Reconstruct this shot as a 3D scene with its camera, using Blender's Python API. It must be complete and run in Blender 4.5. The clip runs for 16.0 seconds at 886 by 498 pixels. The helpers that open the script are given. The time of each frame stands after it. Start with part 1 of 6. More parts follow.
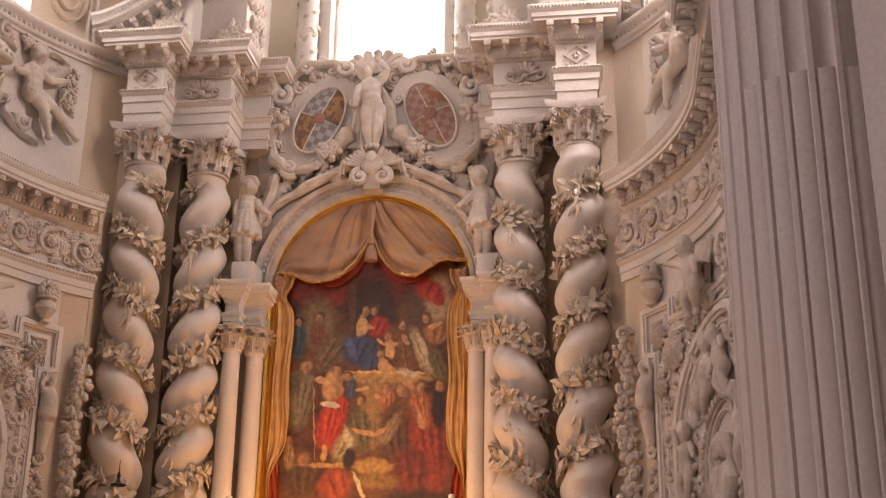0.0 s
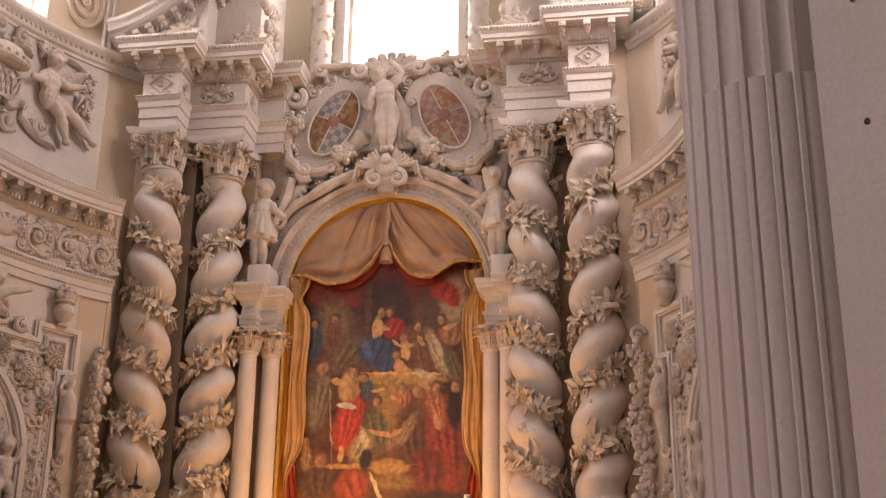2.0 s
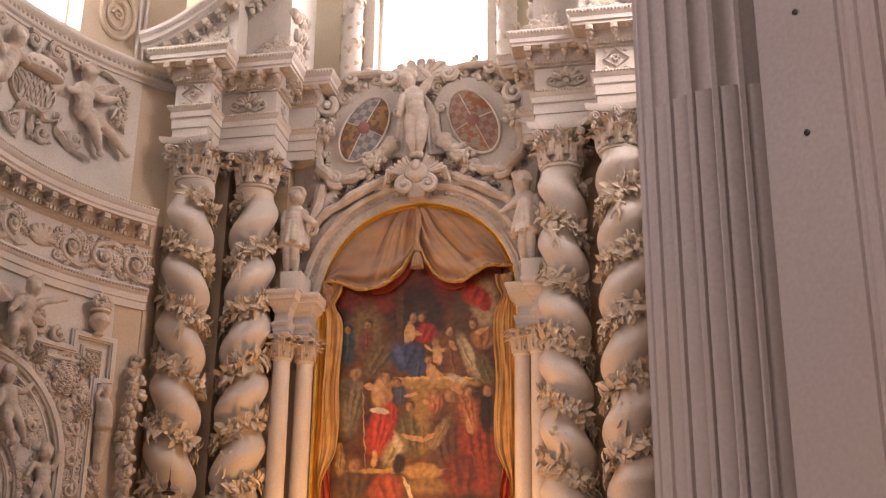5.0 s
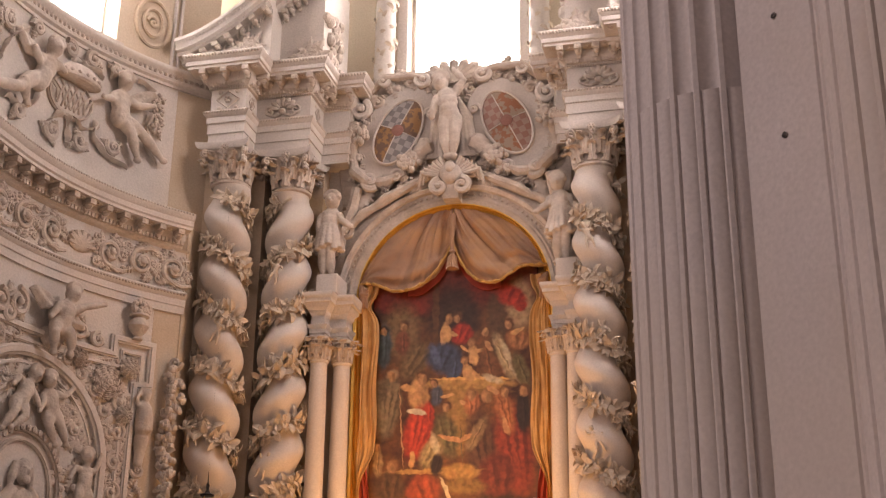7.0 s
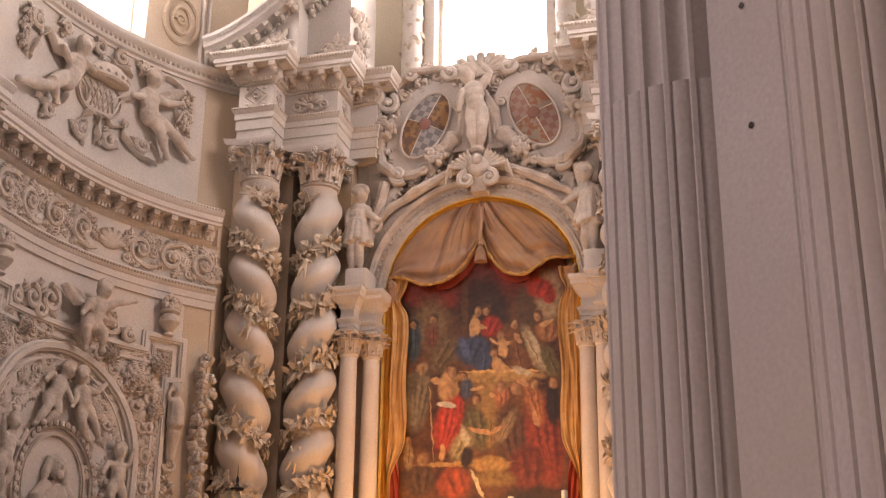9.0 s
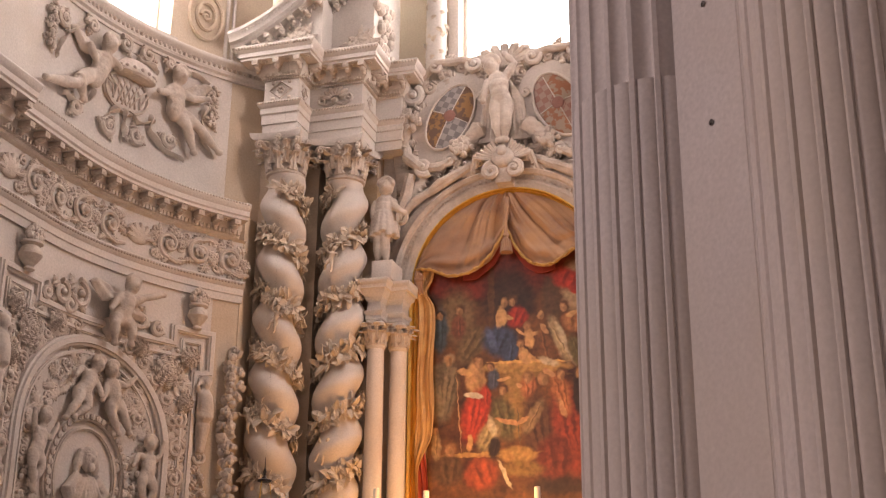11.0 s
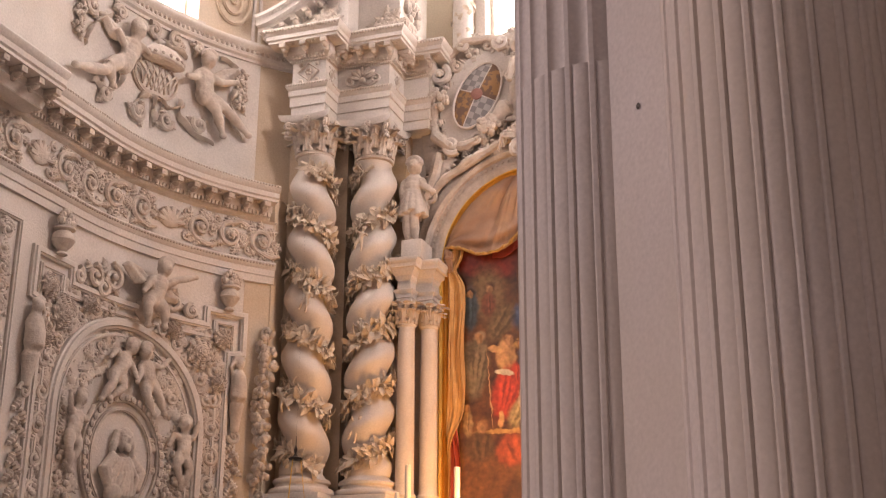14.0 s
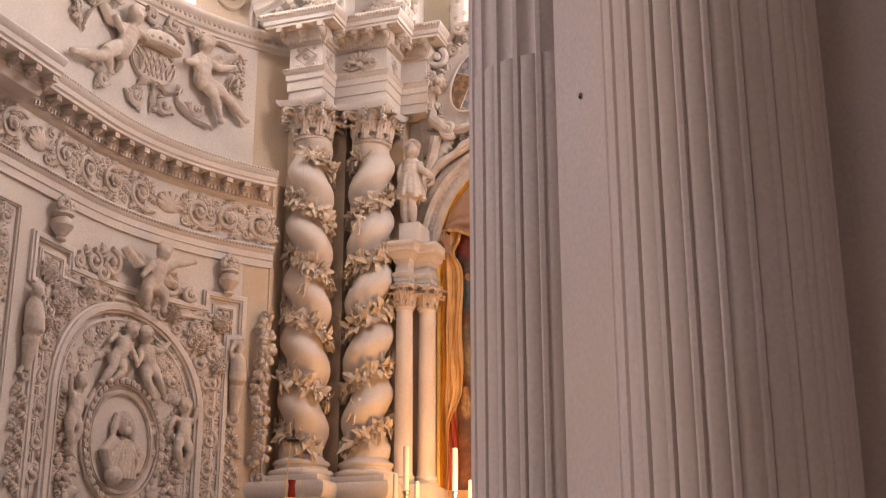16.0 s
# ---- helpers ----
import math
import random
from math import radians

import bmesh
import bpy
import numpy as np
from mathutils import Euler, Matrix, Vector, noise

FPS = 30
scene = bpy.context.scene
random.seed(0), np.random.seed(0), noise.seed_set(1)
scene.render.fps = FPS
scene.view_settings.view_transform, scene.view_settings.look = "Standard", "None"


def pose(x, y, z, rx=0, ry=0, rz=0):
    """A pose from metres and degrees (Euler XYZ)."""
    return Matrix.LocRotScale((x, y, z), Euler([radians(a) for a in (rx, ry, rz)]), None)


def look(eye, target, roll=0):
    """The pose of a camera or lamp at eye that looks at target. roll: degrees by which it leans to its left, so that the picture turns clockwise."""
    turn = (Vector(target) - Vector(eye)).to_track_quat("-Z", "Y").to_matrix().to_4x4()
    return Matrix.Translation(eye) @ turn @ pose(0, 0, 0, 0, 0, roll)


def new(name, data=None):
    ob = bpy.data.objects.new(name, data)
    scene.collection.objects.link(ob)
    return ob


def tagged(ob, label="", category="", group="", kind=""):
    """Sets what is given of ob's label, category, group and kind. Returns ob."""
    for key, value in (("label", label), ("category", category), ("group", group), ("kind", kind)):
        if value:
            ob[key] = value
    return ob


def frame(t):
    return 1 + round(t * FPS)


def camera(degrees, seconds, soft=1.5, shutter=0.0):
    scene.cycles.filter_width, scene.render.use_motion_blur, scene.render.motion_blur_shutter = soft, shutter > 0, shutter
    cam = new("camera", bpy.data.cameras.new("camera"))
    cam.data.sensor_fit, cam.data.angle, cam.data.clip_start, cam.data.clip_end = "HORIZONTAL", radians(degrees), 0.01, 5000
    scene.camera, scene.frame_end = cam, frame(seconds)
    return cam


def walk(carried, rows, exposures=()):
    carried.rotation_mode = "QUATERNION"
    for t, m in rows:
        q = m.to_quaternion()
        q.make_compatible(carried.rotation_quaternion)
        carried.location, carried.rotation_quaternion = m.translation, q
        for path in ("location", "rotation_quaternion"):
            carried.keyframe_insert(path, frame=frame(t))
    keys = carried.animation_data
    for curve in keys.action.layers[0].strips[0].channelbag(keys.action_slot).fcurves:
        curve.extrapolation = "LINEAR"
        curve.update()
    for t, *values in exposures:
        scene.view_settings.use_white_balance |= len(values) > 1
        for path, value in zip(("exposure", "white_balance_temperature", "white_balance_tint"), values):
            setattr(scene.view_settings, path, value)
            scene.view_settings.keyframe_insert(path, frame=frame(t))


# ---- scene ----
cam = camera(39.41, 16.0, soft=1.3)
walk(cam, [
    (0, pose(5.367, -26.363, 1.691, 110.296, -0.772, 7.790)),
    (0.5, pose(5.412, -26.387, 1.682, 110.297, -0.769, 8.133)),
    (1, pose(5.460, -26.399, 1.675, 110.300, -0.722, 8.457)),
    (1.5, pose(5.514, -26.425, 1.672, 110.288, -0.669, 8.726)),
    (2, pose(5.566, -26.439, 1.669, 110.312, -0.673, 8.952)),
    (2.5, pose(5.617, -26.455, 1.669, 110.321, -0.633, 9.217)),
    (3, pose(5.666, -26.476, 1.664, 110.344, -0.633, 9.491)),
    (3.5, pose(5.713, -26.492, 1.659, 110.373, -0.635, 9.810)),
    (4, pose(5.775, -26.477, 1.672, 110.380, -0.651, 10.243)),
    (6.5, pose(6.029, -26.554, 1.654, 110.475, -0.615, 12.649)),
    (7, pose(6.087, -26.545, 1.657, 110.425, -0.606, 13.271)),
    (7.5, pose(6.142, -26.539, 1.656, 110.340, -0.598, 13.825)),
    (8, pose(6.198, -26.522, 1.659, 110.250, -0.587, 14.326)),
    (8.5, pose(6.254, -26.513, 1.661, 110.156, -0.558, 14.731)),
    (9, pose(6.314, -26.515, 1.654, 110.075, -0.585, 15.157)),
    (11.5, pose(6.617, -26.542, 1.655, 109.485, -0.494, 17.329)),
    (12, pose(6.680, -26.548, 1.646, 109.369, -0.451, 17.729)),
    (12.5, pose(6.744, -26.551, 1.637, 109.228, -0.403, 18.187)),
    (13, pose(6.813, -26.557, 1.630, 109.051, -0.386, 18.601)),
    (13.5, pose(6.879, -26.564, 1.627, 108.794, -0.320, 18.942)),
    (14, pose(6.942, -26.569, 1.627, 108.540, -0.265, 19.191)),
    (14.5, pose(7.000, -26.576, 1.623, 108.310, -0.233, 19.343)),
    (15, pose(7.057, -26.589, 1.615, 108.117, -0.194, 19.452)),
    (15.5, pose(7.115, -26.609, 1.606, 107.921, -0.106, 19.529)),
    (16, pose(7.177, -26.650, 1.588, 107.730, -0.023, 19.558)),
], exposures=[(0.0, -0.27), (4.0, -0.27), (9.0, -0.18), (12.5, 0.0), (16.0, 0.12)])

# ---- world, daylight and exposure ----
world = bpy.data.worlds.new("sky")
scene.world = world
world.use_nodes = True
wn = world.node_tree
sky = wn.nodes.new("ShaderNodeTexSky")
sky.sky_type, sky.sun_disc = "NISHITA", False
sky.sun_elevation, sky.sun_rotation = radians(40), radians(120)
wn.nodes["Background"].inputs["Strength"].default_value = 0.12
wn.links.new(sky.outputs[0], wn.nodes["Background"].inputs["Color"])


def window_light(name, m, width, height, power, colour):
    lamp = bpy.data.lights.new(name, "AREA")
    lamp.shape, lamp.size, lamp.size_y = "RECTANGLE", width, height
    lamp.energy, lamp.color = power, colour
    ob = new(name, lamp)
    ob.matrix_world = m
    return ob


DAY = (1.0, 0.785, 0.765)
HIGH_DAY = (1.0, 0.83, 0.83)   # the high windows let in a cooler light
window_light("altar_window_light", look((0, 1.0, 19.3), (0, -20, 3)), 2.7, 4.6, 330, HIGH_DAY)
window_light("apse_window_light", look((-7.5, -5.2, 18.6), (2, -9, 3)), 2.4, 4.4, 360, HIGH_DAY)
window_light("apse_window_light", look((7.5, -5.2, 18.6), (-2, -9, 3)), 2.4, 4.4, 1000, HIGH_DAY)
window_light("assumed_window_light", look((-13.6, -29, 15), (0, -16, 8)), 6, 9, 2650, DAY)
# south source is unseen, added as frontal fill for the pier and altar
window_light("assumed_window_light", look((0, -47.0, 17), (0, -10, 8)), 7, 9, 700, DAY)
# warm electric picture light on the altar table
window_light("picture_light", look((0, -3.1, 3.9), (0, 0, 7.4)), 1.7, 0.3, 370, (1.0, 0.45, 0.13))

# ---- materials ----


def material(name, base, rough=0.8, spread=0.12, scale=1.5, grain=40.0, bump=0.15, metal=0.0, stain=None, stain_amount=0.0, island=0.0):
    """A painted or carved surface: broad blotches, fine grain, optional stains of another colour."""
    m = bpy.data.materials.new(name)
    m.use_nodes = True
    nt = m.node_tree
    b = nt.nodes["Principled BSDF"]
    b.inputs["Roughness"].default_value = rough
    b.inputs["Metallic"].default_value = metal
    geo = nt.nodes.new("ShaderNodeNewGeometry")
    big = nt.nodes.new("ShaderNodeTexNoise")
    big.inputs["Scale"].default_value, big.inputs["Detail"].default_value = scale, 6
    fine = nt.nodes.new("ShaderNodeTexNoise")
    fine.inputs["Scale"].default_value, fine.inputs["Detail"].default_value = grain, 4
    nt.links.new(geo.outputs["Position"], big.inputs["Vector"])
    nt.links.new(geo.outputs["Position"], fine.inputs["Vector"])
    ramp = nt.nodes.new("ShaderNodeValToRGB")
    lo = tuple(c * (1 - spread) for c in base) + (1,)
    hi = tuple(min(1, c * (1 + spread)) for c in base) + (1,)
    ramp.color_ramp.elements[0].position, ramp.color_ramp.elements[0].color = 0.32, lo
    ramp.color_ramp.elements[1].position, ramp.color_ramp.elements[1].color = 0.68, hi
    nt.links.new(big.outputs["Fac"], ramp.inputs["Fac"])
    mul = nt.nodes.new("ShaderNodeMix")
    mul.data_type, mul.blend_type = "RGBA", "MULTIPLY"
    mul.inputs["Factor"].default_value = 0.35
    nt.links.new(ramp.outputs["Color"], mul.inputs["A"])
    nt.links.new(fine.outputs["Fac"], mul.inputs["B"])
    out = mul.outputs["Result"]
    if stain:
        st = nt.nodes.new("ShaderNodeTexNoise")
        st.inputs["Scale"].default_value, st.inputs["Detail"].default_value = scale * 0.6, 8
        st.inputs["Distortion"].default_value = 0.6
        nt.links.new(geo.outputs["Position"], st.inputs["Vector"])
        sr = nt.nodes.new("ShaderNodeMapRange")
        sr.inputs["From Min"].default_value, sr.inputs["From Max"].default_value = 0.48, 0.66
        sr.inputs["To Max"].default_value = stain_amount
        nt.links.new(st.outputs["Fac"], sr.inputs["Value"])
        mx = nt.nodes.new("ShaderNodeMix")
        mx.data_type = "RGBA"
        mx.inputs["B"].default_value = (*stain, 1)
        nt.links.new(sr.outputs["Result"], mx.inputs["Factor"])
        nt.links.new(out, mx.inputs["A"])
        out = mx.outputs["Result"]
    if island:
        info = nt.nodes.new("ShaderNodeObjectInfo")
        vr = nt.nodes.new("ShaderNodeMapRange")
        vr.inputs["To Min"].default_value, vr.inputs["To Max"].default_value = 1 - island, 1 + island
        nt.links.new(info.outputs["Random"], vr.inputs["Value"])
        hv = nt.nodes.new("ShaderNodeHueSaturation")
        nt.links.new(vr.outputs["Result"], hv.inputs["Value"])
        nt.links.new(out, hv.inputs["Color"])
        out = hv.outputs["Color"]
    nt.links.new(out, b.inputs["Base Color"])
    bp = nt.nodes.new("ShaderNodeBump")
    bp.inputs["Strength"].default_value, bp.inputs["Distance"].default_value = bump, 0.02
    nt.links.new(fine.outputs["Fac"], bp.inputs["Height"])
    nt.links.new(bp.outputs["Normal"], b.inputs["Normal"])
    return m


STUCCO = material("white_stucco", (0.74, 0.685, 0.63), 0.75, 0.07, 0.9, 22, 0.35, stain=(0.58, 0.49, 0.40), stain_amount=0.35)
# brownish dirt, its stain and blotches strengthened to stand in for crevice shade
CARVED = material("carved_stucco", (0.67, 0.595, 0.52), 0.8, 0.18, 2.5, 16, 0.8, stain=(0.44, 0.35, 0.27), stain_amount=0.5)
LEAFY = material("stucco_leaf", (0.70, 0.60, 0.48), 0.8, 0.10, 3.0, 30, 0.3, stain=(0.50, 0.40, 0.29), stain_amount=0.4, island=0.12)
PLASTER = material("tan_plaster", (0.66, 0.55, 0.42), 0.85, 0.10, 0.7, 25, 0.25, stain=(0.50, 0.37, 0.24), stain_amount=0.5)
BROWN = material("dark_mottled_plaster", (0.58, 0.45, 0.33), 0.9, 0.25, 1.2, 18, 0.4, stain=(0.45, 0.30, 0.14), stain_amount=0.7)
SHAFT = material("polished_stucco_shaft", (0.75, 0.68, 0.61), 0.5, 0.05, 1.4, 30, 0.06, stain=(0.62, 0.52, 0.42), stain_amount=0.3)
PIER = material("lime_painted_pier", (0.67, 0.61, 0.585), 0.75, 0.05, 0.9, 60, 0.04, stain=(0.52, 0.44, 0.35), stain_amount=0.5)
GILT = material("gilding", (0.95, 0.60, 0.16), 0.45, 0.12, 4, 60, 0.3, metal=1.0)
CLOTH = material("stucco_drapery", (0.40, 0.235, 0.145), 0.65, 0.12, 2.5, 60, 0.25, stain=(0.52, 0.28, 0.10), stain_amount=0.45)
CLOTH_GOLD = material("golden_stucco_drapery", (0.62, 0.38, 0.15), 0.55, 0.16, 3.0, 45, 0.35, stain=(0.42, 0.22, 0.08), stain_amount=0.5)
CLOTH_RED = material("red_drapery_lining", (0.33, 0.05, 0.03), 0.7, 0.15, 3, 60, 0.2)
FRINGE = material("gold_fringe", (0.56, 0.33, 0.10), 0.5, 0.2, 6, 80, 0.5, metal=0.4)
WAX = material("candle_wax", (0.85, 0.80, 0.70), 0.4, 0.03, 3, 40, 0.05)
SILVER = material("silvered_metal", (0.72, 0.68, 0.62), 0.25, 0.06, 4, 50, 0.1, metal=1.0)
IRON = material("dark_metal", (0.06, 0.05, 0.045), 0.5, 0.2, 5, 60, 0.2, metal=0.8)
STONE = material("floor_stone", (0.36, 0.30, 0.26), 0.4, 0.15, 1.2, 30, 0.1)


def glow(name, colour, strength):
    m = bpy.data.materials.new(name)
    m.use_nodes = True
    b = m.node_tree.nodes["Principled BSDF"]
    b.inputs["Base Color"].default_value = (*colour, 1)
    b.inputs["Emission Color"].default_value = (*colour, 1)
    b.inputs["Emission Strength"].default_value = strength
    return m


SKYGLOW = glow("bright_sky", (1.0, 0.97, 0.95), 7.0)

# ---- building blocks ----


def finish(bm, name, mat, smooth=True):
    bmesh.ops.recalc_face_normals(bm, faces=bm.faces)
    me = bpy.data.meshes.new(name)
    bm.to_mesh(me)
    bm.free()
    me.materials.append(mat)
    if smooth:
        me.set_sharp_from_angle(angle=radians(38))
        for p in me.polygons:
            p.use_smooth = True
    return me


def thing(name, label, category, group="", kind="", at=(0, 0, 0)):
    ob = new(name)
    ob.location = at
    ob.empty_display_size = 0.2
    return tagged(ob, label, category, group, kind)


def part(name, bm, mat, parent, label="", smooth=True):
    ob = new(name, bm if isinstance(bm, bpy.types.Mesh) else finish(bm, name, mat, smooth))
    ob.parent = parent
    if label:
        tagged(ob, label)
    return ob


def pieces(name, sub, bm, mat, parent, label=""):
    """A part whose separate pieces become sub-parts: the largest piece carries the others."""
    bmesh.ops.recalc_face_normals(bm, faces=bm.faces)
    bm.verts.index_update()
    seen, islands = set(), []
    for v in bm.verts:
        if v.index in seen:
            continue
        stack, island = [v], []
        seen.add(v.index)
        while stack:
            q = stack.pop()
            island.append(q)
            for e in q.link_edges:
                o = e.other_vert(q)
                if o.index not in seen:
                    seen.add(o.index)
                    stack.append(o)
        islands.append(island)
    islands.sort(key=len, reverse=True)
    base = None
    for island in islands:
        order = {v.index: i for i, v in enumerate(island)}
        faces = {f for v in island for f in v.link_faces}
        me = bpy.data.meshes.new(name if base is None else sub)
        me.from_pydata([v.co[:] for v in island], [], [[order[v.index] for v in f.verts] for f in sorted(faces, key=lambda f: min(v.index for v in f.verts))])
        me.materials.append(mat)
        me.set_sharp_from_angle(angle=radians(38))
        for f in me.polygons:
            f.use_smooth = True
        if base is None:
            base = part(name, me, mat, parent, label)
        else:
            part(sub, me, mat, base)
    bm.free()
    return base


def solid(name, bm, mat, label, category, kind="", group="", smooth=True):
    """A thing that is one mesh."""
    return tagged(new(name, finish(bm, name, mat, smooth)), label, category, group, kind)


def box(bm, x0, x1, y0, y1, z0, z1, bevel=0.0, m=None):
    r = bmesh.ops.create_cube(bm, size=1)
    vs = r["verts"]
    for v in vs:
        v.co = Vector(((x0 + x1) / 2 + v.co.x * (x1 - x0), (y0 + y1) / 2 + v.co.y * (y1 - y0), (z0 + z1) / 2 + v.co.z * (z1 - z0)))
        if m:
            v.co = m @ v.co
    if bevel:
        es = list({e for v in vs for e in v.link_edges})
        bmesh.ops.bevel(bm, geom=es, offset=bevel, segments=2, profile=0.6, affect="EDGES")
    return vs


def grid_mesh(bm, rows, cols, fn, close_u=False, close_v=False):
    """A sheet of points fn(i, j), i over rows, j over cols."""
    vs = [[bm.verts.new(fn(i, j)) for j in range(cols)] for i in range(rows)]
    for i in range(rows if close_u else rows - 1):
        for j in range(cols if close_v else cols - 1):
            a, b = vs[i][j], vs[i][(j + 1) % cols]
            c, d = vs[(i + 1) % rows][(j + 1) % cols], vs[(i + 1) % rows][j]
            bm.faces.new((a, b, c, d))
    return vs


def lathe(bm, profile, n=32, centre=(0, 0, 0), a0=0.0, a1=360.0, squash=1.0):
    """profile: (radius, height) from bottom to top."""
    full = abs(a1 - a0 - 360) < 1e-6
    cols = n if full else n + 1
    cx, cy, cz = centre

    def at(i, j):
        a = radians(a0 + (a1 - a0) * j / n)
        r, h = profile[i]
        return (cx + r * math.cos(a), cy + squash * r * math.sin(a), cz + h)
    vs = grid_mesh(bm, len(profile), cols, at, close_v=full)
    if full:
        for ring in (vs[0], vs[-1]):
            if (ring[0].co - ring[n // 2].co).length > 1e-4:
                bm.faces.new(ring)
    return vs


def run(bm, path, profile, closed=False, cap=True):
    """A moulding: profile (projection, height) carried along a plan path (x, y), projecting to the right of the way."""
    n = len(path)
    pts = [Vector((p[0], p[1])) for p in path]
    offs = []
    for i in range(n):
        d0 = (pts[i] - pts[i - 1]).normalized() if (i > 0 or closed) else None
        d1 = (pts[(i + 1) % n] - pts[i]).normalized() if (i < n - 1 or closed) else None
        d0, d1 = d0 or d1, d1 or d0
        n0, n1 = Vector((d0.y, -d0.x)), Vector((d1.y, -d1.x))
        m = n0 + n1
        offs.append(m / max(0.35, m.length_squared / 2))

    def at(i, j):
        p = pts[i] + offs[i] * profile[j][0]
        return (p.x, p.y, profile[j][1])
    vs = grid_mesh(bm, n, len(profile), at, close_u=closed)
    if cap and not closed:
        bm.faces.new(vs[0])
        bm.faces.new(vs[-1])
    return vs


def tube(bm, pts, radii, n=8, cap=True):
    """A tapering tube along points."""
    pts = [Vector(p) for p in pts]
    k = len(pts)
    if not hasattr(radii, "__len__"):
        radii = [radii] * k
    ref = None
    rings = []
    for i in range(k):
        d = (pts[min(i + 1, k - 1)] - pts[max(i - 1, 0)]).normalized()
        if ref is None:
            ref = d.orthogonal().normalized()
        ref = (ref - d * ref.dot(d))
        ref = ref.normalized() if ref.length > 1e-5 else d.orthogonal().normalized()
        side = d.cross(ref)
        rings.append([bm.verts.new(pts[i] + (ref * math.cos(2 * math.pi * j / n) + side * math.sin(2 * math.pi * j / n)) * radii[i]) for j in range(n)])
    for i in range(k - 1):
        for j in range(n):
            bm.faces.new((rings[i][j], rings[i][(j + 1) % n], rings[i + 1][(j + 1) % n], rings[i + 1][j]))
    if cap:
        bm.faces.new(rings[0])
        bm.faces.new(rings[-1])


def blob(bm, c, r, seg=10, m=None):
    """An ellipsoid at c with radii r."""
    res = bmesh.ops.create_uvsphere(bm, u_segments=seg, v_segments=max(5, seg * 2 // 3), radius=1)
    t = Matrix.Translation(c) @ (m or Matrix()) @ Matrix.Diagonal((*r, 1))
    bmesh.ops.transform(bm, matrix=t, verts=res["verts"])


def leaf_mesh(name, mat, length=0.24, width=0.13, curl=0.08, lobes=0.0):
    """A pointed oval leaf folded along its rib, growing along +x, its face to -y; some thickness."""
    bm = bmesh.new()
    rows, cols = 7, 5

    def at(i, j):
        u, v = 0.02 + 0.97 * i / (rows - 1), j / (cols - 1) * 2 - 1
        w = width * 1.95 * u ** 0.55 * (1 - u) ** 0.65 * (1 + lobes * math.sin(u * 14))
        return (u * length, -curl * math.sin(u * 2.3) - 0.016 * abs(v) * math.sin(math.pi * u) + 0.025 * u * u, v * w / 2)
    grid_mesh(bm, rows, cols, at)
    r = bmesh.ops.extrude_face_region(bm, geom=bm.faces[:])
    bmesh.ops.translate(bm, vec=(0, 0.010, 0), verts=[g for g in r["geom"] if isinstance(g, bmesh.types.BMVert)])
    return finish(bm, name, mat)


def bend(th, d, z, right=False, R=7.5):
    """A point of the apse wall: angle from the altar's axis in degrees, depth in front of the wall, height."""
    a = radians(th)
    if th <= 90:
        x, y = -(R - d) * math.sin(a), YC + (R - d) * math.cos(a)
    else:
        x, y = -(R - d), YC - R * radians(th - 90)
    return Vector((-x if right else x, y, z))


YC = -7.25
YO, YI = -1.75, -1.05   # column axes, outer and inner
AXIS = {-1: (5.00, 3.74), 1: (4.81, 3.46)}   # outer and inner, on each side of the picture

# ---- the large structure ----
bm = bmesh.new()
box(bm, -14, 16, -48, 3, -0.3, 0)
solid("floor", bm, STONE, "worn stone church floor in pale slabs", "floor", "structure", smooth=False)
bm = bmesh.new()
box(bm, -14, 16, -48, 3, 27, 27.4)
solid("ceiling", bm, STUCCO, "high white stucco ceiling above the nave", "ceiling", "structure", smooth=False)


def wall_with_hole(bm, axis, a0, a1, d0, d1, z0, z1, holes):
    """A straight wall with rectangular openings through it; axis 'x' runs along x at depth d0..d1."""
    cuts = sorted({a0, a1, *[h[0] for h in holes], *[h[1] for h in holes]})
    for p, q in zip(cuts, cuts[1:]):
        spans, z = [], z0
        for h in sorted((h for h in holes if h[0] <= p and h[1] >= q), key=lambda h: h[2]):
            spans.append((z, h[2]))
            z = h[3]
        spans.append((z, z1))
        for s0, s1 in spans:
            if s1 - s0 > 0.01:
                box(bm, p, q, d0, d1, s0, s1) if axis == "x" else box(bm, d0, d1, p, q, s0, s1)


bm = bmesh.new()
wall_with_hole(bm, "y", -48, -14.5, -14.2, -13.8, 0, 27, [(-32, -26, 10.5, 19.5)])
solid("wall_west", bm, STUCCO, "plain white stucco nave wall out of view, with an assumed tall window", "wall", "structure", smooth=False)
bm = bmesh.new()
wall_with_hole(bm, "y", -48, -9, 15.8, 16.2, 0, 27, [])
solid("wall_east", bm, STUCCO, "plain white stucco nave wall", "wall", "structure", smooth=False)
# unseen wall; its opening is added for the south fill lamp
bm = bmesh.new()
wall_with_hole(bm, "x", -14, 16, -48.2, -47.8, 0, 27, [(-3.5, 3.5, 12.5, 21.5)])
solid("wall_south", bm, STUCCO, "plain white stucco nave wall out of view, with an assumed tall window", "wall", "structure", smooth=False)
bm = bmesh.new()
box(bm, -14, -8.4, -14.9, -14.5, 0, 27)
solid("wall_transept_west", bm, STUCCO, "white stucco wall beside the apse", "wall", "structure", smooth=False)
bm = bmesh.new()
box(bm, 8.4, 16, -14.9, -14.5, 0, 27)
solid("wall_transept_east", bm, STUCCO, "white stucco wall beside the apse", "wall", "structure", smooth=False)

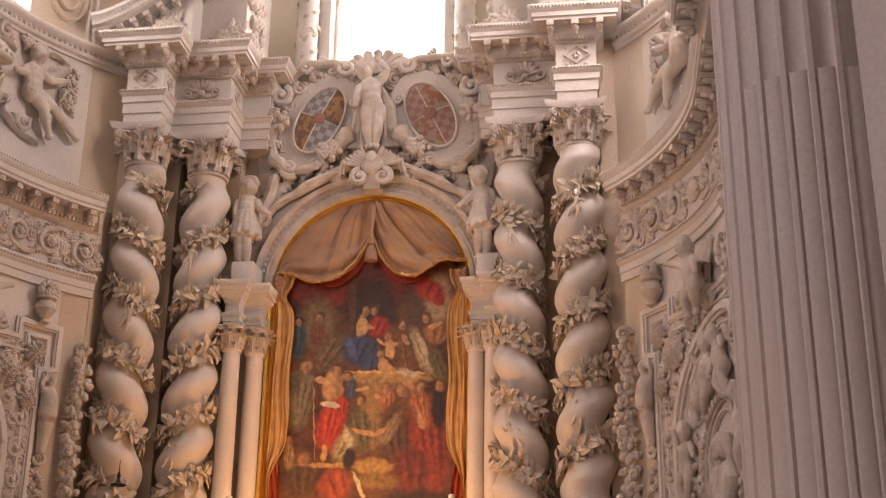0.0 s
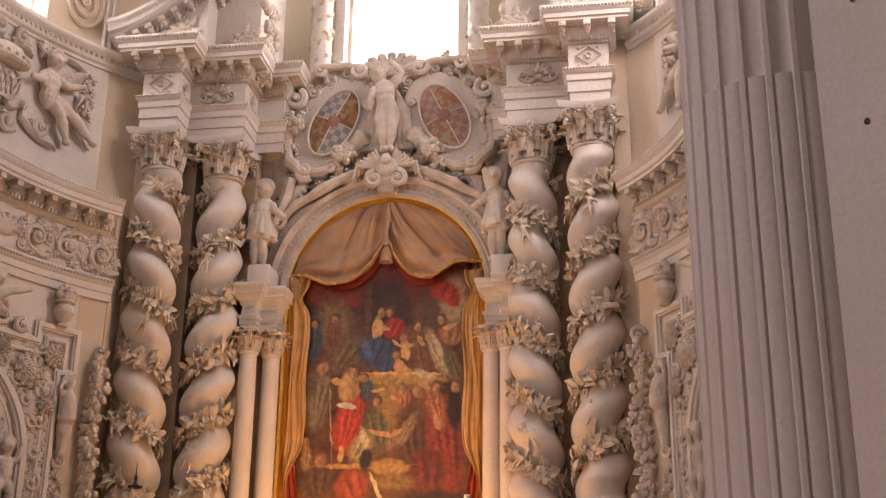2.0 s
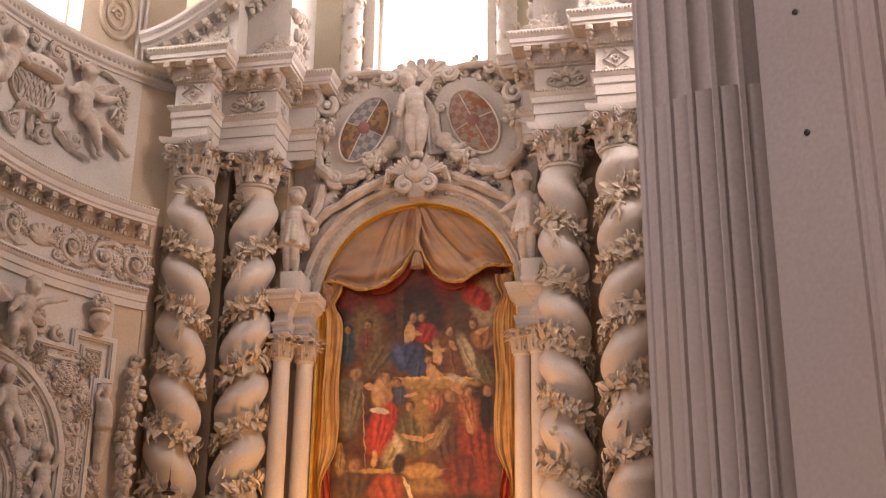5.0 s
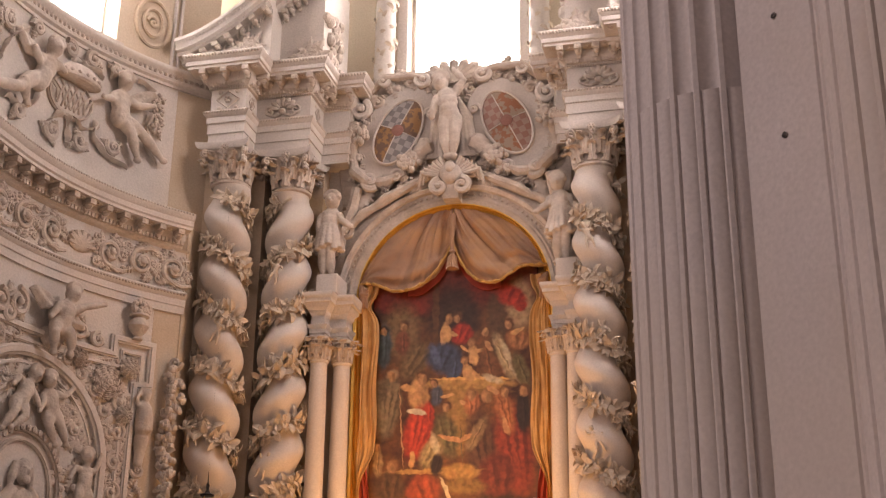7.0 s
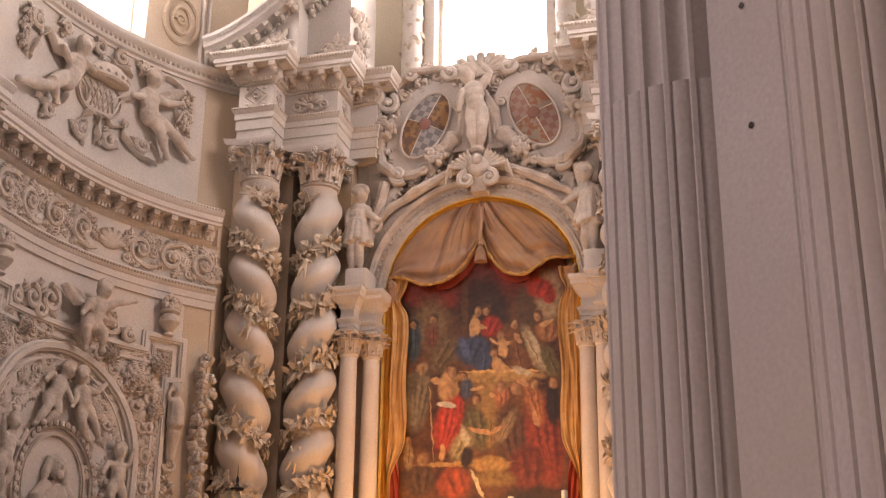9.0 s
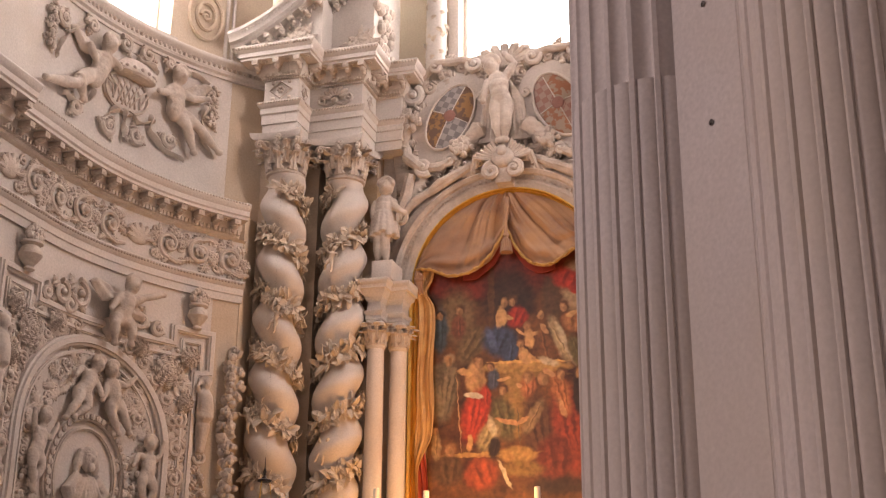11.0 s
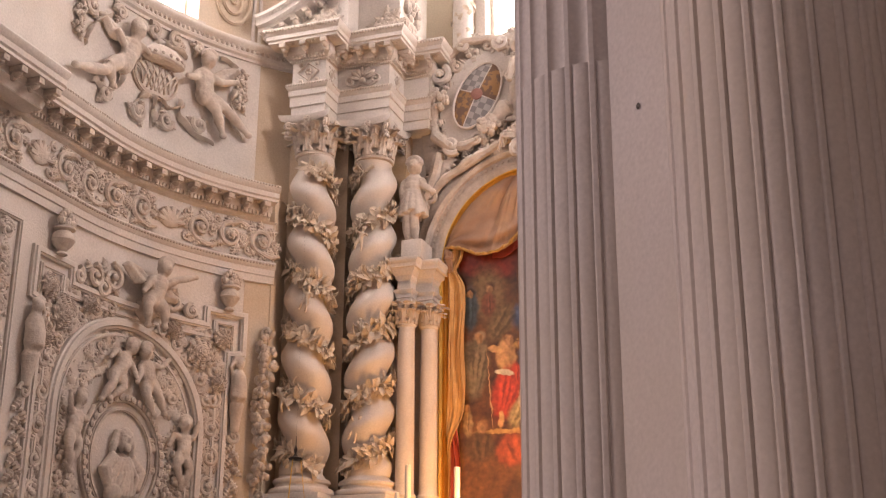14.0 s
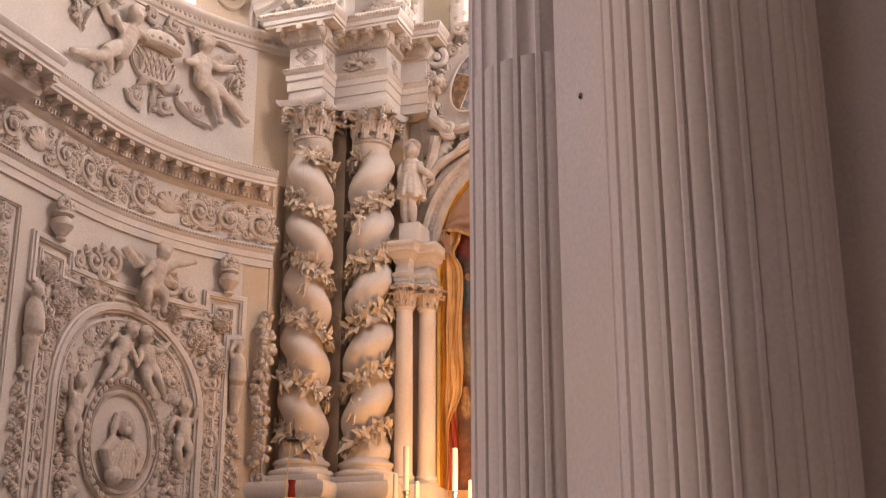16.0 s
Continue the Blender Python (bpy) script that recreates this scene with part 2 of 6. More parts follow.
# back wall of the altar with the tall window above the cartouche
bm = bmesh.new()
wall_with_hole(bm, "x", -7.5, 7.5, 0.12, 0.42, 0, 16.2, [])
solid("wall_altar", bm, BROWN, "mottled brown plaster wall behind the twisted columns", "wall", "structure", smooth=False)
for sx in (-1, 1):
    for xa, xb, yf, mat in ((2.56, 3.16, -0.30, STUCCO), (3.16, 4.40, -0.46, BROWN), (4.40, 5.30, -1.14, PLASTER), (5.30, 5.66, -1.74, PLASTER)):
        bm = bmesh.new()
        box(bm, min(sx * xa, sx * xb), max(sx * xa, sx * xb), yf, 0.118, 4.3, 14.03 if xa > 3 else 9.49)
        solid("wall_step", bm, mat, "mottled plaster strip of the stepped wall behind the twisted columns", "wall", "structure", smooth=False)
bm = bmesh.new()
wall_with_hole(bm, "x", -9.5, 9.5, 1.0, 1.5, 16.2, 27, [(-1.48, 1.48, 16.4, 23)])
solid("wall_clerestory", bm, PLASTER, "tan plaster wall round the tall altar window", "wall", "structure", smooth=False)
bm = bmesh.new()
box(bm, -9.5, 9.5, 0.42, 1.5, 15.9, 16.2)
solid("altar_window_ledge", bm, STUCCO, "white stucco ledge under the altar window", "ledge", "structure", smooth=False)


def window_unit(name, m, width, height, bars_x, bars_z, label):
    """A leaded window in its opening: frame, bars and panes facing -y in its own space."""
    w = thing(name, label, "window", kind="structure")
    w.matrix_world = m
    t = 0.09
    for a in ((-width / 2, -width / 2 + t, 0, height), (width / 2 - t, width / 2, 0, height), (-width / 2 + t, width / 2 - t, 0, t), (-width / 2 + t, width / 2 - t, height - t, height)):
        bm = bmesh.new()
        box(bm, a[0], a[1], -0.06, 0.06, a[2], a[3], 0.012)
        part("window_frame", bm, STUCCO, w)
    for i in range(1, bars_x):
        x = -width / 2 + width * i / bars_x
        bm = bmesh.new()
        box(bm, x - 0.012, x + 0.012, -0.02, 0.02, t, height - t)
        part("glazing_bar", bm, IRON, w)
    for i in range(1, bars_z):
        z = height * i / bars_z
        bm = bmesh.new()
        box(bm, -width / 2 + t, width / 2 - t, -0.018, 0.018, z - 0.012, z + 0.012)
        part("glazing_bar", bm, IRON, w)
    return w


window_unit("window_1", pose(0, 1.3, 16.4), 2.96, 6.6, 1, 1, "tall church window flooded with white daylight")
bm = bmesh.new()
box(bm, -4, 4, 3.4, 3.45, 14, 26)
solid("backdrop_sky", bm, SKYGLOW, "overexposed white daylight sky outside the window", "sky", "backdrop", smooth=False)

# apse walls: curved, with mouldings; left one and right one


def arc_path(th0, th1, d=0.0, right=False, R=7.5, step=2.0):
    n = max(2, int(abs(th1 - th0) / step) + 1)
    pts = [bend(th0 + (th1 - th0) * i / (n - 1), d, 0, right, R).xy for i in range(n)]
    return pts


TH0, TH1 = 49.0, 150.0
WALL_LOW = [(-0.5, 0), (0, 0), (0, 9.80), (0.06, 9.80), (0.06, 9.96), (0.09, 9.98), (0.09, 10.12), (0.15, 10.17), (0.17, 10.25), (0.12, 10.30), (0.02, 10.32), (0.02, 11.24), (0.10, 11.28), (-0.5, 11.28)]
CORNICE = [(-0.3, 11.28), (0.10, 11.28), (0.12, 11.30), (0.12, 11.33), (0.18, 11.42), (0.24, 11.44), (0.24, 11.47), (0.24, 11.60), (0.56, 11.60), (0.56, 11.66), (0.60, 11.69), (0.60, 11.80), (0.66, 11.86), (0.68, 11.93), (0.66, 11.97), (-0.3, 12.03)]
UPPER = [(-0.5, 11.9), (0, 11.9), (0, 15.45), (0.05, 15.45), (0.05, 15.52), (0.12, 15.56), (0.14, 15.62), (0.10, 15.66), (0.10, 15.72), (0.20, 15.80), (0.22, 15.86), (0.20, 15.92), (-0.5, 15.96)]
MOD = bmesh.new()
box(MOD, -0.08, 0.08, -0.29, 0, -0.12, 0, 0.02)
blob(MOD, (0, -0.13, -0.13), (0.075, 0.12, 0.08), 8)
blob(MOD, (0, -0.05, -0.19), (0.06, 0.06, 0.08), 8)
blob(MOD, (0, -0.25, -0.06), (0.065, 0.05, 0.06), 8)
MOD = finish(MOD, "modillion", CARVED)
ROSE = bmesh.new()
for k in range(6):
    a = k * math.pi / 3
    blob(ROSE, (0.045 * math.cos(a), 0.045 * math.sin(a), -0.02), (0.035, 0.035, 0.02), 6)
blob(ROSE, (0, 0, -0.03), (0.03, 0.03, 0.03), 6)
ROSE = finish(ROSE, "rosette", CARVED)

for right in (False, True):
    side = "east" if right else "west"
    w = thing("wall_apse_" + side, "curved apse wall of white stucco with entablature", "wall", kind="structure")
    way = (lambda p: p) if right else (lambda p: p[::-1])
    bm = bmesh.new()
    run(bm, way(arc_path(TH0, TH1, 0, right)), WALL_LOW)
    part("lower_wall", bm, STUCCO, w)
    bm = bmesh.new()
    run(bm, way(arc_path(TH0 + 1.5, TH1, 0, right)), CORNICE)
    part("cornice", bm, STUCCO, w)
    bm = bmesh.new()
    run(bm, way(arc_path(TH0 - 3, TH1, 0, right, 7.95)), UPPER)
    part("upper_wall", bm, STUCCO, w)
    bm = bmesh.new()   # pilaster strip of bare tan plaster next to the altar
    run(bm, way(arc_path(TH0 - 4, 52.0, 0, right, 7.95)), [(-0.1, 12.03), (0.004, 12.03), (0.004, 15.44), (-0.1, 15.44)])
    part("plain_strip", bm, PLASTER, w, "bare tan plaster strip beside the relief")
    bm = bmesh.new()
    run(bm, way(arc_path(TH0, 54.2, 0, right)), [(-0.1, 0), (0.006, 0), (0.006, 9.79), (-0.1, 9.79)])
    part("plain_strip", bm, PLASTER, w, "bare tan plaster strip beside the relief panel")
    bm = bmesh.new()   # return behind the outer column
    x = bend(TH0, 0, 0, right).x
    box(bm, min(x, x - 0.4 * (1 if not right else -1)), max(x, x - 0.4 * (1 if not right else -1)), bend(TH0, 0, 0).y - 0.05, 0.3, 0, 11.95)
    part("wall_return", bm, PLASTER, w, "stained tan plaster")
    bm = bmesh.new()
    box(bm, *((5.285, 5.98) if right else (-5.98, -5.48)), -1.66, 0.3, 11.95, 16.2)
    part("wall_return", bm, PLASTER, w, "stained tan plaster")
    # modillions, rosettes and dentils under the cornice
    step = 3.75
    for k in range(int((118 - TH0 - 3) / step)):
        th = TH0 + 3.4 + k * step
        p = bend(th, 0.24, 11.60, right)
        q = bend(th, 1.0, 11.60, right)
        o = part("modillion", MOD, CARVED, w)
        o.location = p
        o.rotation_euler = (0, 0, math.atan2(q.y - p.y, q.x - p.x) + math.pi / 2)
        p = bend(th + step / 2, 0.42, 11.60, right)
        o = part("rosette", ROSE, CARVED, w)
        o.location = p
    bm = bmesh.new()
    k = 0
    th = TH0 + 2
    while th < 118:
        m = Matrix.Translation(bend(th, 0.185, 11.40, right)) @ Matrix.Rotation(radians(th) * (-1 if right else 1), 4, "Z")
        box(bm, -0.032, 0.032, -0.05, 0.05, -0.055, 0.045, m=m)
        th += 0.75
    o = part("dentil_band", bm, STUCCO, w)
    tagged(o, kind="stuff")
    # egg-and-dart band of the string course
    bm = bmesh.new()
    th = TH0 - 2
    while th < 112:
        b = bend(th, 0.10, 15.70, right, 7.95)
        blob(bm, b, (0.05, 0.05, 0.06), 6)
        th += 1.0
    tagged(part("egg_band", bm, CARVED, w), kind="stuff")
    # astragal bands of the architrave
    for z, d in ((10.22, 0.165), (11.94, 0.665)):
        bm = bmesh.new()
        th = TH0 + (0.5 if z < 11 else 2)
        while th < 112:
            blob(bm, bend(th, d, z, right), (0.035, 0.035, 0.03), 6)
            th += 0.62
        tagged(part("bead_band", bm, CARVED, w), kind="stuff")
    # break of the entablature further out
    bm = bmesh.new()
    run(bm, way([bend(t, 0.45, 0, right).xy for t in (106, 112, 120, 130)]), CORNICE)
    part("cornice_break", bm, STUCCO, w)
    for k in range(5):
        th = 106.8 + k * step
        p, q = bend(th, 0.69, 11.60, right), bend(th, 1.4, 11.60, right)
        o = part("modillion", MOD, CARVED, w)
        o.location = p
        o.rotation_euler = (0, 0, math.atan2(q.y - p.y, q.x - p.x) + math.pi / 2)

# clerestory above the string course, with the apse windows
for right in (False, True):
    s = 1 if right else -1
    w = thing("wall_clerestory_" + ("east" if right else "west"), "tan plaster clerestory wall above the apse cornice", "wall", kind="structure")
    way = (lambda p: p) if right else (lambda p: p[::-1])
    for a, b, z0, z1 in ((TH0 - 4, 64, 15.9, 27), (64, 86, 15.9, 16.1), (64, 86, 21.5, 27), (86, 150, 15.9, 27)):
        bm = bmesh.new()
        run(bm, way(arc_path(a, b, 0, right, 8.1)), [(-0.6, z0), (0, z0), (0, z1), (-0.6, z1)])
        part("wall_piece", bm, PLASTER, w)
    # sill band and reveal
    bm = bmesh.new()
    run(bm, way(arc_path(63, 87, 0, right, 8.1)), [(-0.6, 16.05), (0.10, 16.05), (0.12, 16.12), (-0.6, 16.22)])
    part("window_sill", bm, STUCCO, w)
    p = bend(75, -0.50, 16.1, right, 8.1)
    window_unit("window_2" if not right else "window_3", Matrix.Translation(p) @ Matrix.Rotation(radians(75) * (-1 if right else 1), 4, "Z"), 3.4, 5.4, 2, 1, "apse window bright with white daylight")
    bm = bmesh.new()
    box(bm, min(s * 9.6, s * 9.65), max(s * 9.6, s * 9.65), -12, 0.5, 15, 24)
    solid("backdrop_sky", bm, SKYGLOW, "overexposed white daylight sky outside the window", "sky", "backdrop", smooth=False)

# ---- the pier of clustered fluted columns ----
pier = thing("clustered_pier", "square stone pier with engaged fluted columns, lime-painted", "pier", kind="structure")
bm = bmesh.new()
PLAN = ((6.195, -20.4), (6.195, -22.675), (6.42, -22.90), (6.75, -22.90), (6.95, -22.62), (8.6, -22.62), (8.6, -20.4))
low, high = [bm.verts.new((x, y, 0)) for x, y in PLAN], [bm.verts.new((x, y, 27)) for x, y in PLAN]
for k in range(len(PLAN)):
    bm.faces.new((low[k], low[(k + 1) % len(PLAN)], high[(k + 1) % len(PLAN)], high[k]))
bm.faces.new(low)
bm.faces.new(high)
part("pier_core", bm, PIER, pier, "pier core with a plain diagonal face", smooth=False)
bm = bmesh.new()
box(bm, 5.70, 8.75, -23.45, -20.3, 0, 0.75, 0.03)
part("pier_plinth", bm, PIER, pier)


def fluted(cx, cy, r, z0, z1, cable_to, a0, phase):
    """A fluted column: 24 hollow flutes, filled with round cables up to cable_to."""
    n, k = 24, 16

    def section(z, mode):
        out = []
        for f in range(n):
            for j in range(k):
                u = j / k
                a = radians(a0) + 2 * math.pi * (f + u + phase) / n
                if u < 0.22:
                    rr = r
                else:
                    v = (u - 0.22) / 0.78 * 2 - 1
                    dip = math.sqrt(max(0, 1 - v * v))
                    rr = r - 0.019 * dip
                    if mode == "cable":
                        rr = r - 0.016 * min(1, dip * 3.0) + 0.015 * max(0, 1 - (v / 0.93) ** 2) ** 0.35
                    elif mode == "none":
                        rr = r
                out.append((cx + rr * math.cos(a), cy + rr * math.sin(a), z))
        return out
    rows = [section(z0, "none"), section(z0 + 0.04, "none"), section(z0 + 0.06, "cable"), section(cable_to - 0.006, "cable"), section(cable_to, "hollow"), section(z1, "hollow")]
    bm = bmesh.new()
    grid_mesh(bm, len(rows), n * k, lambda i, j: rows[i][j], close_v=True)
    return bm


def base_of(cx, cy, r):
    bm = bmesh.new()
    lathe(bm, [(r * 1.28, 1.15), (r * 1.28, 1.30), (r * 1.26, 1.32), (r * 1.30, 1.38), (r * 1.30, 1.44), (r * 1.26, 1.50), (r * 1.16, 1.54), (r * 1.15, 1.62), (r * 1.20, 1.66), (r * 1.20, 1.72), (r * 1.15, 1.76), (r * 1.08, 1.80), (r * 1.02, 1.88), (r, 1.96)], 48, (cx, cy, -0.40))
    return bm


for cx, cy, cab, ph, lbl in ((6.116, -22.33, 3.66, 0.1, "fluted column, cables filling the flutes below a rough joint"), (6.772, -22.945, 9.0, 0.3, "fluted column with rounded flute ends")):
    c = part("fluted_column", fluted(cx, cy, 0.346, 1.56, 27, cab, 180, ph), PIER, pier, lbl)
    part("column_base", base_of(cx, cy, 0.346), PIER, c)
# nail holes: small dark discs on the face, the holes' shade put in as colour
for z in (3.40, 3.84):
    bm = bmesh.new()
    lathe(bm, [(0.0, -0.004), (0.007, 0.0), (0.011, 0.003), (0.0, 0.006)], 10, (0, 0, 0))
    for v in bm.verts:
        v.co.x *= 1 + 0.3 * math.sin(5 * v.co.y * 100)
    bmesh.ops.transform(bm, matrix=Matrix.Translation((6.313, -22.795, z)) @ Matrix.Rotation(radians(-45), 4, "Z") @ Matrix.Rotation(radians(90), 4, "X"), verts=bm.verts)
    part("nail_hole", bm, IRON, pier, "dark disc standing for the shade inside a nail hole")


# ---- the altar: twisted columns ----


def figure(bm, m, h=1.0, arms=((-0.5, -0.2, 0.1), (0.5, -0.2, 0.1)), legs=((-0.12, 0.0), (0.12, 0.0)), robe=False, wings=False, turn=0.0):
    """A child-like stucco statue of height h at m: arms and legs given by their ends."""
    b = bmesh.new()
    hip, chest, neck = Vector((0, 0, 0.47)), Vector((0.02 * turn, -0.01, 0.68)), Vector((0.03 * turn, -0.02, 0.80))
    blob(b, hip, (0.105, 0.09, 0.09), 12)
    blob(b, (hip + chest) / 2, (0.095, 0.085, 0.12), 12)
    blob(b, chest, (0.125, 0.09, 0.10), 12)
    tube(b, [chest, neck + Vector((0, 0, 0.05))], [0.05, 0.045], 10)
    head = neck + Vector((0.03 * turn, -0.02, 0.11))
    blob(b, head, (0.075, 0.085, 0.095), 14)
    for k in range(9):
        a = k * 2.399
        blob(b, head + Vector((0.05 * math.cos(a), 0.03 + 0.03 * math.sin(a), 0.045 + 0.02 * math.cos(a * 2))), (0.038, 0.038, 0.032), 7)
    for s, hand in zip((-1, 1), arms):
        sh = chest + Vector((s * 0.12, 0, 0.06))
        hp = chest + Vector(hand)
        el = (sh + hp) / 2 + Vector((s * 0.05, 0.03, -0.05))
        tube(b, [sh, (sh + el) / 2, el, (el + hp) / 2, hp], [0.045, 0.05, 0.038, 0.04, 0.028], 9)
        blob(b, hp, (0.035, 0.035, 0.03), 8)
    for s, foot in zip((-1, 1), legs):
        hj = hip + Vector((s * 0.055, 0, -0.03))
        ft = Vector((foot[0], -0.02, foot[1]))
        kn = (hj + ft) / 2 + Vector((s * 0.02, -0.06, 0.02))
        tube(b, [hj, (hj + kn) / 2, kn, (kn + ft) / 2, ft], [0.075, 0.072, 0.05, 0.052, 0.03], 10)
        blob(b, ft + Vector((0, -0.04, 0.0)), (0.03, 0.065, 0.025), 8)
    if robe:
        lathe(b, [(0.16, 0.30), (0.15, 0.36), (0.125, 0.47), (0.11, 0.55), (0.12, 0.66), (0.06, 0.78)], 20, squash=0.8)
        for k in range(9):
            a = -math.pi + k * math.pi / 8
            tube(b, [(0.18 * math.cos(a), 0.15 * math.sin(a), 0.23), (0.12 * math.cos(a + .2), 0.10 * math.sin(a + .2), 0.5)], [0.035, 0.015], 6)
    if wings:
        for s in (-1, 1):
            for k in range(5):
                tube(b, [(s * 0.06, 0.08, 0.72), (s * (0.2 + 0.03 * k), 0.12, 0.86 - 0.06 * k), (s * (0.34 - 0.02 * k), 0.10, 0.80 - 0.12 * k)], [0.02, 0.04, 0.012], 6)
    bmesh.ops.transform(b, matrix=m @ Matrix.Scale(h, 4), verts=b.verts)
    me = bpy.data.meshes.new("tmp")
    b.to_mesh(me)
    b.free()
    bm.from_mesh(me)
    bpy.data.meshes.remove(me)


def melt(ob, size=0.028):
    r = ob.modifiers.new("melt", "REMESH")
    r.mode, r.voxel_size, r.use_smooth_shade = "VOXEL", size, True
    return ob


def frame_at(pts, i):
    return (pts[min(i + 1, len(pts) - 1)] - pts[max(i - 1, 0)]).normalized()


Z_BASE, Z_SHAFT, Z_CAP, Z_ABA = 5.07, 5.52, 13.05, 14.02
LEAVES = [leaf_mesh("leaf", LEAFY, 0.23, 0.135, 0.035), leaf_mesh("leaf", LEAFY, 0.19, 0.13, 0.02), leaf_mesh("leaf", LEAFY, 0.26, 0.13, 0.05, 0.10)]
PITCH, SWING = 1.375, 0.095


def shaft_centre(z, hand, ph):
    a = 2 * math.pi * (z - Z_SHAFT) / PITCH * hand + ph
    k = min(1, (z - Z_SHAFT) / 0.35, max(0.0, (Z_CAP - z) / 0.35))
    return Vector((SWING * k * math.cos(a), SWING * k * math.sin(a), z))


def twisted_column(x, y, hand, front_z, seed, label):
    ph = -1.5 * math.pi - hand * 2 * math.pi * (front_z - Z_SHAFT) / PITCH
    rnd = random.Random(seed)
    col = thing("twisted_column", label, "column", "twisted altar columns", at=(x, y, 0))
    bm = bmesh.new()
    box(bm, -0.74, 0.74, -0.74, 0.74, 4.93, Z_BASE, 0.015)
    part("plinth", bm, STUCCO, col)
    bm = bmesh.new()
    lathe(bm, [(0.70, 5.07), (0.73, 5.11), (0.73, 5.17), (0.70, 5.21), (0.60, 5.24), (0.58, 5.30), (0.63, 5.34), (0.64, 5.39), (0.60, 5.43), (0.53, 5.46), (0.49, 5.52)], 40)
    part("column_base", bm, STUCCO, col)
    # shaft: a swelling roll that winds round the axis
    bm = bmesh.new()
    rows, cols = 230, 40

    def at(i, j):
        z = Z_SHAFT + (Z_CAP - Z_SHAFT) * i / (rows - 1)
        c = shaft_centre(z, hand, ph)
        a = 2 * math.pi * j / cols
        t = (z - Z_SHAFT) / (Z_CAP - Z_SHAFT)
        r = (0.485 - 0.05 * t) + 0.02 * math.cos(2 * math.pi * (z - Z_SHAFT) / PITCH * hand + ph - a) 
        return (c.x + r * math.cos(a), c.y + r * math.sin(a), z)
    vs = grid_mesh(bm, rows, cols, at, close_v=True)
    part("shaft", bm, SHAFT, col)
    # garland: a stem in the groove of the screw, with leaves
    bm = bmesh.new()
    stem = []
    n = 150
    for i in range(n):
        z = Z_SHAFT + 0.05 + (Z_CAP - Z_SHAFT - 0.25) * i / (n - 1)
        a = 2 * math.pi * (z - Z_SHAFT) / PITCH * hand + ph + math.pi
        c = shaft_centre(z, hand, ph)
        t = (z - Z_SHAFT) / (Z_CAP - Z_SHAFT)
        r = 0.46 - 0.05 * t + 0.02
        stem.append(Vector((c.x + r * math.cos(a), c.y + r * math.sin(a), z)))
    tube(bm, stem, 0.06, 6)
    for i in range(4, n - 4, 9):
        blob(bm, stem[i] + Vector((rnd.uniform(-.04, .04), rnd.uniform(-.04, .04), rnd.uniform(-.05, .05))), (0.075, 0.075, 0.075), 8)
    garland = part("garland", bm, LEAFY, col, "leafy stucco garland winding round the shaft")

    def leaf_pose(q):
        i = int(2 + (n - 5) * q)
        p = stem[i]
        out = Vector((p.x, p.y, 0)).normalized()
        along = frame_at(stem, i)
        side = out.cross(along).normalized()
        d = (along * rnd.uniform(-0.9, 1.0) + side * rnd.choice((-1, 1)) * rnd.uniform(0.35, 1.0) + out * rnd.uniform(0.05, 0.75)).normalized()
        face = (out + Vector((rnd.uniform(-.45, .45), rnd.uniform(-.45, .45), rnd.uniform(-.2, .6)))).normalized()
        yax = -(face - d * face.dot(d)).normalized()
        m = Matrix((d, yax, d.cross(yax))).transposed().to_4x4()
        return Matrix.Translation(p + out * rnd.uniform(0.0, 0.13) + side * rnd.uniform(-0.12, 0.12)) @ m @ Matrix.Scale(rnd.uniform(0.82, 1.28), 4)
    for k in range(300):
        part("leaf", LEAVES[k % 3], LEAFY, garland).matrix_local = leaf_pose((k + 0.5) / 300)
    bm = bmesh.new()
    for k in range(950):
        q = LEAVES[k % 3].copy()
        q.transform(leaf_pose((k + 0.5) / 950))
        bm.from_mesh(q)
        bpy.data.meshes.remove(q)
    tagged(part("small_foliage", bm, LEAFY, garland), kind="stuff")
    # small figures climbing in the garland
    for fz, fa, lean in ((6.55, -1.75, 18), (8.80, -1.50, -20), (10.95, -1.75, 12)):
        bm = bmesh.new()
        fz += 0.35 * math.sin(seed * 2.1)
        c = shaft_centre(fz, hand, ph)
        figure(bm, Matrix.Translation((c.x + 0.52 * math.cos(fa), c.y + 0.52 * math.sin(fa), fz)) @ Matrix.Rotation(radians(lean * hand), 4, "Y"), 0.62, ((-0.25, -0.10, 0.20), (0.25, -0.10, -0.05)), ((-0.14, 0.05), (0.14, 0.0)), turn=hand)
        melt(part("garland_figure", bm, LEAFY, col, "small plain stucco figure in the garland"), 0.02)
    # capital: bell, two rows of acanthus, corner volutes, abacus
    bm = bmesh.new()
    lathe(bm, [(0.42, 13.0), (0.46, 13.03), (0.46, 13.08), (0.39, 13.12), (0.37, 13.3), (0.39, 13.6), (0.48, 13.84), (0.48, 13.88)], 32)
    cap = part("capital", bm, CARVED, col, "carved composite capital with acanthus leaves")
    bm = bmesh.new()
    edge = []
    for s in range(4):
        for t in range(8):
            u = t / 8 * 2 - 1
            d = 0.50 + 0.14 * u * u
            v = Vector((u * 0.68, -d, 0))
            v.rotate(Euler((0, 0, s * math.pi / 2)))
            edge.append(v)
    lo = [bm.verts.new((v.x * 0.93, v.y * 0.93, 13.87)) for v in edge]
    mi = [bm.verts.new((v.x, v.y, 13.93)) for v in edge]
    hi = [bm.verts.new((v.x * 1.03, v.y * 1.03, Z_ABA)) for v in edge]
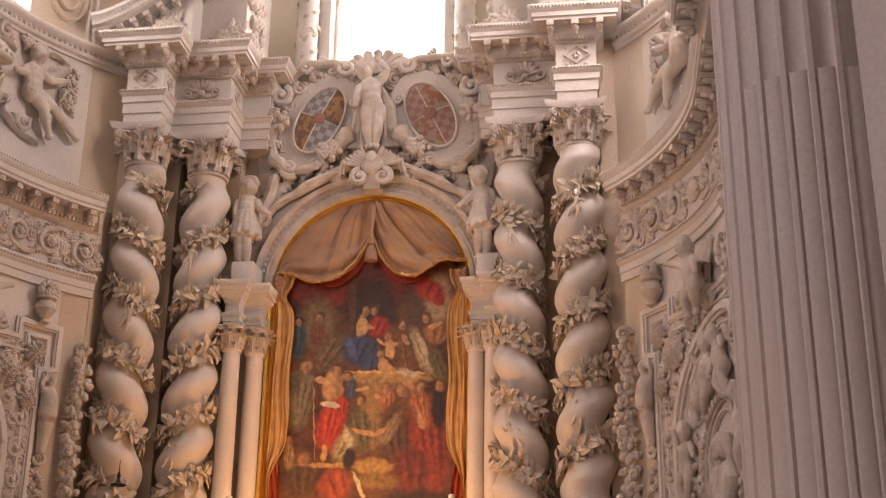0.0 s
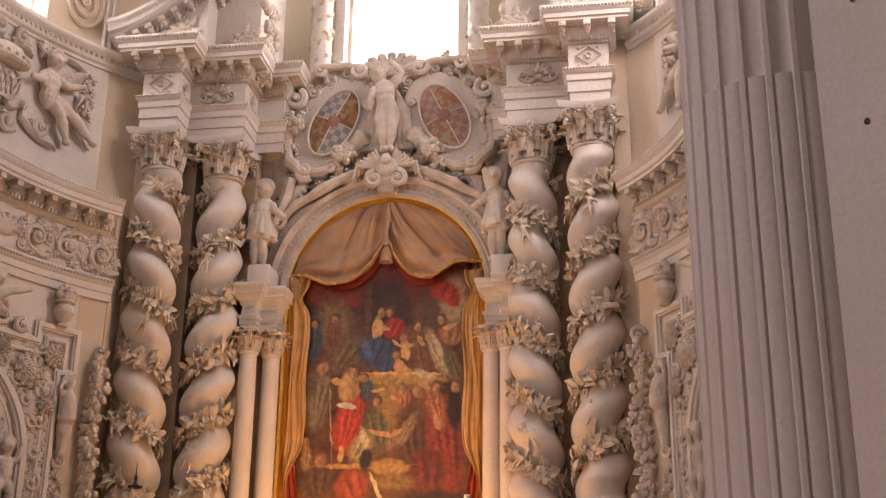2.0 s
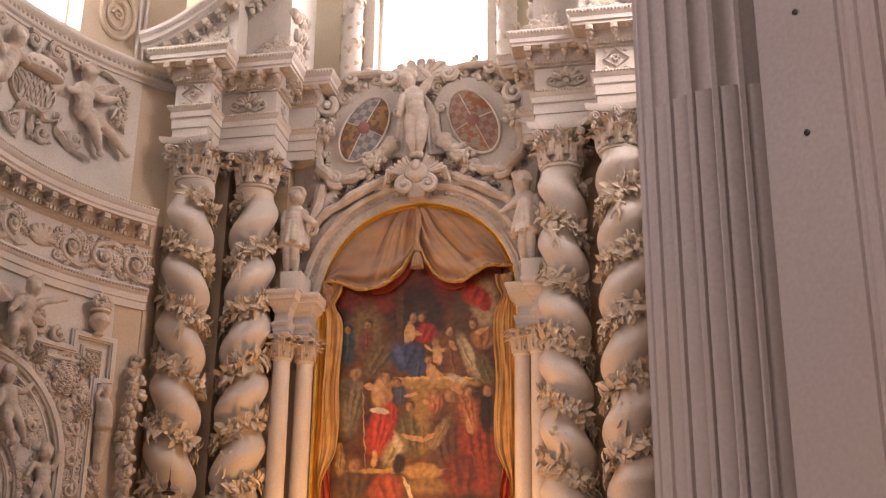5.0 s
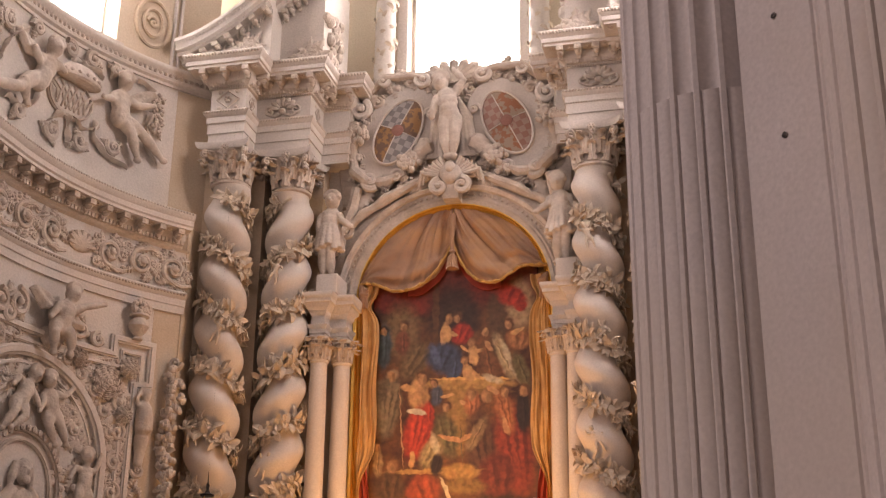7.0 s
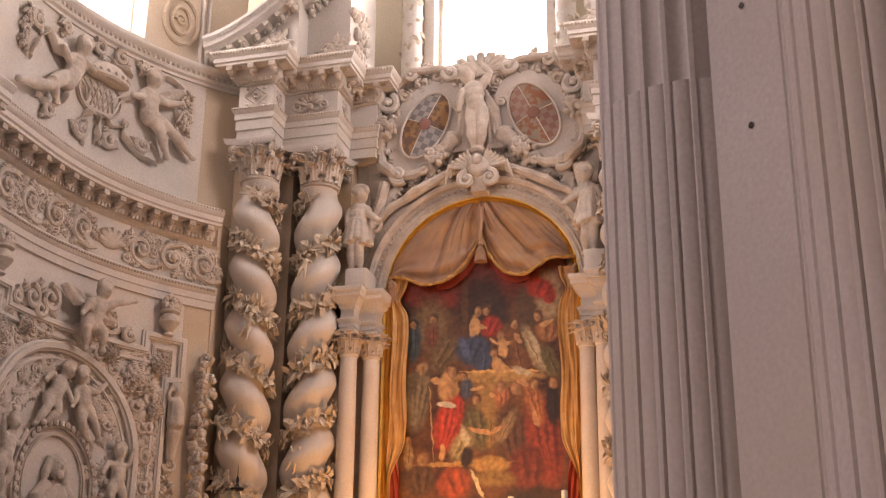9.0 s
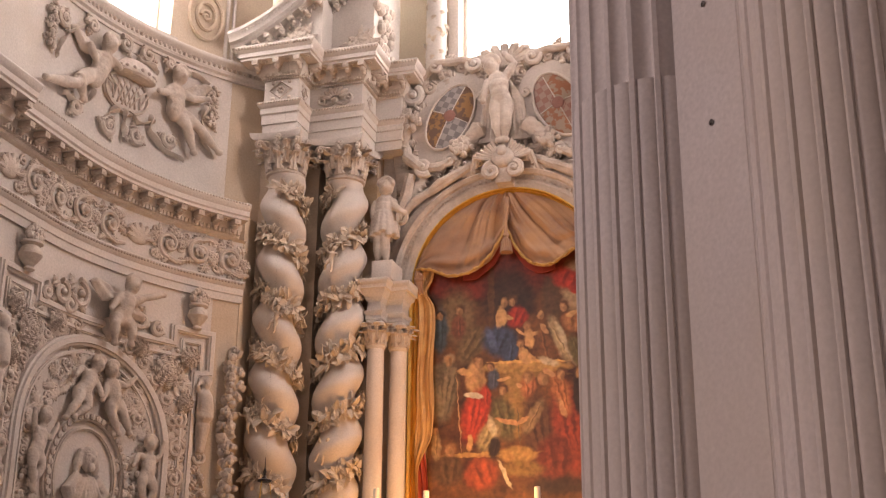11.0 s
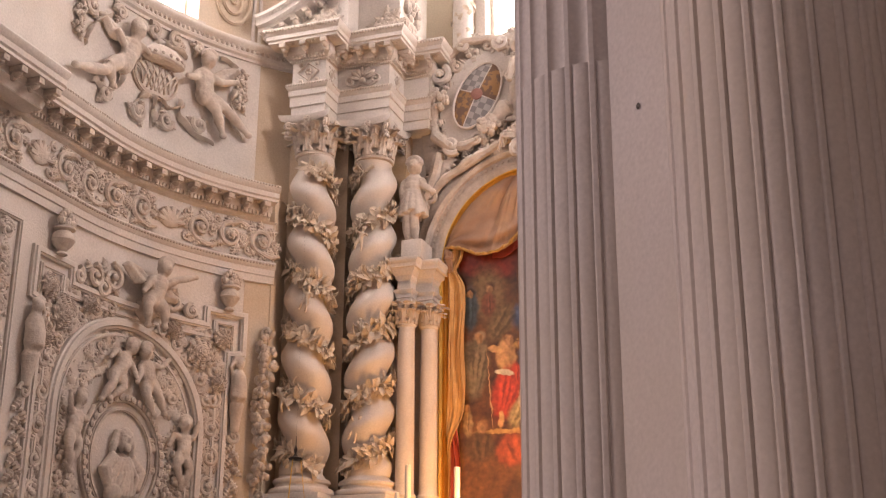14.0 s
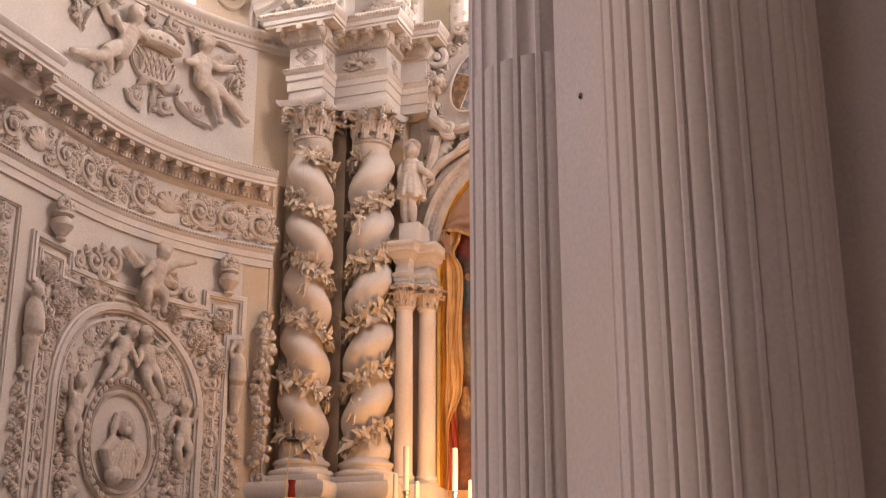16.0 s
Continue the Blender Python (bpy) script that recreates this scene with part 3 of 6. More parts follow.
    for a, b in ((lo, mi), (mi, hi)):
        for k in range(32):
            bm.faces.new((a[k], a[(k + 1) % 32], b[(k + 1) % 32], b[k]))
    bm.faces.new(lo)
    bm.faces.new(hi)
    part("abacus", bm, STUCCO, cap)
    for row, (z0, h, cnt, off) in enumerate(((13.12, 0.25, 8, 0), (13.30, 0.29, 8, 0.5))):
        for k in range(cnt):
            a = 2 * math.pi * (k + off) / cnt
            o = part("acanthus_leaf", ACANTHUS, CARVED, cap)
            o.matrix_local = Matrix.Translation((0.47 * math.cos(a), 0.47 * math.sin(a), z0 - 0.02)) @ Matrix.Rotation(a + math.pi / 2, 4, "Z") @ Matrix.Scale(1.5 * h / 0.34, 4)
    for k in range(8):
        a = math.pi / 8 + k * math.pi / 4
        o = part("curled_leaf", LEAVES[k % 3], CARVED, cap)
        o.matrix_local = Matrix.Translation((0.50 * math.cos(a), 0.50 * math.sin(a), 13.62)) @ Matrix.Rotation(a, 4, "Z") @ Matrix.Rotation(radians(20 - 30 * (k % 2)), 4, "Y") @ Matrix.Rotation(radians(90), 4, "X") @ Matrix.Scale(1.25, 4)
    for k in range(4):
        a = math.pi / 4 + k * math.pi / 2
        o = part("volute", VOLUTE, CARVED, cap)
        o.matrix_local = Matrix.Translation((0.40 * math.cos(a), 0.40 * math.sin(a), 13.58)) @ Matrix.Rotation(a + math.pi / 2, 4, "Z")
        a = k * math.pi / 2
        o = part("fleuron", FLEURON, CARVED, cap)
        o.matrix_local = Matrix.Translation((0.50 * math.cos(a), 0.50 * math.sin(a), 13.88)) @ Matrix.Rotation(a + math.pi / 2, 4, "Z")
    return col


# acanthus leaf standing against the bell and rolling over at its tip, face to -y
bm = bmesh.new()


def _aca(i, j):
    u, v = i / 13, j / 8 * 2 - 1
    w = 0.098 * (1 - 0.45 * u ** 3) * (1 + 0.26 * math.sin(u * 19))
    a = min(1, max(0, (u - 0.55) / 0.45)) * 2.6
    y = -0.02 - 0.06 * u - 0.10 * (1 - math.cos(a)) + 0.05 * v * v - 0.014 * math.cos(v * 9)
    z = 0.34 * min(u, 0.62) / 0.72 + 0.075 * math.sin(a)
    return (v * w, y, z)


grid_mesh(bm, 14, 9, _aca)
r = bmesh.ops.extrude_face_region(bm, geom=bm.faces[:])
bmesh.ops.translate(bm, vec=(0, 0.03, 0), verts=[g for g in r["geom"] if isinstance(g, bmesh.types.BMVert)])
ACANTHUS = finish(bm, "acanthus_leaf", CARVED)


def spiral(turns, r0, r1, n=30, start=0.0, flip=1):
    return [Vector(((r0 + (r1 - r0) * t / (n - 1)) * math.cos(start + flip * turns * 2 * math.pi * t / (n - 1)), 0, (r0 + (r1 - r0) * t / (n - 1)) * math.sin(start + flip * turns * 2 * math.pi * t / (n - 1)))) for t in range(n)]


bm = bmesh.new()
for s in (-1, 1):
    pts = [Vector((0, -0.02 - 0.18 * t, 0.24 * t)) for t in (0, 0.25, 0.5, 0.75)] + [Vector((s * 0.03, -0.30, 0.17)) + Vector((0, -p.x, p.z)) for p in spiral(1.4, 0.10, 0.015, 18, math.pi * 0.75, -1)]
    tube(bm, pts, [0.03] * 4 + [0.036 - 0.001 * i for i in range(18)], 6)
for k in range(4):
    blob(bm, (0.04 * (k % 2 - 0.5), -0.30 - 0.02 * k, 0.04 - 0.05 * k), (0.045, 0.045, 0.05), 6)
blob(bm, (0, -0.32, 0.17), (0.09, 0.03, 0.03), 8)
VOLUTE = finish(bm, "volute", CARVED)
bm = bmesh.new()
for k in range(7):
    a = k * 2 * math.pi / 7
    blob(bm, (0.06 * math.cos(a), -0.02, 0.06 * math.sin(a)), (0.045, 0.03, 0.045), 6)
blob(bm, (0, -0.05, 0), (0.04, 0.04, 0.04), 6)
for k in range(4):
    blob(bm, (0.03 * (k % 2 - 0.5), -0.02, -0.10 - 0.055 * k), (0.045 - 0.006 * k, 0.045, 0.045), 6)
FLEURON = finish(bm, "fleuron", CARVED)

twisted_column(-AXIS[-1][0], YO, -1, 8.62, 1, "white twisted stucco column wrapped in leafy garlands beside the curved wall")
twisted_column(-AXIS[-1][1], YI, 1, 8.65, 2, "white twisted stucco column wrapped in leafy garlands beside the picture")
twisted_column(AXIS[1][1], YI, -1, 8.94, 3, "white twisted stucco column wrapped in leafy garlands beside the picture")
twisted_column(AXIS[1][0], YO, 1, 9.30, 4, "white twisted stucco column wrapped in leafy garlands beside the curved wall")

# pedestals under the columns
for s in (-1, 1):
    ped = thing("column_pedestal", "white stucco pedestal carrying two twisted columns", "pedestal", "column pedestals")
    XO, XI = AXIS[s]
    for x, y, wd in ((XO, YO, 0.86), (XI, YI, 0.80)):
        bm = bmesh.new()
        box(bm, s * x - wd, s * x + wd, y - 0.95, 0.1, 0.0, 4.55, 0.02)
        part("pedestal_die", bm, STUCCO, ped)
        bm = bmesh.new()
        run(bm, [(s * x - wd, 0.1), (s * x - wd, y - 0.80), (s * x + wd, y - 0.80), (s * x + wd, 0.1)], [(-0.3, 4.55), (0.02, 4.56), (0.10, 4.66), (0.12, 4.80), (0.06, 4.925), (-0.3, 4.925)])
        part("pedestal_cap", bm, STUCCO, ped)

# ---- entablature over each pair of columns ----
ARCHI = [(-0.5, 14.03), (0, 14.03), (0, 14.26), (0.03, 14.27), (0.03, 14.52), (0.06, 14.54), (0.06, 14.68), (0.11, 14.74), (0.13, 14.80), (0.11, 14.84), (0.0, 14.86), (0.0, 15.42), (0.05, 15.44), (0.05, 15.48), (-0.5, 15.48)]
CORN = [(-0.5, 15.48), (0.05, 15.48), (0.07, 15.50), (0.16, 15.58), (0.17, 15.62), (0.17, 15.80), (0.46, 15.80), (0.46, 15.86), (0.50, 15.88), (0.50, 15.98), (0.56, 16.05), (0.58, 16.12), (0.56, 16.16), (-0.5, 16.22)]
PANEL_FLOWER = bmesh.new()
for k in range(-3, 4):
    a = math.pi / 2 + k * 0.42
    m = Matrix.Rotation(-(a - math.pi / 2), 4, "Y")
    blob(PANEL_FLOWER, (0.13 * math.cos(a), -0.01, 0.13 * math.sin(a) - 0.04), (0.035, 0.028, 0.085), 8, m)
for s in (-1, 1):
    tube(PANEL_FLOWER, [Vector((s * 0.17, -0.01, -0.05)) + p * 1.0 for p in spiral(1.2, 0.07, 0.012, 16, math.pi / 2 if s > 0 else math.pi / 2, -s)], 0.018, 6)
    tube(PANEL_FLOWER, [(s * 0.02, -0.01, -0.10), (s * 0.10, -0.012, -0.13), (s * 0.18, -0.01, -0.10)], 0.02, 6)
blob(PANEL_FLOWER, (0, -0.015, -0.06), (0.05, 0.035, 0.05), 8)
PANEL_FLOWER = finish(PANEL_FLOWER, "carved_palmette", CARVED)
DIAMOND = bmesh.new()
for k in range(4):
    a = k * math.pi / 2
    p, q = Vector((0.24 * math.cos(a), -0.012, 0.19 * math.sin(a))), Vector((0.24 * math.cos(a + math.pi / 2), -0.012, 0.19 * math.sin(a + math.pi / 2)))
    tube(DIAMOND, [p, q], 0.014, 6)
    a += math.pi / 4
    blob(DIAMOND, (0.26 * math.cos(a), -0.004, 0.26 * math.sin(a)), (0.05, 0.014, 0.05), 6)
for k in range(6):
    a = k * math.pi / 3
    blob(DIAMOND, (0.05 * math.cos(a), -0.012, 0.05 * math.sin(a)), (0.034, 0.022, 0.034), 6)
DIAMOND = finish(DIAMOND, "carved_lozenge", CARVED)

for s in (-1, 1):
    e = thing("altar_entablature", "white stucco entablature block with carved panels above the twisted columns", "entablature", "altar entablatures")
    XO, XI = AXIS[s]
    # plan of the frieze face, from the outer end to the arch side
    f = [(-XO - 0.46, 0.1), (-XO - 0.46, YO - 0.46), (-XO + 0.42, YO - 0.46), (-XO + 0.42, YI - 0.46), (-XI + 0.52, YI - 0.46), (-XI + 0.52, -0.55), (-2.55, -0.55), (-2.55, 0.1)]
    path = f if s < 0 else [(-x, y) for x, y in f][::-1]
    bm = bmesh.new()
    run(bm, path, ARCHI)
    part("architrave_and_frieze", bm, STUCCO, e)
    bm = bmesh.new()
    run(bm, path, CORN)
    part("cornice", bm, STUCCO, e)
    bm = bmesh.new()
    segs = [((-XO - 0.46, YO - 0.46), (-XO + 0.42, YO - 0.46)), ((-XO + 0.42, YO - 0.46), (-XO + 0.42, YI - 0.46)), ((-XO + 0.42, YI - 0.46), (-XI + 0.52, YI - 0.46)), ((-XI + 0.52, YI - 0.46), (-XI + 0.52, -0.55)), ((-XI + 0.52, -0.55), (-2.55, -0.55))]
    for k, (p, q) in enumerate(segs):
        p, q = Vector(p), Vector(q)
        L = (q - p).length
        d = (q - p) / L
        nrm = Vector((d.y, -d.x))
        n = int((L + (0.1 if k % 2 == 0 else -0.1)) / 0.085)
        for i in range(n):
            c = p + d * (L * (i + 0.5) / n) + nrm * 0.09
            m = Matrix.Translation((c.x * (-s), c.y, 15.535)) @ Matrix.Rotation(math.atan2(d.y, d.x) * (-s), 4, "Z")
            box(bm, -0.026, 0.026, -0.06, 0.05, -0.05, 0.045, m=m)
        nm = max(1, round(L / 0.36))
        for i in range(nm + (1 if k % 2 == 0 else 0)):
            c = p + d * ((L + 0.2) * i / nm - 0.1 if k % 2 == 0 else L * (i + 0.5) / nm) + nrm * 0.17
            o = part("modillion", MOD, CARVED, e)
            o.location = (c.x * (-s), c.y, 15.80)
            o.rotation_euler = (0, 0, math.atan2(nrm.y, nrm.x * (-s)) + math.pi / 2)
            c2 = c + d * (L / nm / 2) + nrm * 0.16
            o = part("rosette", ROSE, CARVED, e)
            o.location = (c2.x * (-s), c2.y, 15.80)
    tagged(part("dentil_band", bm, STUCCO, e), kind="stuff")
    for z, out, gap, rr in ((14.80, 0.125, 0.07, 0.028), (15.45, 0.05, 0.06, 0.024), (16.09, 0.565, 0.075, 0.036), (14.53, 0.045, 0.06, 0.018)):
        bm = bmesh.new()
        for k, (p, q) in enumerate(segs):
            p, q = Vector(p), Vector(q)
            d = (q - p).normalized()
            nrm = Vector((d.y, -d.x))
            L = (q - p).length + (2 * out if k % 2 == 0 else -out)
            for i in range(int(L / gap)):
                c = p + d * ((i + 0.5) * gap - (out if k % 2 == 0 else -out)) + nrm * out
                blob(bm, (c.x * -s, c.y, z), (rr, rr, rr * 1.15), 6)
        tagged(part("bead_band", bm, CARVED, e), kind="stuff")
    for x, y, me in ((-XO - 0.02, YO - 0.46, DIAMOND), ((-XO + 0.42 - XI + 0.52) / 2, YI - 0.46, PANEL_FLOWER)):
        o = part(me.name, me, CARVED, e)
        o.location = (x * -s, y - 0.005, 15.14)
        o.scale = (1.15, 2.4, 1.15) if me is DIAMOND else (1.9, 3.0, 1.7)
    for x, y in ((-XO + 0.42, (YO + YI) / 2 - 0.46), (-XI + 0.52, -1.0), ):
        o = part("carved_lozenge", DIAMOND, CARVED, e)
        o.location = (x * -s, y, 15.14)
        o.rotation_euler = (0, 0, math.pi / 2 * -s)
        o.scale = (0.7, 1, 0.95)

# ---- arch, gilt frame, picture and curtain ----
ARCH_Z, ARCH_R = 10.55, 2.33


def arch_sweep(bm, r, z0, profile, n=40):
    """profile: (outward from the opening, y)."""
    def at(i, j):
        k = r + profile[j][0]
        if i == 0 or i == n + 2:
            return (-k if i == 0 else k, profile[j][1], z0)
        a = math.pi * (i - 1) / n
        return (-k * math.cos(a), profile[j][1], ARCH_Z + k * math.sin(a))
    grid_mesh(bm, n + 3, len(profile), at, close_v=True)


altar = thing("altar_arch", "white stucco arch with a gilt inner frame round the altarpiece", "arch")
bm = bmesh.new()
arch_sweep(bm, 2.40, ARCH_Z - 0.05, [(-0.09, 0.1), (-0.09, -0.235), (0, -0.26), (0, -0.22), (0.05, -0.25), (0.09, -0.25), (0.10, -0.20), (0.26, -0.22), (0.28, -0.30), (0.36, -0.34), (0.40, -0.32), (0.42, -0.22), (0.60, -0.20), (0.60, 0.1)])
part("archivolt", bm, CARVED, altar)
bm = bmesh.new()
for i in range(56):
    a = math.pi * (i + 0.5) / 56
    blob(bm, (-2.58 * math.cos(a), -0.23, ARCH_Z + 2.58 * math.sin(a)), (0.04, 0.025, 0.045), 6)
tagged(part("bead_band", bm, CARVED, altar), kind="stuff")
bm = bmesh.new()
arch_sweep(bm, 2.19, 4.9, [(0, 0.1), (0, -0.12), (0.04, -0.20), (0.07, -0.15), (0.10, -0.22), (0.16, -0.24), (0.19, -0.18), (0.21, 0.1)])
part("gilt_frame", bm, GILT, altar, "gilt moulded frame")
for s in (-1, 1):
    bm = bmesh.new()
    box(bm, min(s * 2.40, s * 2.55), max(s * 2.40, s * 2.55), -0.25, 0.1, 4.6, ARCH_Z - 0.05)
    part("jamb", bm, STUCCO, altar)
# spandrels beside and above the arch
bm = bmesh.new()
n = 40
pts = [(-(2.95) * math.cos(math.pi * i / n), ARCH_Z + 2.95 * math.sin(math.pi * i / n)) for i in range(n + 1)]
lo = [bm.verts.new((x, -0.02, z)) for x, z in pts]
hi = [bm.verts.new((max(-3.4, min(3.4, x * 1.25)), -0.02, 16.0)) for x, z in pts]
for i in range(n):
    bm.faces.new((lo[i], lo[i + 1], hi[i + 1], hi[i]))
r = bmesh.ops.extrude_face_region(bm, geom=bm.faces[:])
bmesh.ops.translate(bm, vec=(0, 0.12, 0), verts=[g for g in r["geom"] if isinstance(g, bmesh.types.BMVert)])
part("spandrel", bm, STUCCO, altar)

# ---- the altar picture: paint laid on in soft dabs of plain colour ----


def picture_dabs():
    """The picture's composition as plain soft dabs: centre, radii, colour, turn, softness, strength."""
    dabs = []

    def dab(cx, cy, rx, ry, colour, rot=0.0, soft=0.35, strength=1.0):
        dabs.append(((cx - 375) / 146.2, 8.15 - (cy - 682.5) / 140.2, rx / 146.2, ry / 140.2, colour, rot, soft, strength))
    FLESH, RED, BLUE, TAN, DARK, OLIVE, PALE = (0.50, 0.27, 0.12), (0.36, 0.035, 0.018), (0.04, 0.055, 0.10), (0.42, 0.25, 0.08), (0.03, 0.018, 0.012), (0.13, 0.105, 0.045), (0.55, 0.46, 0.30)
    LIT, SHADE = (0.54, 0.31, 0.13), (0.10, 0.045, 0.02)

    def tone(c, k):
        return tuple(min(0.9, v * k) for v in c)

    def robe(cx, cy, rx, ry, colour, rot=0.0, folds=2):
        """Drapery: a body of colour with lighter and darker folds along it."""
        dab(cx, cy, rx, ry, colour, rot, 0.28)
        a = radians(rot)
        for k in range(folds):
            o = (k + 0.5) / folds * 2 - 1
            ox, oy = 0.62 * o * rx * math.cos(a), 0.62 * o * rx * math.sin(a)
            dab(cx + ox, cy + oy, rx * 0.14, ry * 0.72, tone(colour, 1.6), rot + 9 * o, 0.5, 0.6)
            dab(cx + ox + rx * 0.24, cy + oy, rx * 0.12, ry * 0.68, tone(colour, 0.45), rot + 12 * o, 0.5, 0.65)

    def head(cx, cy, r, hair=SHADE):
        dab(cx + r * 0.2, cy - r * 0.3, r * 1.05, r * 1.1, hair, 20, 0.35)
        dab(cx, cy, r * 0.68, r * 0.9, tone(FLESH, 0.85), -12, 0.35)
        dab(cx + r * 0.35, cy + r * 0.2, r * 0.35, r * 0.7, tone(FLESH, 0.45), 0, 0.4, 0.8)

    def limb(x0, y0, x1, y1, w, colour=LIT):
        L = math.hypot(x1 - x0, y1 - y0)
        dab((x0 + x1) / 2, (y0 + y1) / 2, w, L / 2 + w * 0.5, colour, math.degrees(math.atan2(x1 - x0, y0 - y1)), 0.22)
    # ground: dark throne, hangings, sky and steps
    dab(370, 300, 330, 70, (0.15, 0.022, 0.012), 0, 0.4, 0.9)
    dab(180, 350, 120, 36, (0.20, 0.028, 0.015), 12, 0.35)
    dab(190, 440, 60, 90, (0.20, 0.13, 0.06), 0, 0.4, 0.85)
    dab(600, 370, 46, 80, (0.42, 0.30, 0.17), 0, 0.35, 0.9)
    dab(520, 420, 30, 120, (0.09, 0.05, 0.025), 0, 0.35, 0.9)
    dab(370, 400, 85, 110, DARK, 0, 0.35, 0.85)
    dab(310, 380, 12, 120, (0.11, 0.05, 0.02), 0, 0.3, 0.8)
    robe(570, 345, 56, 34, RED, 30, 2)
    dab(600, 380, 22, 16, RED, 0, 0.25)
    dab(480, 310, 60, 18, (0.22, 0.03, 0.015), 10, 0.4)
    # far figures
    robe(130, 490, 28, 76, (0.05, 0.07, 0.08), 0, 1)
    head(128, 440, 15, DARK)
    head(197, 428, 16)
    robe(195, 480, 26, 40, (0.17, 0.06, 0.03), 0, 1)
    robe(240, 545, 42, 70, (0.14, 0.09, 0.04), 35, 2)
    # seated group on the throne
    robe(400, 462, 36, 36, (0.30, 0.028, 0.014), 20, 2)
    head(384, 410, 15)
    limb(338, 440, 336, 500, 11)
    limb(345, 425, 352, 478, 15)
    head(354, 412, 13, tone(FLESH, 0.6))
    limb(352, 455, 382, 466, 7)
    robe(340, 540, 62, 50, BLUE, 20, 3)
    dab(310, 530, 14, 40, tone(BLUE, 2.2), -20, 0.4, 0.8)
    robe(375, 575, 26, 40, tone(BLUE, 1.2), 8, 1)
    # pale plinth and steps
    dab(430, 628, 150, 22, TAN, 2, 0.18)
    dab(430, 610, 140, 5, tone(TAN, 1.5), 2, 0.25)
    dab(440, 655, 125, 9, tone(TAN, 0.55), 2, 0.3)
    dab(395, 740, 52, 110, tone(TAN, 0.75), 0, 0.25)
    # pale and kneeling shapes before the throne
    limb(436, 510, 446, 560, 17)
    head(432, 496, 13, tone(FLESH, 0.5))
    limb(450, 522, 480, 520, 6)
    limb(420, 520, 400, 505, 6)
    limb(415, 570, 430, 610, 17)
    head(408, 555, 13, tone(FLESH, 0.5))
    limb(430, 585, 460, 610, 9)
    robe(490, 560, 24, 60, (0.17, 0.075, 0.03), -12, 1)
    robe(545, 545, 22, 80, (0.36, 0.27, 0.15), -22, 2)
    dab(565, 560, 10, 70, PALE, -24, 0.35, 0.9)
    dab(505, 615, 34, 12, PALE, 20, 0.35, 0.85)
    head(480, 462, 15)
    limb(480, 490, 500, 520, 8, tone(FLESH, 0.9))
    robe(590, 490, 40, 30, (0.34, 0.15, 0.06), 15, 2)
    head(557, 440, 16)
    limb(575, 470, 605, 455, 9)
    robe(600, 590, 24, 60, OLIVE, -20, 1)
    # standing shapes on one side
    robe(150, 690, 42, 100, (0.20, 0.15, 0.085), 6, 3)
    head(160, 592, 18, (0.30, 0.20, 0.11))
    dab(120, 640, 24, 40, (0.14, 0.10, 0.055), 0, 0.3)
    dab(255, 655, 34, 55, LIT, -4, 0.2)
    dab(275, 660, 12, 45, tone(LIT, 0.5), -6, 0.4, 0.7)
    limb(235, 635, 200, 628, 11)
    head(268, 605, 19, (0.10, 0.045, 0.02))
    robe(255, 775, 46, 85, (0.42, 0.05, 0.022), 14, 3)
    robe(290, 720, 18, 40, (0.40, 0.045, 0.02), 0, 1)
    dab(248, 711, 34, 10, (0.66, 0.58, 0.42), 8, 0.2)
    limb(238, 840, 236, 885, 10)
    limb(188, 630, 208, 890, 2.2, (0.45, 0.26, 0.12))
    # figures in the middle
    robe(318, 660, 20, 34, (0.07, 0.08, 0.11), 0, 1)
    head(306, 622, 13)
    head(348, 702, 17)
    limb(335, 665, 372, 662, 6)
    robe(350, 790, 40, 70, OLIVE, -12, 2)
    robe(300, 845, 34, 50, (0.30, 0.23, 0.11), 30, 2)
    dab(312, 815, 12, 36, PALE, -15, 0.3, 0.85)
    limb(330, 790, 400, 808, 8, FLESH)
    limb(396, 760, 405, 870, 3, (0.16, 0.11, 0.05))
    robe(435, 690, 26, 44, (0.40, 0.15, 0.06), 0, 2)
    head(432, 665, 17, tone(FLESH, 0.4))
    limb(410, 690, 398, 680, 7)
    # dark robed group
    robe(470, 840, 56, 130, (0.085, 0.04, 0.02), -8, 3)
    robe(450, 790, 20, 60, (0.24, 0.16, 0.08), 30, 1)
    robe(575, 840, 58, 150, (0.22, 0.04, 0.018), -10, 3)
    robe(545, 720, 28, 70, (0.34, 0.13, 0.05), -14, 2)
    robe(520, 920, 60, 70, (0.14, 0.03, 0.015), 0, 2)
    robe(605, 720, 22, 70, DARK, 0, 1)
    head(482, 672, 20, (0.22, 0.12, 0.05))
    head(545, 660, 18)
    head(606, 660, 17, (0.14, 0.07, 0.03))
    limb(520, 660, 490, 640, 9, FLESH)
    limb(540, 740, 556, 790, 9, FLESH)
    limb(430, 790, 400, 808, 8, FLESH)
    # front steps and foreground
    dab(300, 900, 160, 8, TAN, 0, 0.25)
    dab(395, 905, 60, 26, tone(TAN, 0.8), 2, 0.25)
    dab(410, 950, 70, 24, tone(TAN, 0.5), 2, 0.3)
    robe(120, 870, 16, 44, (0.34, 0.22, 0.10), 0, 1)
    head(118, 820, 13)
    robe(160, 945, 50, 50, (0.10, 0.055, 0.025), 0, 2)
    head(166, 885, 18, (0.24, 0.12, 0.05))
    robe(275, 960, 56, 50, (0.28, 0.06, 0.022), -20, 2)
    robe(320, 880, 20, 34, DARK, 10, 1)
    limb(335, 925, 372, 1005, 7, (0.50, 0.42, 0.28))
    dab(540, 1005, 110, 26, DARK, 0, 0.4, 0.8)
    return dabs


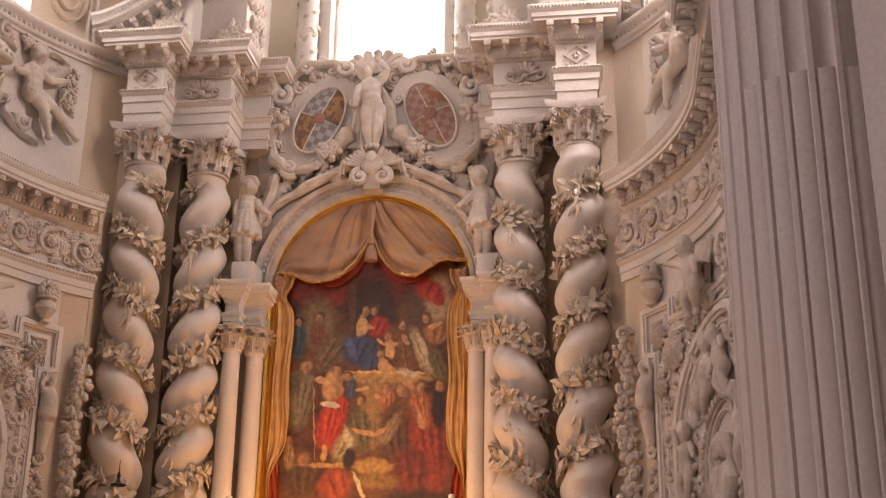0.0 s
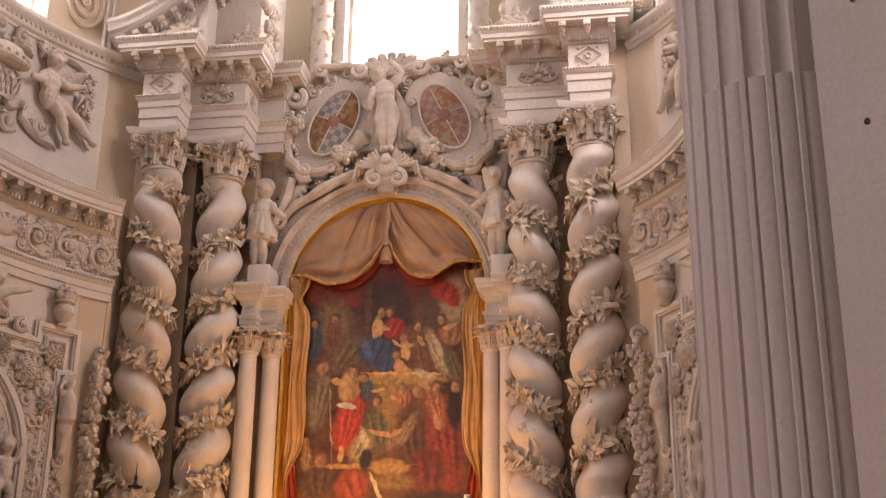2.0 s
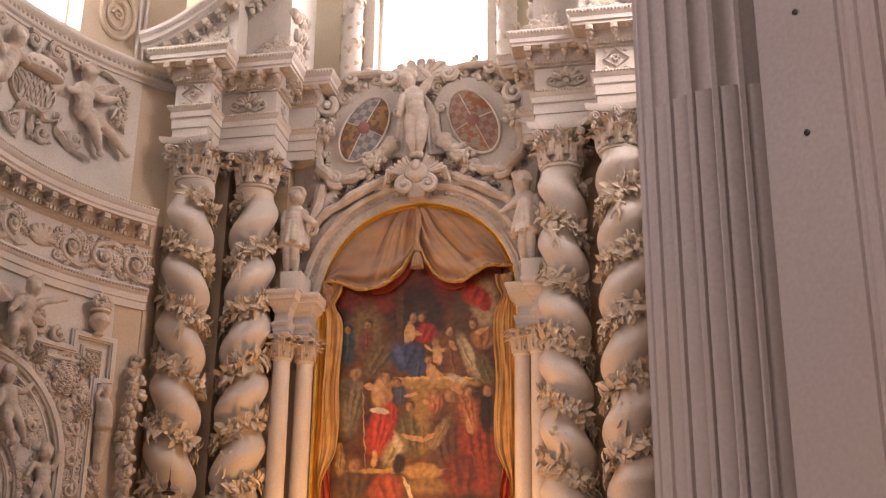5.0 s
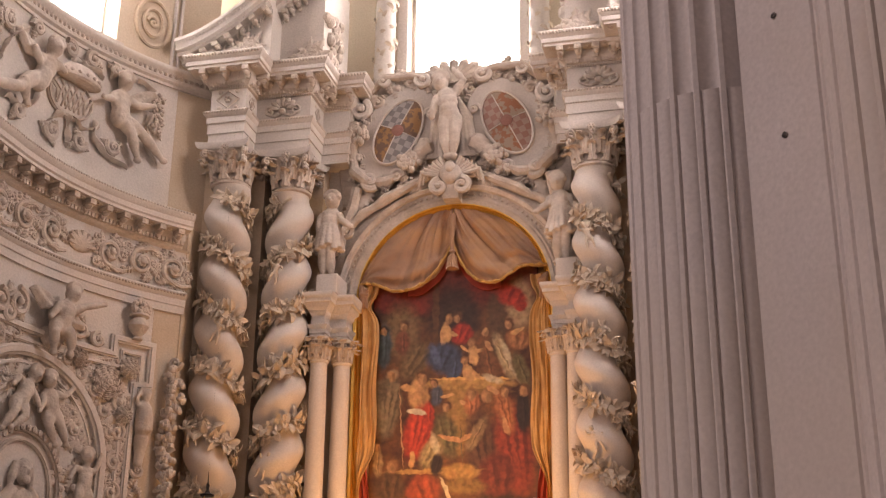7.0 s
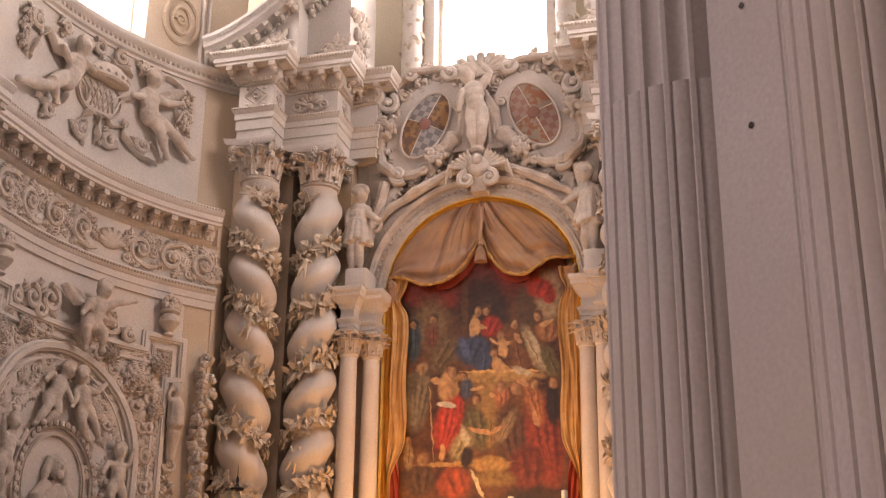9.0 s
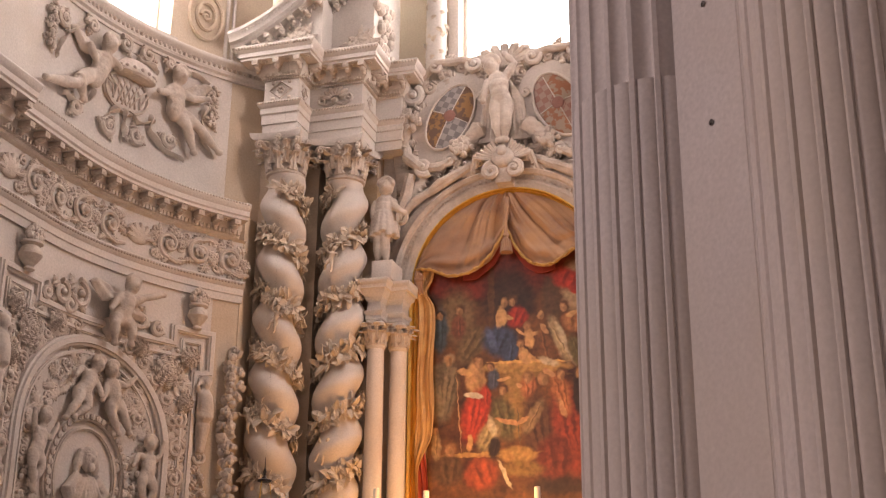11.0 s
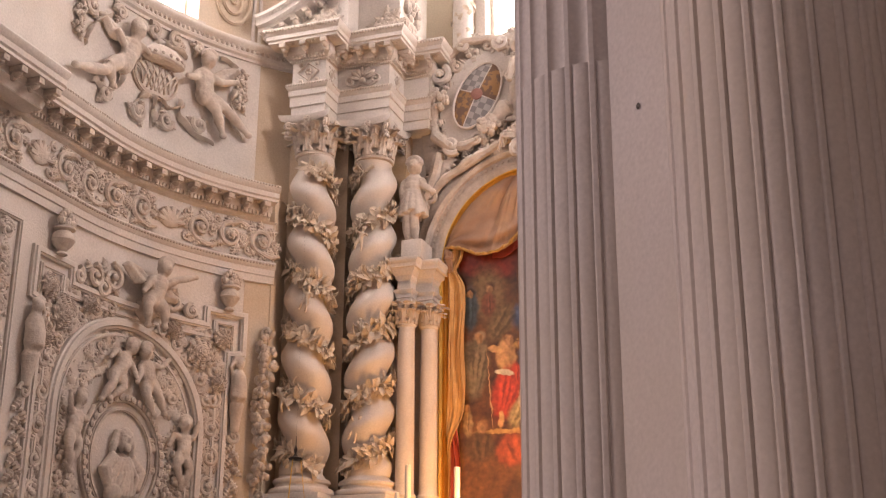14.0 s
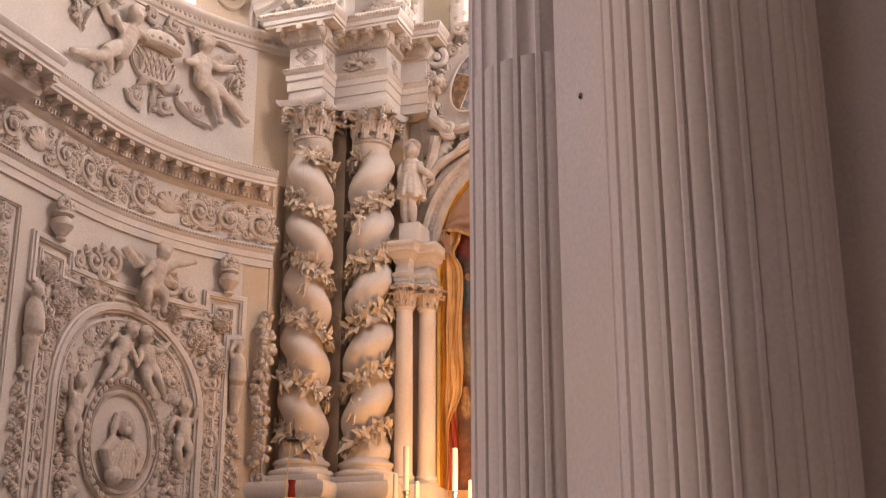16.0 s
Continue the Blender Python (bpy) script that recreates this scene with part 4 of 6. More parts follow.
def picture_material(dabs):
    """Oil paint: the given dabs laid over a dark brown ground, with brushwork."""
    m = bpy.data.materials.new("old_oil_painting")
    m.use_nodes = True
    nt = m.node_tree
    b = nt.nodes["Principled BSDF"]
    b.inputs["Roughness"].default_value = 0.5
    geo = nt.nodes.new("ShaderNodeNewGeometry")
    warp = nt.nodes.new("ShaderNodeTexNoise")
    warp.inputs["Scale"].default_value, warp.inputs["Detail"].default_value = 6.5, 5
    nt.links.new(geo.outputs["Position"], warp.inputs["Vector"])
    sub = nt.nodes.new("ShaderNodeVectorMath")
    sub.operation = "SUBTRACT"
    sub.inputs[1].default_value = (0.5, 0.5, 0.5)
    nt.links.new(warp.outputs["Color"], sub.inputs[0])
    sc = nt.nodes.new("ShaderNodeVectorMath")
    sc.operation = "SCALE"
    sc.inputs["Scale"].default_value = 0.13
    nt.links.new(sub.outputs[0], sc.inputs[0])
    add = nt.nodes.new("ShaderNodeVectorMath")
    nt.links.new(geo.outputs["Position"], add.inputs[0])
    nt.links.new(sc.outputs[0], add.inputs[1])
    ground = nt.nodes.new("ShaderNodeTexNoise")
    ground.inputs["Scale"].default_value, ground.inputs["Detail"].default_value = 1.6, 5
    nt.links.new(geo.outputs["Position"], ground.inputs["Vector"])
    ramp = nt.nodes.new("ShaderNodeValToRGB")
    ramp.color_ramp.elements[0].position, ramp.color_ramp.elements[0].color = 0.35, (0.05, 0.018, 0.008, 1)
    ramp.color_ramp.elements[1].position, ramp.color_ramp.elements[1].color = 0.7, (0.20, 0.085, 0.028, 1)
    nt.links.new(ground.outputs["Fac"], ramp.inputs["Fac"])
    state = [ramp.outputs["Color"]]

    for x, z, rx, ry, colour, rot, soft, strength in dabs:
        mp = nt.nodes.new("ShaderNodeMapping")
        mp.vector_type = "TEXTURE"
        mp.inputs["Location"].default_value = (x, 0, z)
        mp.inputs["Rotation"].default_value = (0, radians(rot), 0)
        mp.inputs["Scale"].default_value = (rx, 50, ry)
        nt.links.new(add.outputs[0], mp.inputs["Vector"])
        ln = nt.nodes.new("ShaderNodeVectorMath")
        ln.operation = "LENGTH"
        nt.links.new(mp.outputs[0], ln.inputs[0])
        mr = nt.nodes.new("ShaderNodeMapRange")
        mr.interpolation_type = "SMOOTHSTEP"
        mr.inputs["From Min"].default_value, mr.inputs["From Max"].default_value = 1 + soft, 1 - soft
        mr.inputs["To Max"].default_value = strength
        nt.links.new(ln.outputs["Value"], mr.inputs["Value"])
        mx = nt.nodes.new("ShaderNodeMix")
        mx.data_type = "RGBA"
        mx.inputs["B"].default_value = (*colour, 1)
        nt.links.new(mr.outputs["Result"], mx.inputs["Factor"])
        nt.links.new(state[0], mx.inputs["A"])
        state[0] = mx.outputs["Result"]
    fine = nt.nodes.new("ShaderNodeTexNoise")
    fine.inputs["Scale"].default_value, fine.inputs["Detail"].default_value = 9, 6
    nt.links.new(geo.outputs["Position"], fine.inputs["Vector"])
    fr = nt.nodes.new("ShaderNodeMapRange")
    fr.inputs["From Min"].default_value, fr.inputs["From Max"].default_value = 0.3, 0.7
    fr.inputs["To Min"].default_value, fr.inputs["To Max"].default_value = 0.55, 1.12
    nt.links.new(fine.outputs["Fac"], fr.inputs["Value"])
    hs = nt.nodes.new("ShaderNodeHueSaturation")
    tint = nt.nodes.new("ShaderNodeMix")
    tint.data_type, tint.blend_type = "RGBA", "OVERLAY"
    tint.inputs["Factor"].default_value = 0.15
    nt.links.new(state[0], tint.inputs["A"])
    nt.links.new(warp.outputs["Color"], tint.inputs["B"])
    nt.links.new(tint.outputs["Result"], hs.inputs["Color"])
    nt.links.new(fr.outputs["Result"], hs.inputs["Value"])
    nt.links.new(hs.outputs["Color"], b.inputs["Base Color"])
    return m


DABS = picture_dabs()
painting = thing("altar_painting", "dark old oil painting in reds, browns and gold behind the curtain", "painting")
PX, PZ = (-1.95, -1.17, -0.39, 0.39, 1.17, 1.95), (4.9, 5.8, 6.4, 7.0, 7.6, 8.1, 8.6, 9.1, 9.7, 10.3, 11.7)
for xa, xb in zip(PX, PX[1:]):
    for za, zb in zip(PZ, PZ[1:]):
        near = []
        for q in DABS:
            a = radians(q[5])
            k = 1 + q[6]
            ex, ez = math.hypot(q[2] * math.cos(a), q[3] * math.sin(a)) * k + 0.06, math.hypot(q[2] * math.sin(a), q[3] * math.cos(a)) * k + 0.06
            if xa - ex < q[0] < xb + ex and za - ez < q[1] < zb + ez:
                near.append(q)
        bm = bmesh.new()
        box(bm, xa, xb, 0.03, 0.08, za, zb)
        part("canvas", bm, picture_material(near), painting, smooth=False)

# ---- stucco curtain hung round the picture ----
curtain = thing("altar_curtain", "painted stucco curtain in golden tan, parted over the picture", "curtain")
ZA = 10.55


def hem(x):
    """Height of the parted curtain's lower edge; the two sides hang unevenly."""
    a = abs(x)
    low, at, end = (10.72, 1.27, 0.25) if x < 0 else (10.80, 0.99, 0.36)
    if a < at:
        return low + (11.84 - low) * ((at - a) / at) ** 2.6
    q = min(1, (a - at) / 0.75)
    return low + end * q * q * (3 - 2 * q)


for s in (-1, 1):
    bm = bmesh.new()
    rows, cols = 44, 90

    def sheet(i, j):
        u, v = j / (cols - 1), i / (rows - 1)
        x = s * (0.01 + 2.22 * u)
        top = ZA + math.sqrt(max(0.0, 2.27 ** 2 - x * x)) if abs(x) < 2.2 else ZA + 0.55
        z = top + (hem(x) - top) * v
        # long folds fall from the gathering; towards the hem they turn into slack loops along it
        ang = math.atan2(z - 13.25, abs(x) + 0.10)
        q = ang + 0.10 * math.sin(3.1 * v + s) + 0.05 * math.sin(7 * u + 2 * s)
        fan = math.sin(q * 15 + s) * 0.55 + math.sin(q * 29 + 1.7 * u + 2 * s) * 0.40 + math.sin(q * 53 + 3 * v) * 0.24 + math.sin(q * 97 + 5 * u) * 0.12
        loop = math.sin(v * 17 + 3.5 * (u - 0.5) ** 2 + 2.0 * math.sin(u * 5 + s)) * 0.6 + math.sin(v * 31 + 4 * u) * 0.3
        k = min(1.0, max(0.0, (v - 0.35) / 0.5)) * math.sin(math.pi * min(1, 0.1 + u * 0.9)) ** 0.5
        w = min(1, v * 3 + 0.2)
        y = -0.12 - 0.08 * w - 0.085 * fan * w * (1 - 0.5 * k) - 0.085 * loop * k - 0.13 * math.sin(math.pi * u) * v ** 1.5
        if v > 0.93:
            y += (v - 0.93) / 0.07 * 0.05
        return (x, y, z)
    grid_mesh(bm, rows, cols, sheet)
    r = bmesh.ops.extrude_face_region(bm, geom=bm.faces[:])
    bmesh.ops.translate(bm, vec=(0, 0.035, 0), verts=[g for g in r["geom"] if isinstance(g, bmesh.types.BMVert)])
    part("swag", bm, CLOTH, curtain)
    bm = bmesh.new()
    pts = [Vector((s * (0.03 + 2.18 * k / 40), -0.27 + 0.03 * math.sin(k * 1.3) - 0.08 * math.sin(math.pi * k / 40), hem(s * (0.03 + 2.18 * k / 40)) + 0.01)) for k in range(41)]
    tube(bm, pts, [0.035 + 0.012 * math.sin(k * 2.1) for k in range(41)], 7)
    part("fringe", bm, FRINGE, curtain, "gold fringe")
    # red lining under the parted middle
    bm = bmesh.new()
    grid_mesh(bm, 8, 14, lambda i, j: (s * 1.1 * j / 13, -0.06 - 0.03 * math.sin(j * 1.2), hem(s * 1.1 * j / 13) + 0.12 - (0.16 + 0.20 * (1 - j / 13)) * i / 7))
    r = bmesh.ops.extrude_face_region(bm, geom=bm.faces[:])
    bmesh.ops.translate(bm, vec=(0, 0.03, 0), verts=[g for g in r["geom"] if isinstance(g, bmesh.types.BMVert)])
    part("lining", bm, CLOTH_RED, curtain, "dark red lining")
    # hanging side curtain
    bm = bmesh.new()
    rows, cols = 60, 26

    def hang(i, j):
        v, u = i / (rows - 1), j / (cols - 1)
        z = 11.0 - 6.1 * v
        pin = math.exp(-((z - 10.45) / 0.22) ** 2)
        inner = 1.78 + 0.16 * pin
        if z < 7.1:
            k = min(1, (7.1 - z) / 1.0)
            inner = 1.78 + 0.33 * k * k * (3 - 2 * k)
        inner += 0.025 * math.sin(z * 3.1)
        outer = 2.185
        x = inner + (outer - inner) * u
        y = -0.13 - 0.030 * math.sin(u * 11 + 1.2 * math.sin(z * 1.3 + s) + 0.8 * math.sin(z * 2.9)) - 0.018 * math.sin(u * 23 + 1.6 * math.sin(z * 2.1)) - 0.010 * math.sin(u * 41 + z * 1.7) - 0.06 * pin
        if z < 7.1:
            y -= 0.06 * math.sin((7.1 - z) * 3)
        return (s * x, y, z)
    grid_mesh(bm, rows, cols, hang)
    r = bmesh.ops.extrude_face_region(bm, geom=bm.faces[:])
    bmesh.ops.translate(bm, vec=(0, 0.035, 0), verts=[g for g in r["geom"] if isinstance(g, bmesh.types.BMVert)])
    part("side_curtain", bm, CLOTH_GOLD, curtain, "golden tan side curtain")
    bm = bmesh.new()
    grid_mesh(bm, 26, 12, lambda i, j: (s * (1.98 + 0.27 * j / 11 - 0.1 * math.sin(i / 25 * 3.1)), -0.08 - 0.05 * math.sin(j * 1.3 + i * 0.2), 6.75 - 1.85 * i / 25))
    r = bmesh.ops.extrude_face_region(bm, geom=bm.faces[:])
    bmesh.ops.translate(bm, vec=(0, 0.03, 0), verts=[g for g in r["geom"] if isinstance(g, bmesh.types.BMVert)])
    part("lining", bm, CLOTH_RED, curtain, "dark red lining")
    # gathered knot and cords at the arch's foot
    bm = bmesh.new()
    for k in range(7):
        a = k * 0.9
        tube(bm, [(s * (2.16 + 0.05 * math.cos(a)), -0.20 - 0.05 * math.sin(a), 11.0 - 0.03 * k), (s * (2.10 + 0.07 * math.cos(a)), -0.30, 10.8), (s * (2.12 + 0.09 * math.cos(a * 2)), -0.24, 10.55 - 0.03 * k)], [0.04, 0.06, 0.03], 6)
    blob(bm, (s * 2.12, -0.28, 10.72), (0.13, 0.08, 0.07), 10)
    part("gathered_knot", bm, CLOTH, curtain)
# central cord with its tassel
bm = bmesh.new()
tube(bm, [(0.02, -0.30, 12.55), (0.03, -0.32, 12.2), (0.0, -0.33, 11.9), (0.02, -0.33, 11.62)], [0.07, 0.06, 0.05, 0.05], 8)
part("cord", bm, CLOTH, curtain)
bm = bmesh.new()
lathe(bm, [(0.0, 11.68), (0.06, 11.66), (0.08, 11.60), (0.05, 11.55), (0.09, 11.50), (0.13, 11.25), (0.14, 11.20), (0.0, 11.20)], 16, (0.02, -0.34, 0))
for k in range(14):
    a = k * 2 * math.pi / 14
    tube(bm, [(0.02 + 0.09 * math.cos(a), -0.34 + 0.09 * math.sin(a), 11.48), (0.02 + 0.14 * math.cos(a), -0.34 + 0.14 * math.sin(a), 11.18)], 0.018, 5)
part("tassel", bm, CLOTH, curtain, "heavy tan tassel")

# ---- small columns and imposts carrying the arch ----
for s in (-1, 1):
    for x, y, r in ((2.92, -0.88, 0.205), (2.50, -0.52, 0.20)) if s < 0 else ((2.84, -0.64, 0.19), (2.46, -0.50, 0.19)):
        c = thing("small_column", "slender white column with a carved capital beside the gilt frame", "column", "small columns of the arch", at=(s * x, y, 0))
        bm = bmesh.new()
        lathe(bm, [(r * 1.35, 4.93), (r * 1.35, 5.02), (r * 1.2, 5.06), (r * 1.28, 5.12), (r * 1.05, 5.18), (r * 1.02, 5.3), (r, 7.0), (r * 0.93, 8.8), (r * 0.92, 8.92), (r * 1.05, 8.95), (r * 1.05, 9.0), (r * 0.92, 9.02)], 28)
        part("shaft", bm, SHAFT, c)
        bm = bmesh.new()
        lathe(bm, [(r * 0.9, 9.0), (r * 0.95, 9.2), (r * 1.2, 9.38), (r * 1.15, 9.4)], 20)
        cap = part("capital", bm, CARVED, c, "small carved leaf capital")
        for k in range(8):
            a = 2 * math.pi * k / 8
            for z0, sc_, off in ((9.0, 0.85, 0), (9.12, 1.0, 0.39)):
                o = part("acanthus_leaf", ACANTHUS, CARVED, cap)
                o.matrix_local = Matrix.Translation((r * 1.12 * math.cos(a + off), r * 1.12 * math.sin(a + off), z0)) @ Matrix.Rotation(a + off + math.pi / 2, 4, "Z") @ Matrix.Scale(sc_, 4)
        bm = bmesh.new()
        box(bm, -r * 1.35, r * 1.35, -r * 1.35, r * 1.35, 9.42, 9.49, 0.012)
        part("abacus", bm, STUCCO, cap)
    e = thing("arch_impost", "stepped white stucco impost carried by two small columns", "impost", "imposts of the arch")
    f = [(-3.17, 0.1), (-3.17, -1.12), (-2.70, -1.12), (-2.70, -0.76), (-2.30, -0.76), (-2.30, 0.1)]
    path = f if s < 0 else [(-x, y) for x, y in f][::-1]
    bm = bmesh.new()
    run(bm, path, [(-0.2, 9.49), (-0.06, 9.49), (-0.06, 9.60), (-0.04, 9.61), (-0.04, 9.70), (0.0, 9.75), (0.01, 9.80), (-0.07, 9.83), (-0.08, 10.02), (-0.06, 10.05), (-0.03, 10.10), (-0.03, 10.14), (0.06, 10.24), (0.07, 10.30), (0.12, 10.31), (0.12, 10.39), (0.16, 10.44), (0.17, 10.50), (0.16, 10.53), (-0.2, 10.56)])
    part("impost_moulding", bm, STUCCO, e)
    bm = bmesh.new()
    box(bm, min(s * 3.02, s * 2.52), max(s * 3.02, s * 2.52), -1.05, -0.3, 10.55, 11.02, 0.02)
    part("figure_block", bm, STUCCO, e)
    bm = bmesh.new()
    box(bm, min(s * 3.15, s * 2.2), max(s * 3.15, s * 2.2), -1.15, 0.1, 4.3, 4.93, 0.02)
    part("column_socle", bm, STUCCO, e)

# ---- stucco figures: statues, each one plain mesh ----


def posed(bm, k, head, chest, hip, arms, legs, y=-0.14):
    """A plain stucco child in relief: joints in the wall's plane, k its build; arms (elbow, end), legs (knee, end)."""
    b = bmesh.new()
    at = lambda p, dy=0.0: Vector((p[0], y + dy * k, p[1]))
    h, c, w = at(head, -0.05), at(chest), at(hip)
    for q, (ra, rb) in ((0.0, (0.155, 0.12)), (0.3, (0.15, 0.12)), (0.6, (0.135, 0.12)), (0.85, (0.15, 0.12)), (1.0, (0.14, 0.12))):
        blob(b, c.lerp(w, q) + Vector((0, -0.03 * k * math.sin(3.1 * q), 0)), (ra * k, rb * k, 0.14 * k), 12)
    tube(b, [c, h], [0.075 * k, 0.065 * k], 10)
    blob(b, h, (0.115 * k, 0.12 * k, 0.135 * k), 14)
    blob(b, h + Vector((0, -0.11 * k, -0.02 * k)), (0.03 * k, 0.035 * k, 0.035 * k), 8)
    for i in range(12):
        a = i * 2.399
        blob(b, h + Vector((0.10 * k * math.cos(a), -0.02 * k, 0.05 * k + 0.09 * k * abs(math.sin(a)))), (0.05 * k, 0.07 * k, 0.045 * k), 7)
    n = Vector((w.x - c.x, 0, w.z - c.z)).normalized()
    side = Vector((n.z, 0, -n.x))
    for s, (el, en) in zip((-1, 1), arms):
        sh = c + side * (0.12 * k * (1 if (at(el) - c).dot(side) > 0 else -1)) - n * 0.03 * k
        e, f = at(el, -0.05), at(en, -0.08)
        tube(b, [sh, sh.lerp(e, 0.5), e, e.lerp(f, 0.5), f], [0.065 * k, 0.07 * k, 0.052 * k, 0.055 * k, 0.035 * k], 9)
        blob(b, f, (0.05 * k, 0.045 * k, 0.045 * k), 8)
    for s, (kn, en) in zip((-1, 1), legs):
        j = w + side * (0.07 * k * (1 if (at(kn) - w).dot(side) > 0 else -1))
        e, f = at(kn, -0.08), at(en, -0.03)
        tube(b, [j, j.lerp(e, 0.5), e, e.lerp(f, 0.45), f], [0.105 * k, 0.105 * k, 0.075 * k, 0.078 * k, 0.042 * k], 10)
        blob(b, f + (f - e).normalized() * 0.05 * k, (0.07 * k, 0.06 * k, 0.05 * k), 8)
    me = bpy.data.meshes.new("tmp")
    b.to_mesh(me)
    b.free()
    bm.from_mesh(me)
    bpy.data.meshes.remove(me)


def wing(bm, root, tip, width, y=-0.06):
    """Overlapping feathers from root to tip in the wall's plane."""
    r, t = Vector((root[0], y, root[1])), Vector((tip[0], y, tip[1]))
    d = t - r
    side = Vector((d.z, 0, -d.x)).normalized()
    for k in range(7):
        a = r.lerp(t, 0.1 + 0.13 * k)
        e = a + d * 0.35 + side * width * (1 - 0.06 * k)
        tube(bm, [a, a.lerp(e, 0.5) + Vector((0, -0.05, 0)), e], [0.05, 0.075, 0.02], 7)
    tube(bm, [r, r.lerp(t, 0.5) + Vector((0, -0.06, 0)), t], [0.06, 0.07, 0.03], 8)


def scroll(bm, c, r, start=0.0, flip=1, thick=0.06, turns=1.3, lean=0.0):
    """A spiral ribbon in the x-z plane about c."""
    c = Vector(c)
    n = 26
    pts = [c + p + Vector((0, -lean * i / n, 0)) for i, p in enumerate(spiral(turns, r, r * 0.12, n, start, flip))]
    tube(bm, pts, [thick * (1 - 0.45 * i / n) for i in range(n)], 7)
    blob(bm, c + Vector((0, -lean - 0.02, 0)), (r * 0.28,) * 3, 8)


def spray(bm, c, d, length, width, seed=0, depth=0.06):
    """A pointed acanthus spray from c along d in the x-z plane."""
    c, d = Vector(c), Vector(d).normalized()
    side = Vector((-d.z, 0, d.x))
    n = 10

    def at(i, j):
        u, v = i / (n - 1), j / 6 * 2 - 1
        w = width * 1.15 * math.sin(math.pi * (0.14 + 0.84 * u)) * (1 + (0.38 if i % 2 else -0.30) * abs(v))
        p = c + d * (length * u) + side * (v * w / 2 + 0.22 * length * u * u * math.sin(seed * 1.7))
        rib = 0.012 * (1 - min(1, abs(v) * 3))
        return (p.x, p.y - depth * (0.25 + 0.75 * math.sin(math.pi * min(1, u * 0.9 + 0.1))) * (1 - 0.75 * v * v) * (0.8 + 0.2 * (i % 2)) + rib, p.z)
    grid_mesh(bm, n, 7, at)
    # closed at the back by the wall it grows from


def fruit(bm, c, rx, rz, count, r, seed, depth=0.1):
    rnd = random.Random(seed)
    for k in range(count):
        a, q = rnd.uniform(0, 2 * math.pi), math.sqrt(rnd.random())
        dome = math.sqrt(max(0, 1 - q * q))
        rr = r * rnd.uniform(0.8, 1.2)
        blob(bm, (c[0] + rx * q * math.cos(a), c[1] - depth * dome, c[2] + rz * q * math.sin(a)), (rr, rr, rr), 7)


# ---- cartouche with two painted shields over the arch ----
cart = thing("arms_cartouche", "carved white stucco cartouche with two painted oval shields over the arch", "cartouche")


def heraldic(name, seed, cols):
    """Checks and charges in faded heraldic colours."""
    m = bpy.data.materials.new(name)
    m.use_nodes = True
    nt = m.node_tree
    tc = nt.nodes.new("ShaderNodeTexCoord")
    mp = nt.nodes.new("ShaderNodeMapping")
    mp.inputs["Rotation"].default_value = (0, radians(seed), 0)
    nt.links.new(tc.outputs["Object"], mp.inputs["Vector"])
    ns = nt.nodes.new("ShaderNodeTexNoise")
    ns.inputs["Scale"].default_value, ns.inputs["Detail"].default_value = 7, 3
    nt.links.new(mp.outputs[0], ns.inputs["Vector"])
    sep = nt.nodes.new("ShaderNodeSeparateXYZ")
    nt.links.new(mp.outputs[0], sep.inputs[0])
    masks = []
    for ax in ("X", "Z"):
        g = nt.nodes.new("ShaderNodeMath")
        g.operation = "GREATER_THAN"
        g.inputs[1].default_value = 0.0
        nt.links.new(sep.outputs[ax], g.inputs[0])
        masks.append(g)
    xor = nt.nodes.new("ShaderNodeMath")
    xor.operation = "COMPARE"
    xor.inputs[2].default_value = 0.5
    nt.links.new(masks[0].outputs[0], xor.inputs[0])
    nt.links.new(masks[1].outputs[0], xor.inputs[1])
    ck = nt.nodes.new("ShaderNodeTexChecker")
    ck.inputs["Scale"].default_value = 6.5
    ck.inputs["Color1"].default_value, ck.inputs["Color2"].default_value = (*cols[0], 1), (*cols[1], 1)
    nt.links.new(mp.outputs[0], ck.inputs["Vector"])
    rp = nt.nodes.new("ShaderNodeValToRGB")
    rp.color_ramp.interpolation = "EASE"
    rp.color_ramp.elements[0].position, rp.color_ramp.elements[0].color = 0.46, (*cols[2], 1)
    rp.color_ramp.elements[1].position, rp.color_ramp.elements[1].color = 0.54, (*cols[3], 1)
    nt.links.new(ns.outputs["Fac"], rp.inputs["Fac"])
    mx = nt.nodes.new("ShaderNodeMix")
    mx.data_type = "RGBA"
    nt.links.new(xor.outputs[0], mx.inputs["Factor"])
    nt.links.new(ck.outputs["Color"], mx.inputs["A"])
    nt.links.new(rp.outputs["Color"], mx.inputs["B"])
    b = nt.nodes["Principled BSDF"]
    b.inputs["Roughness"].default_value = 0.7
    nt.links.new(mx.outputs["Result"], b.inputs["Base Color"])
    return m


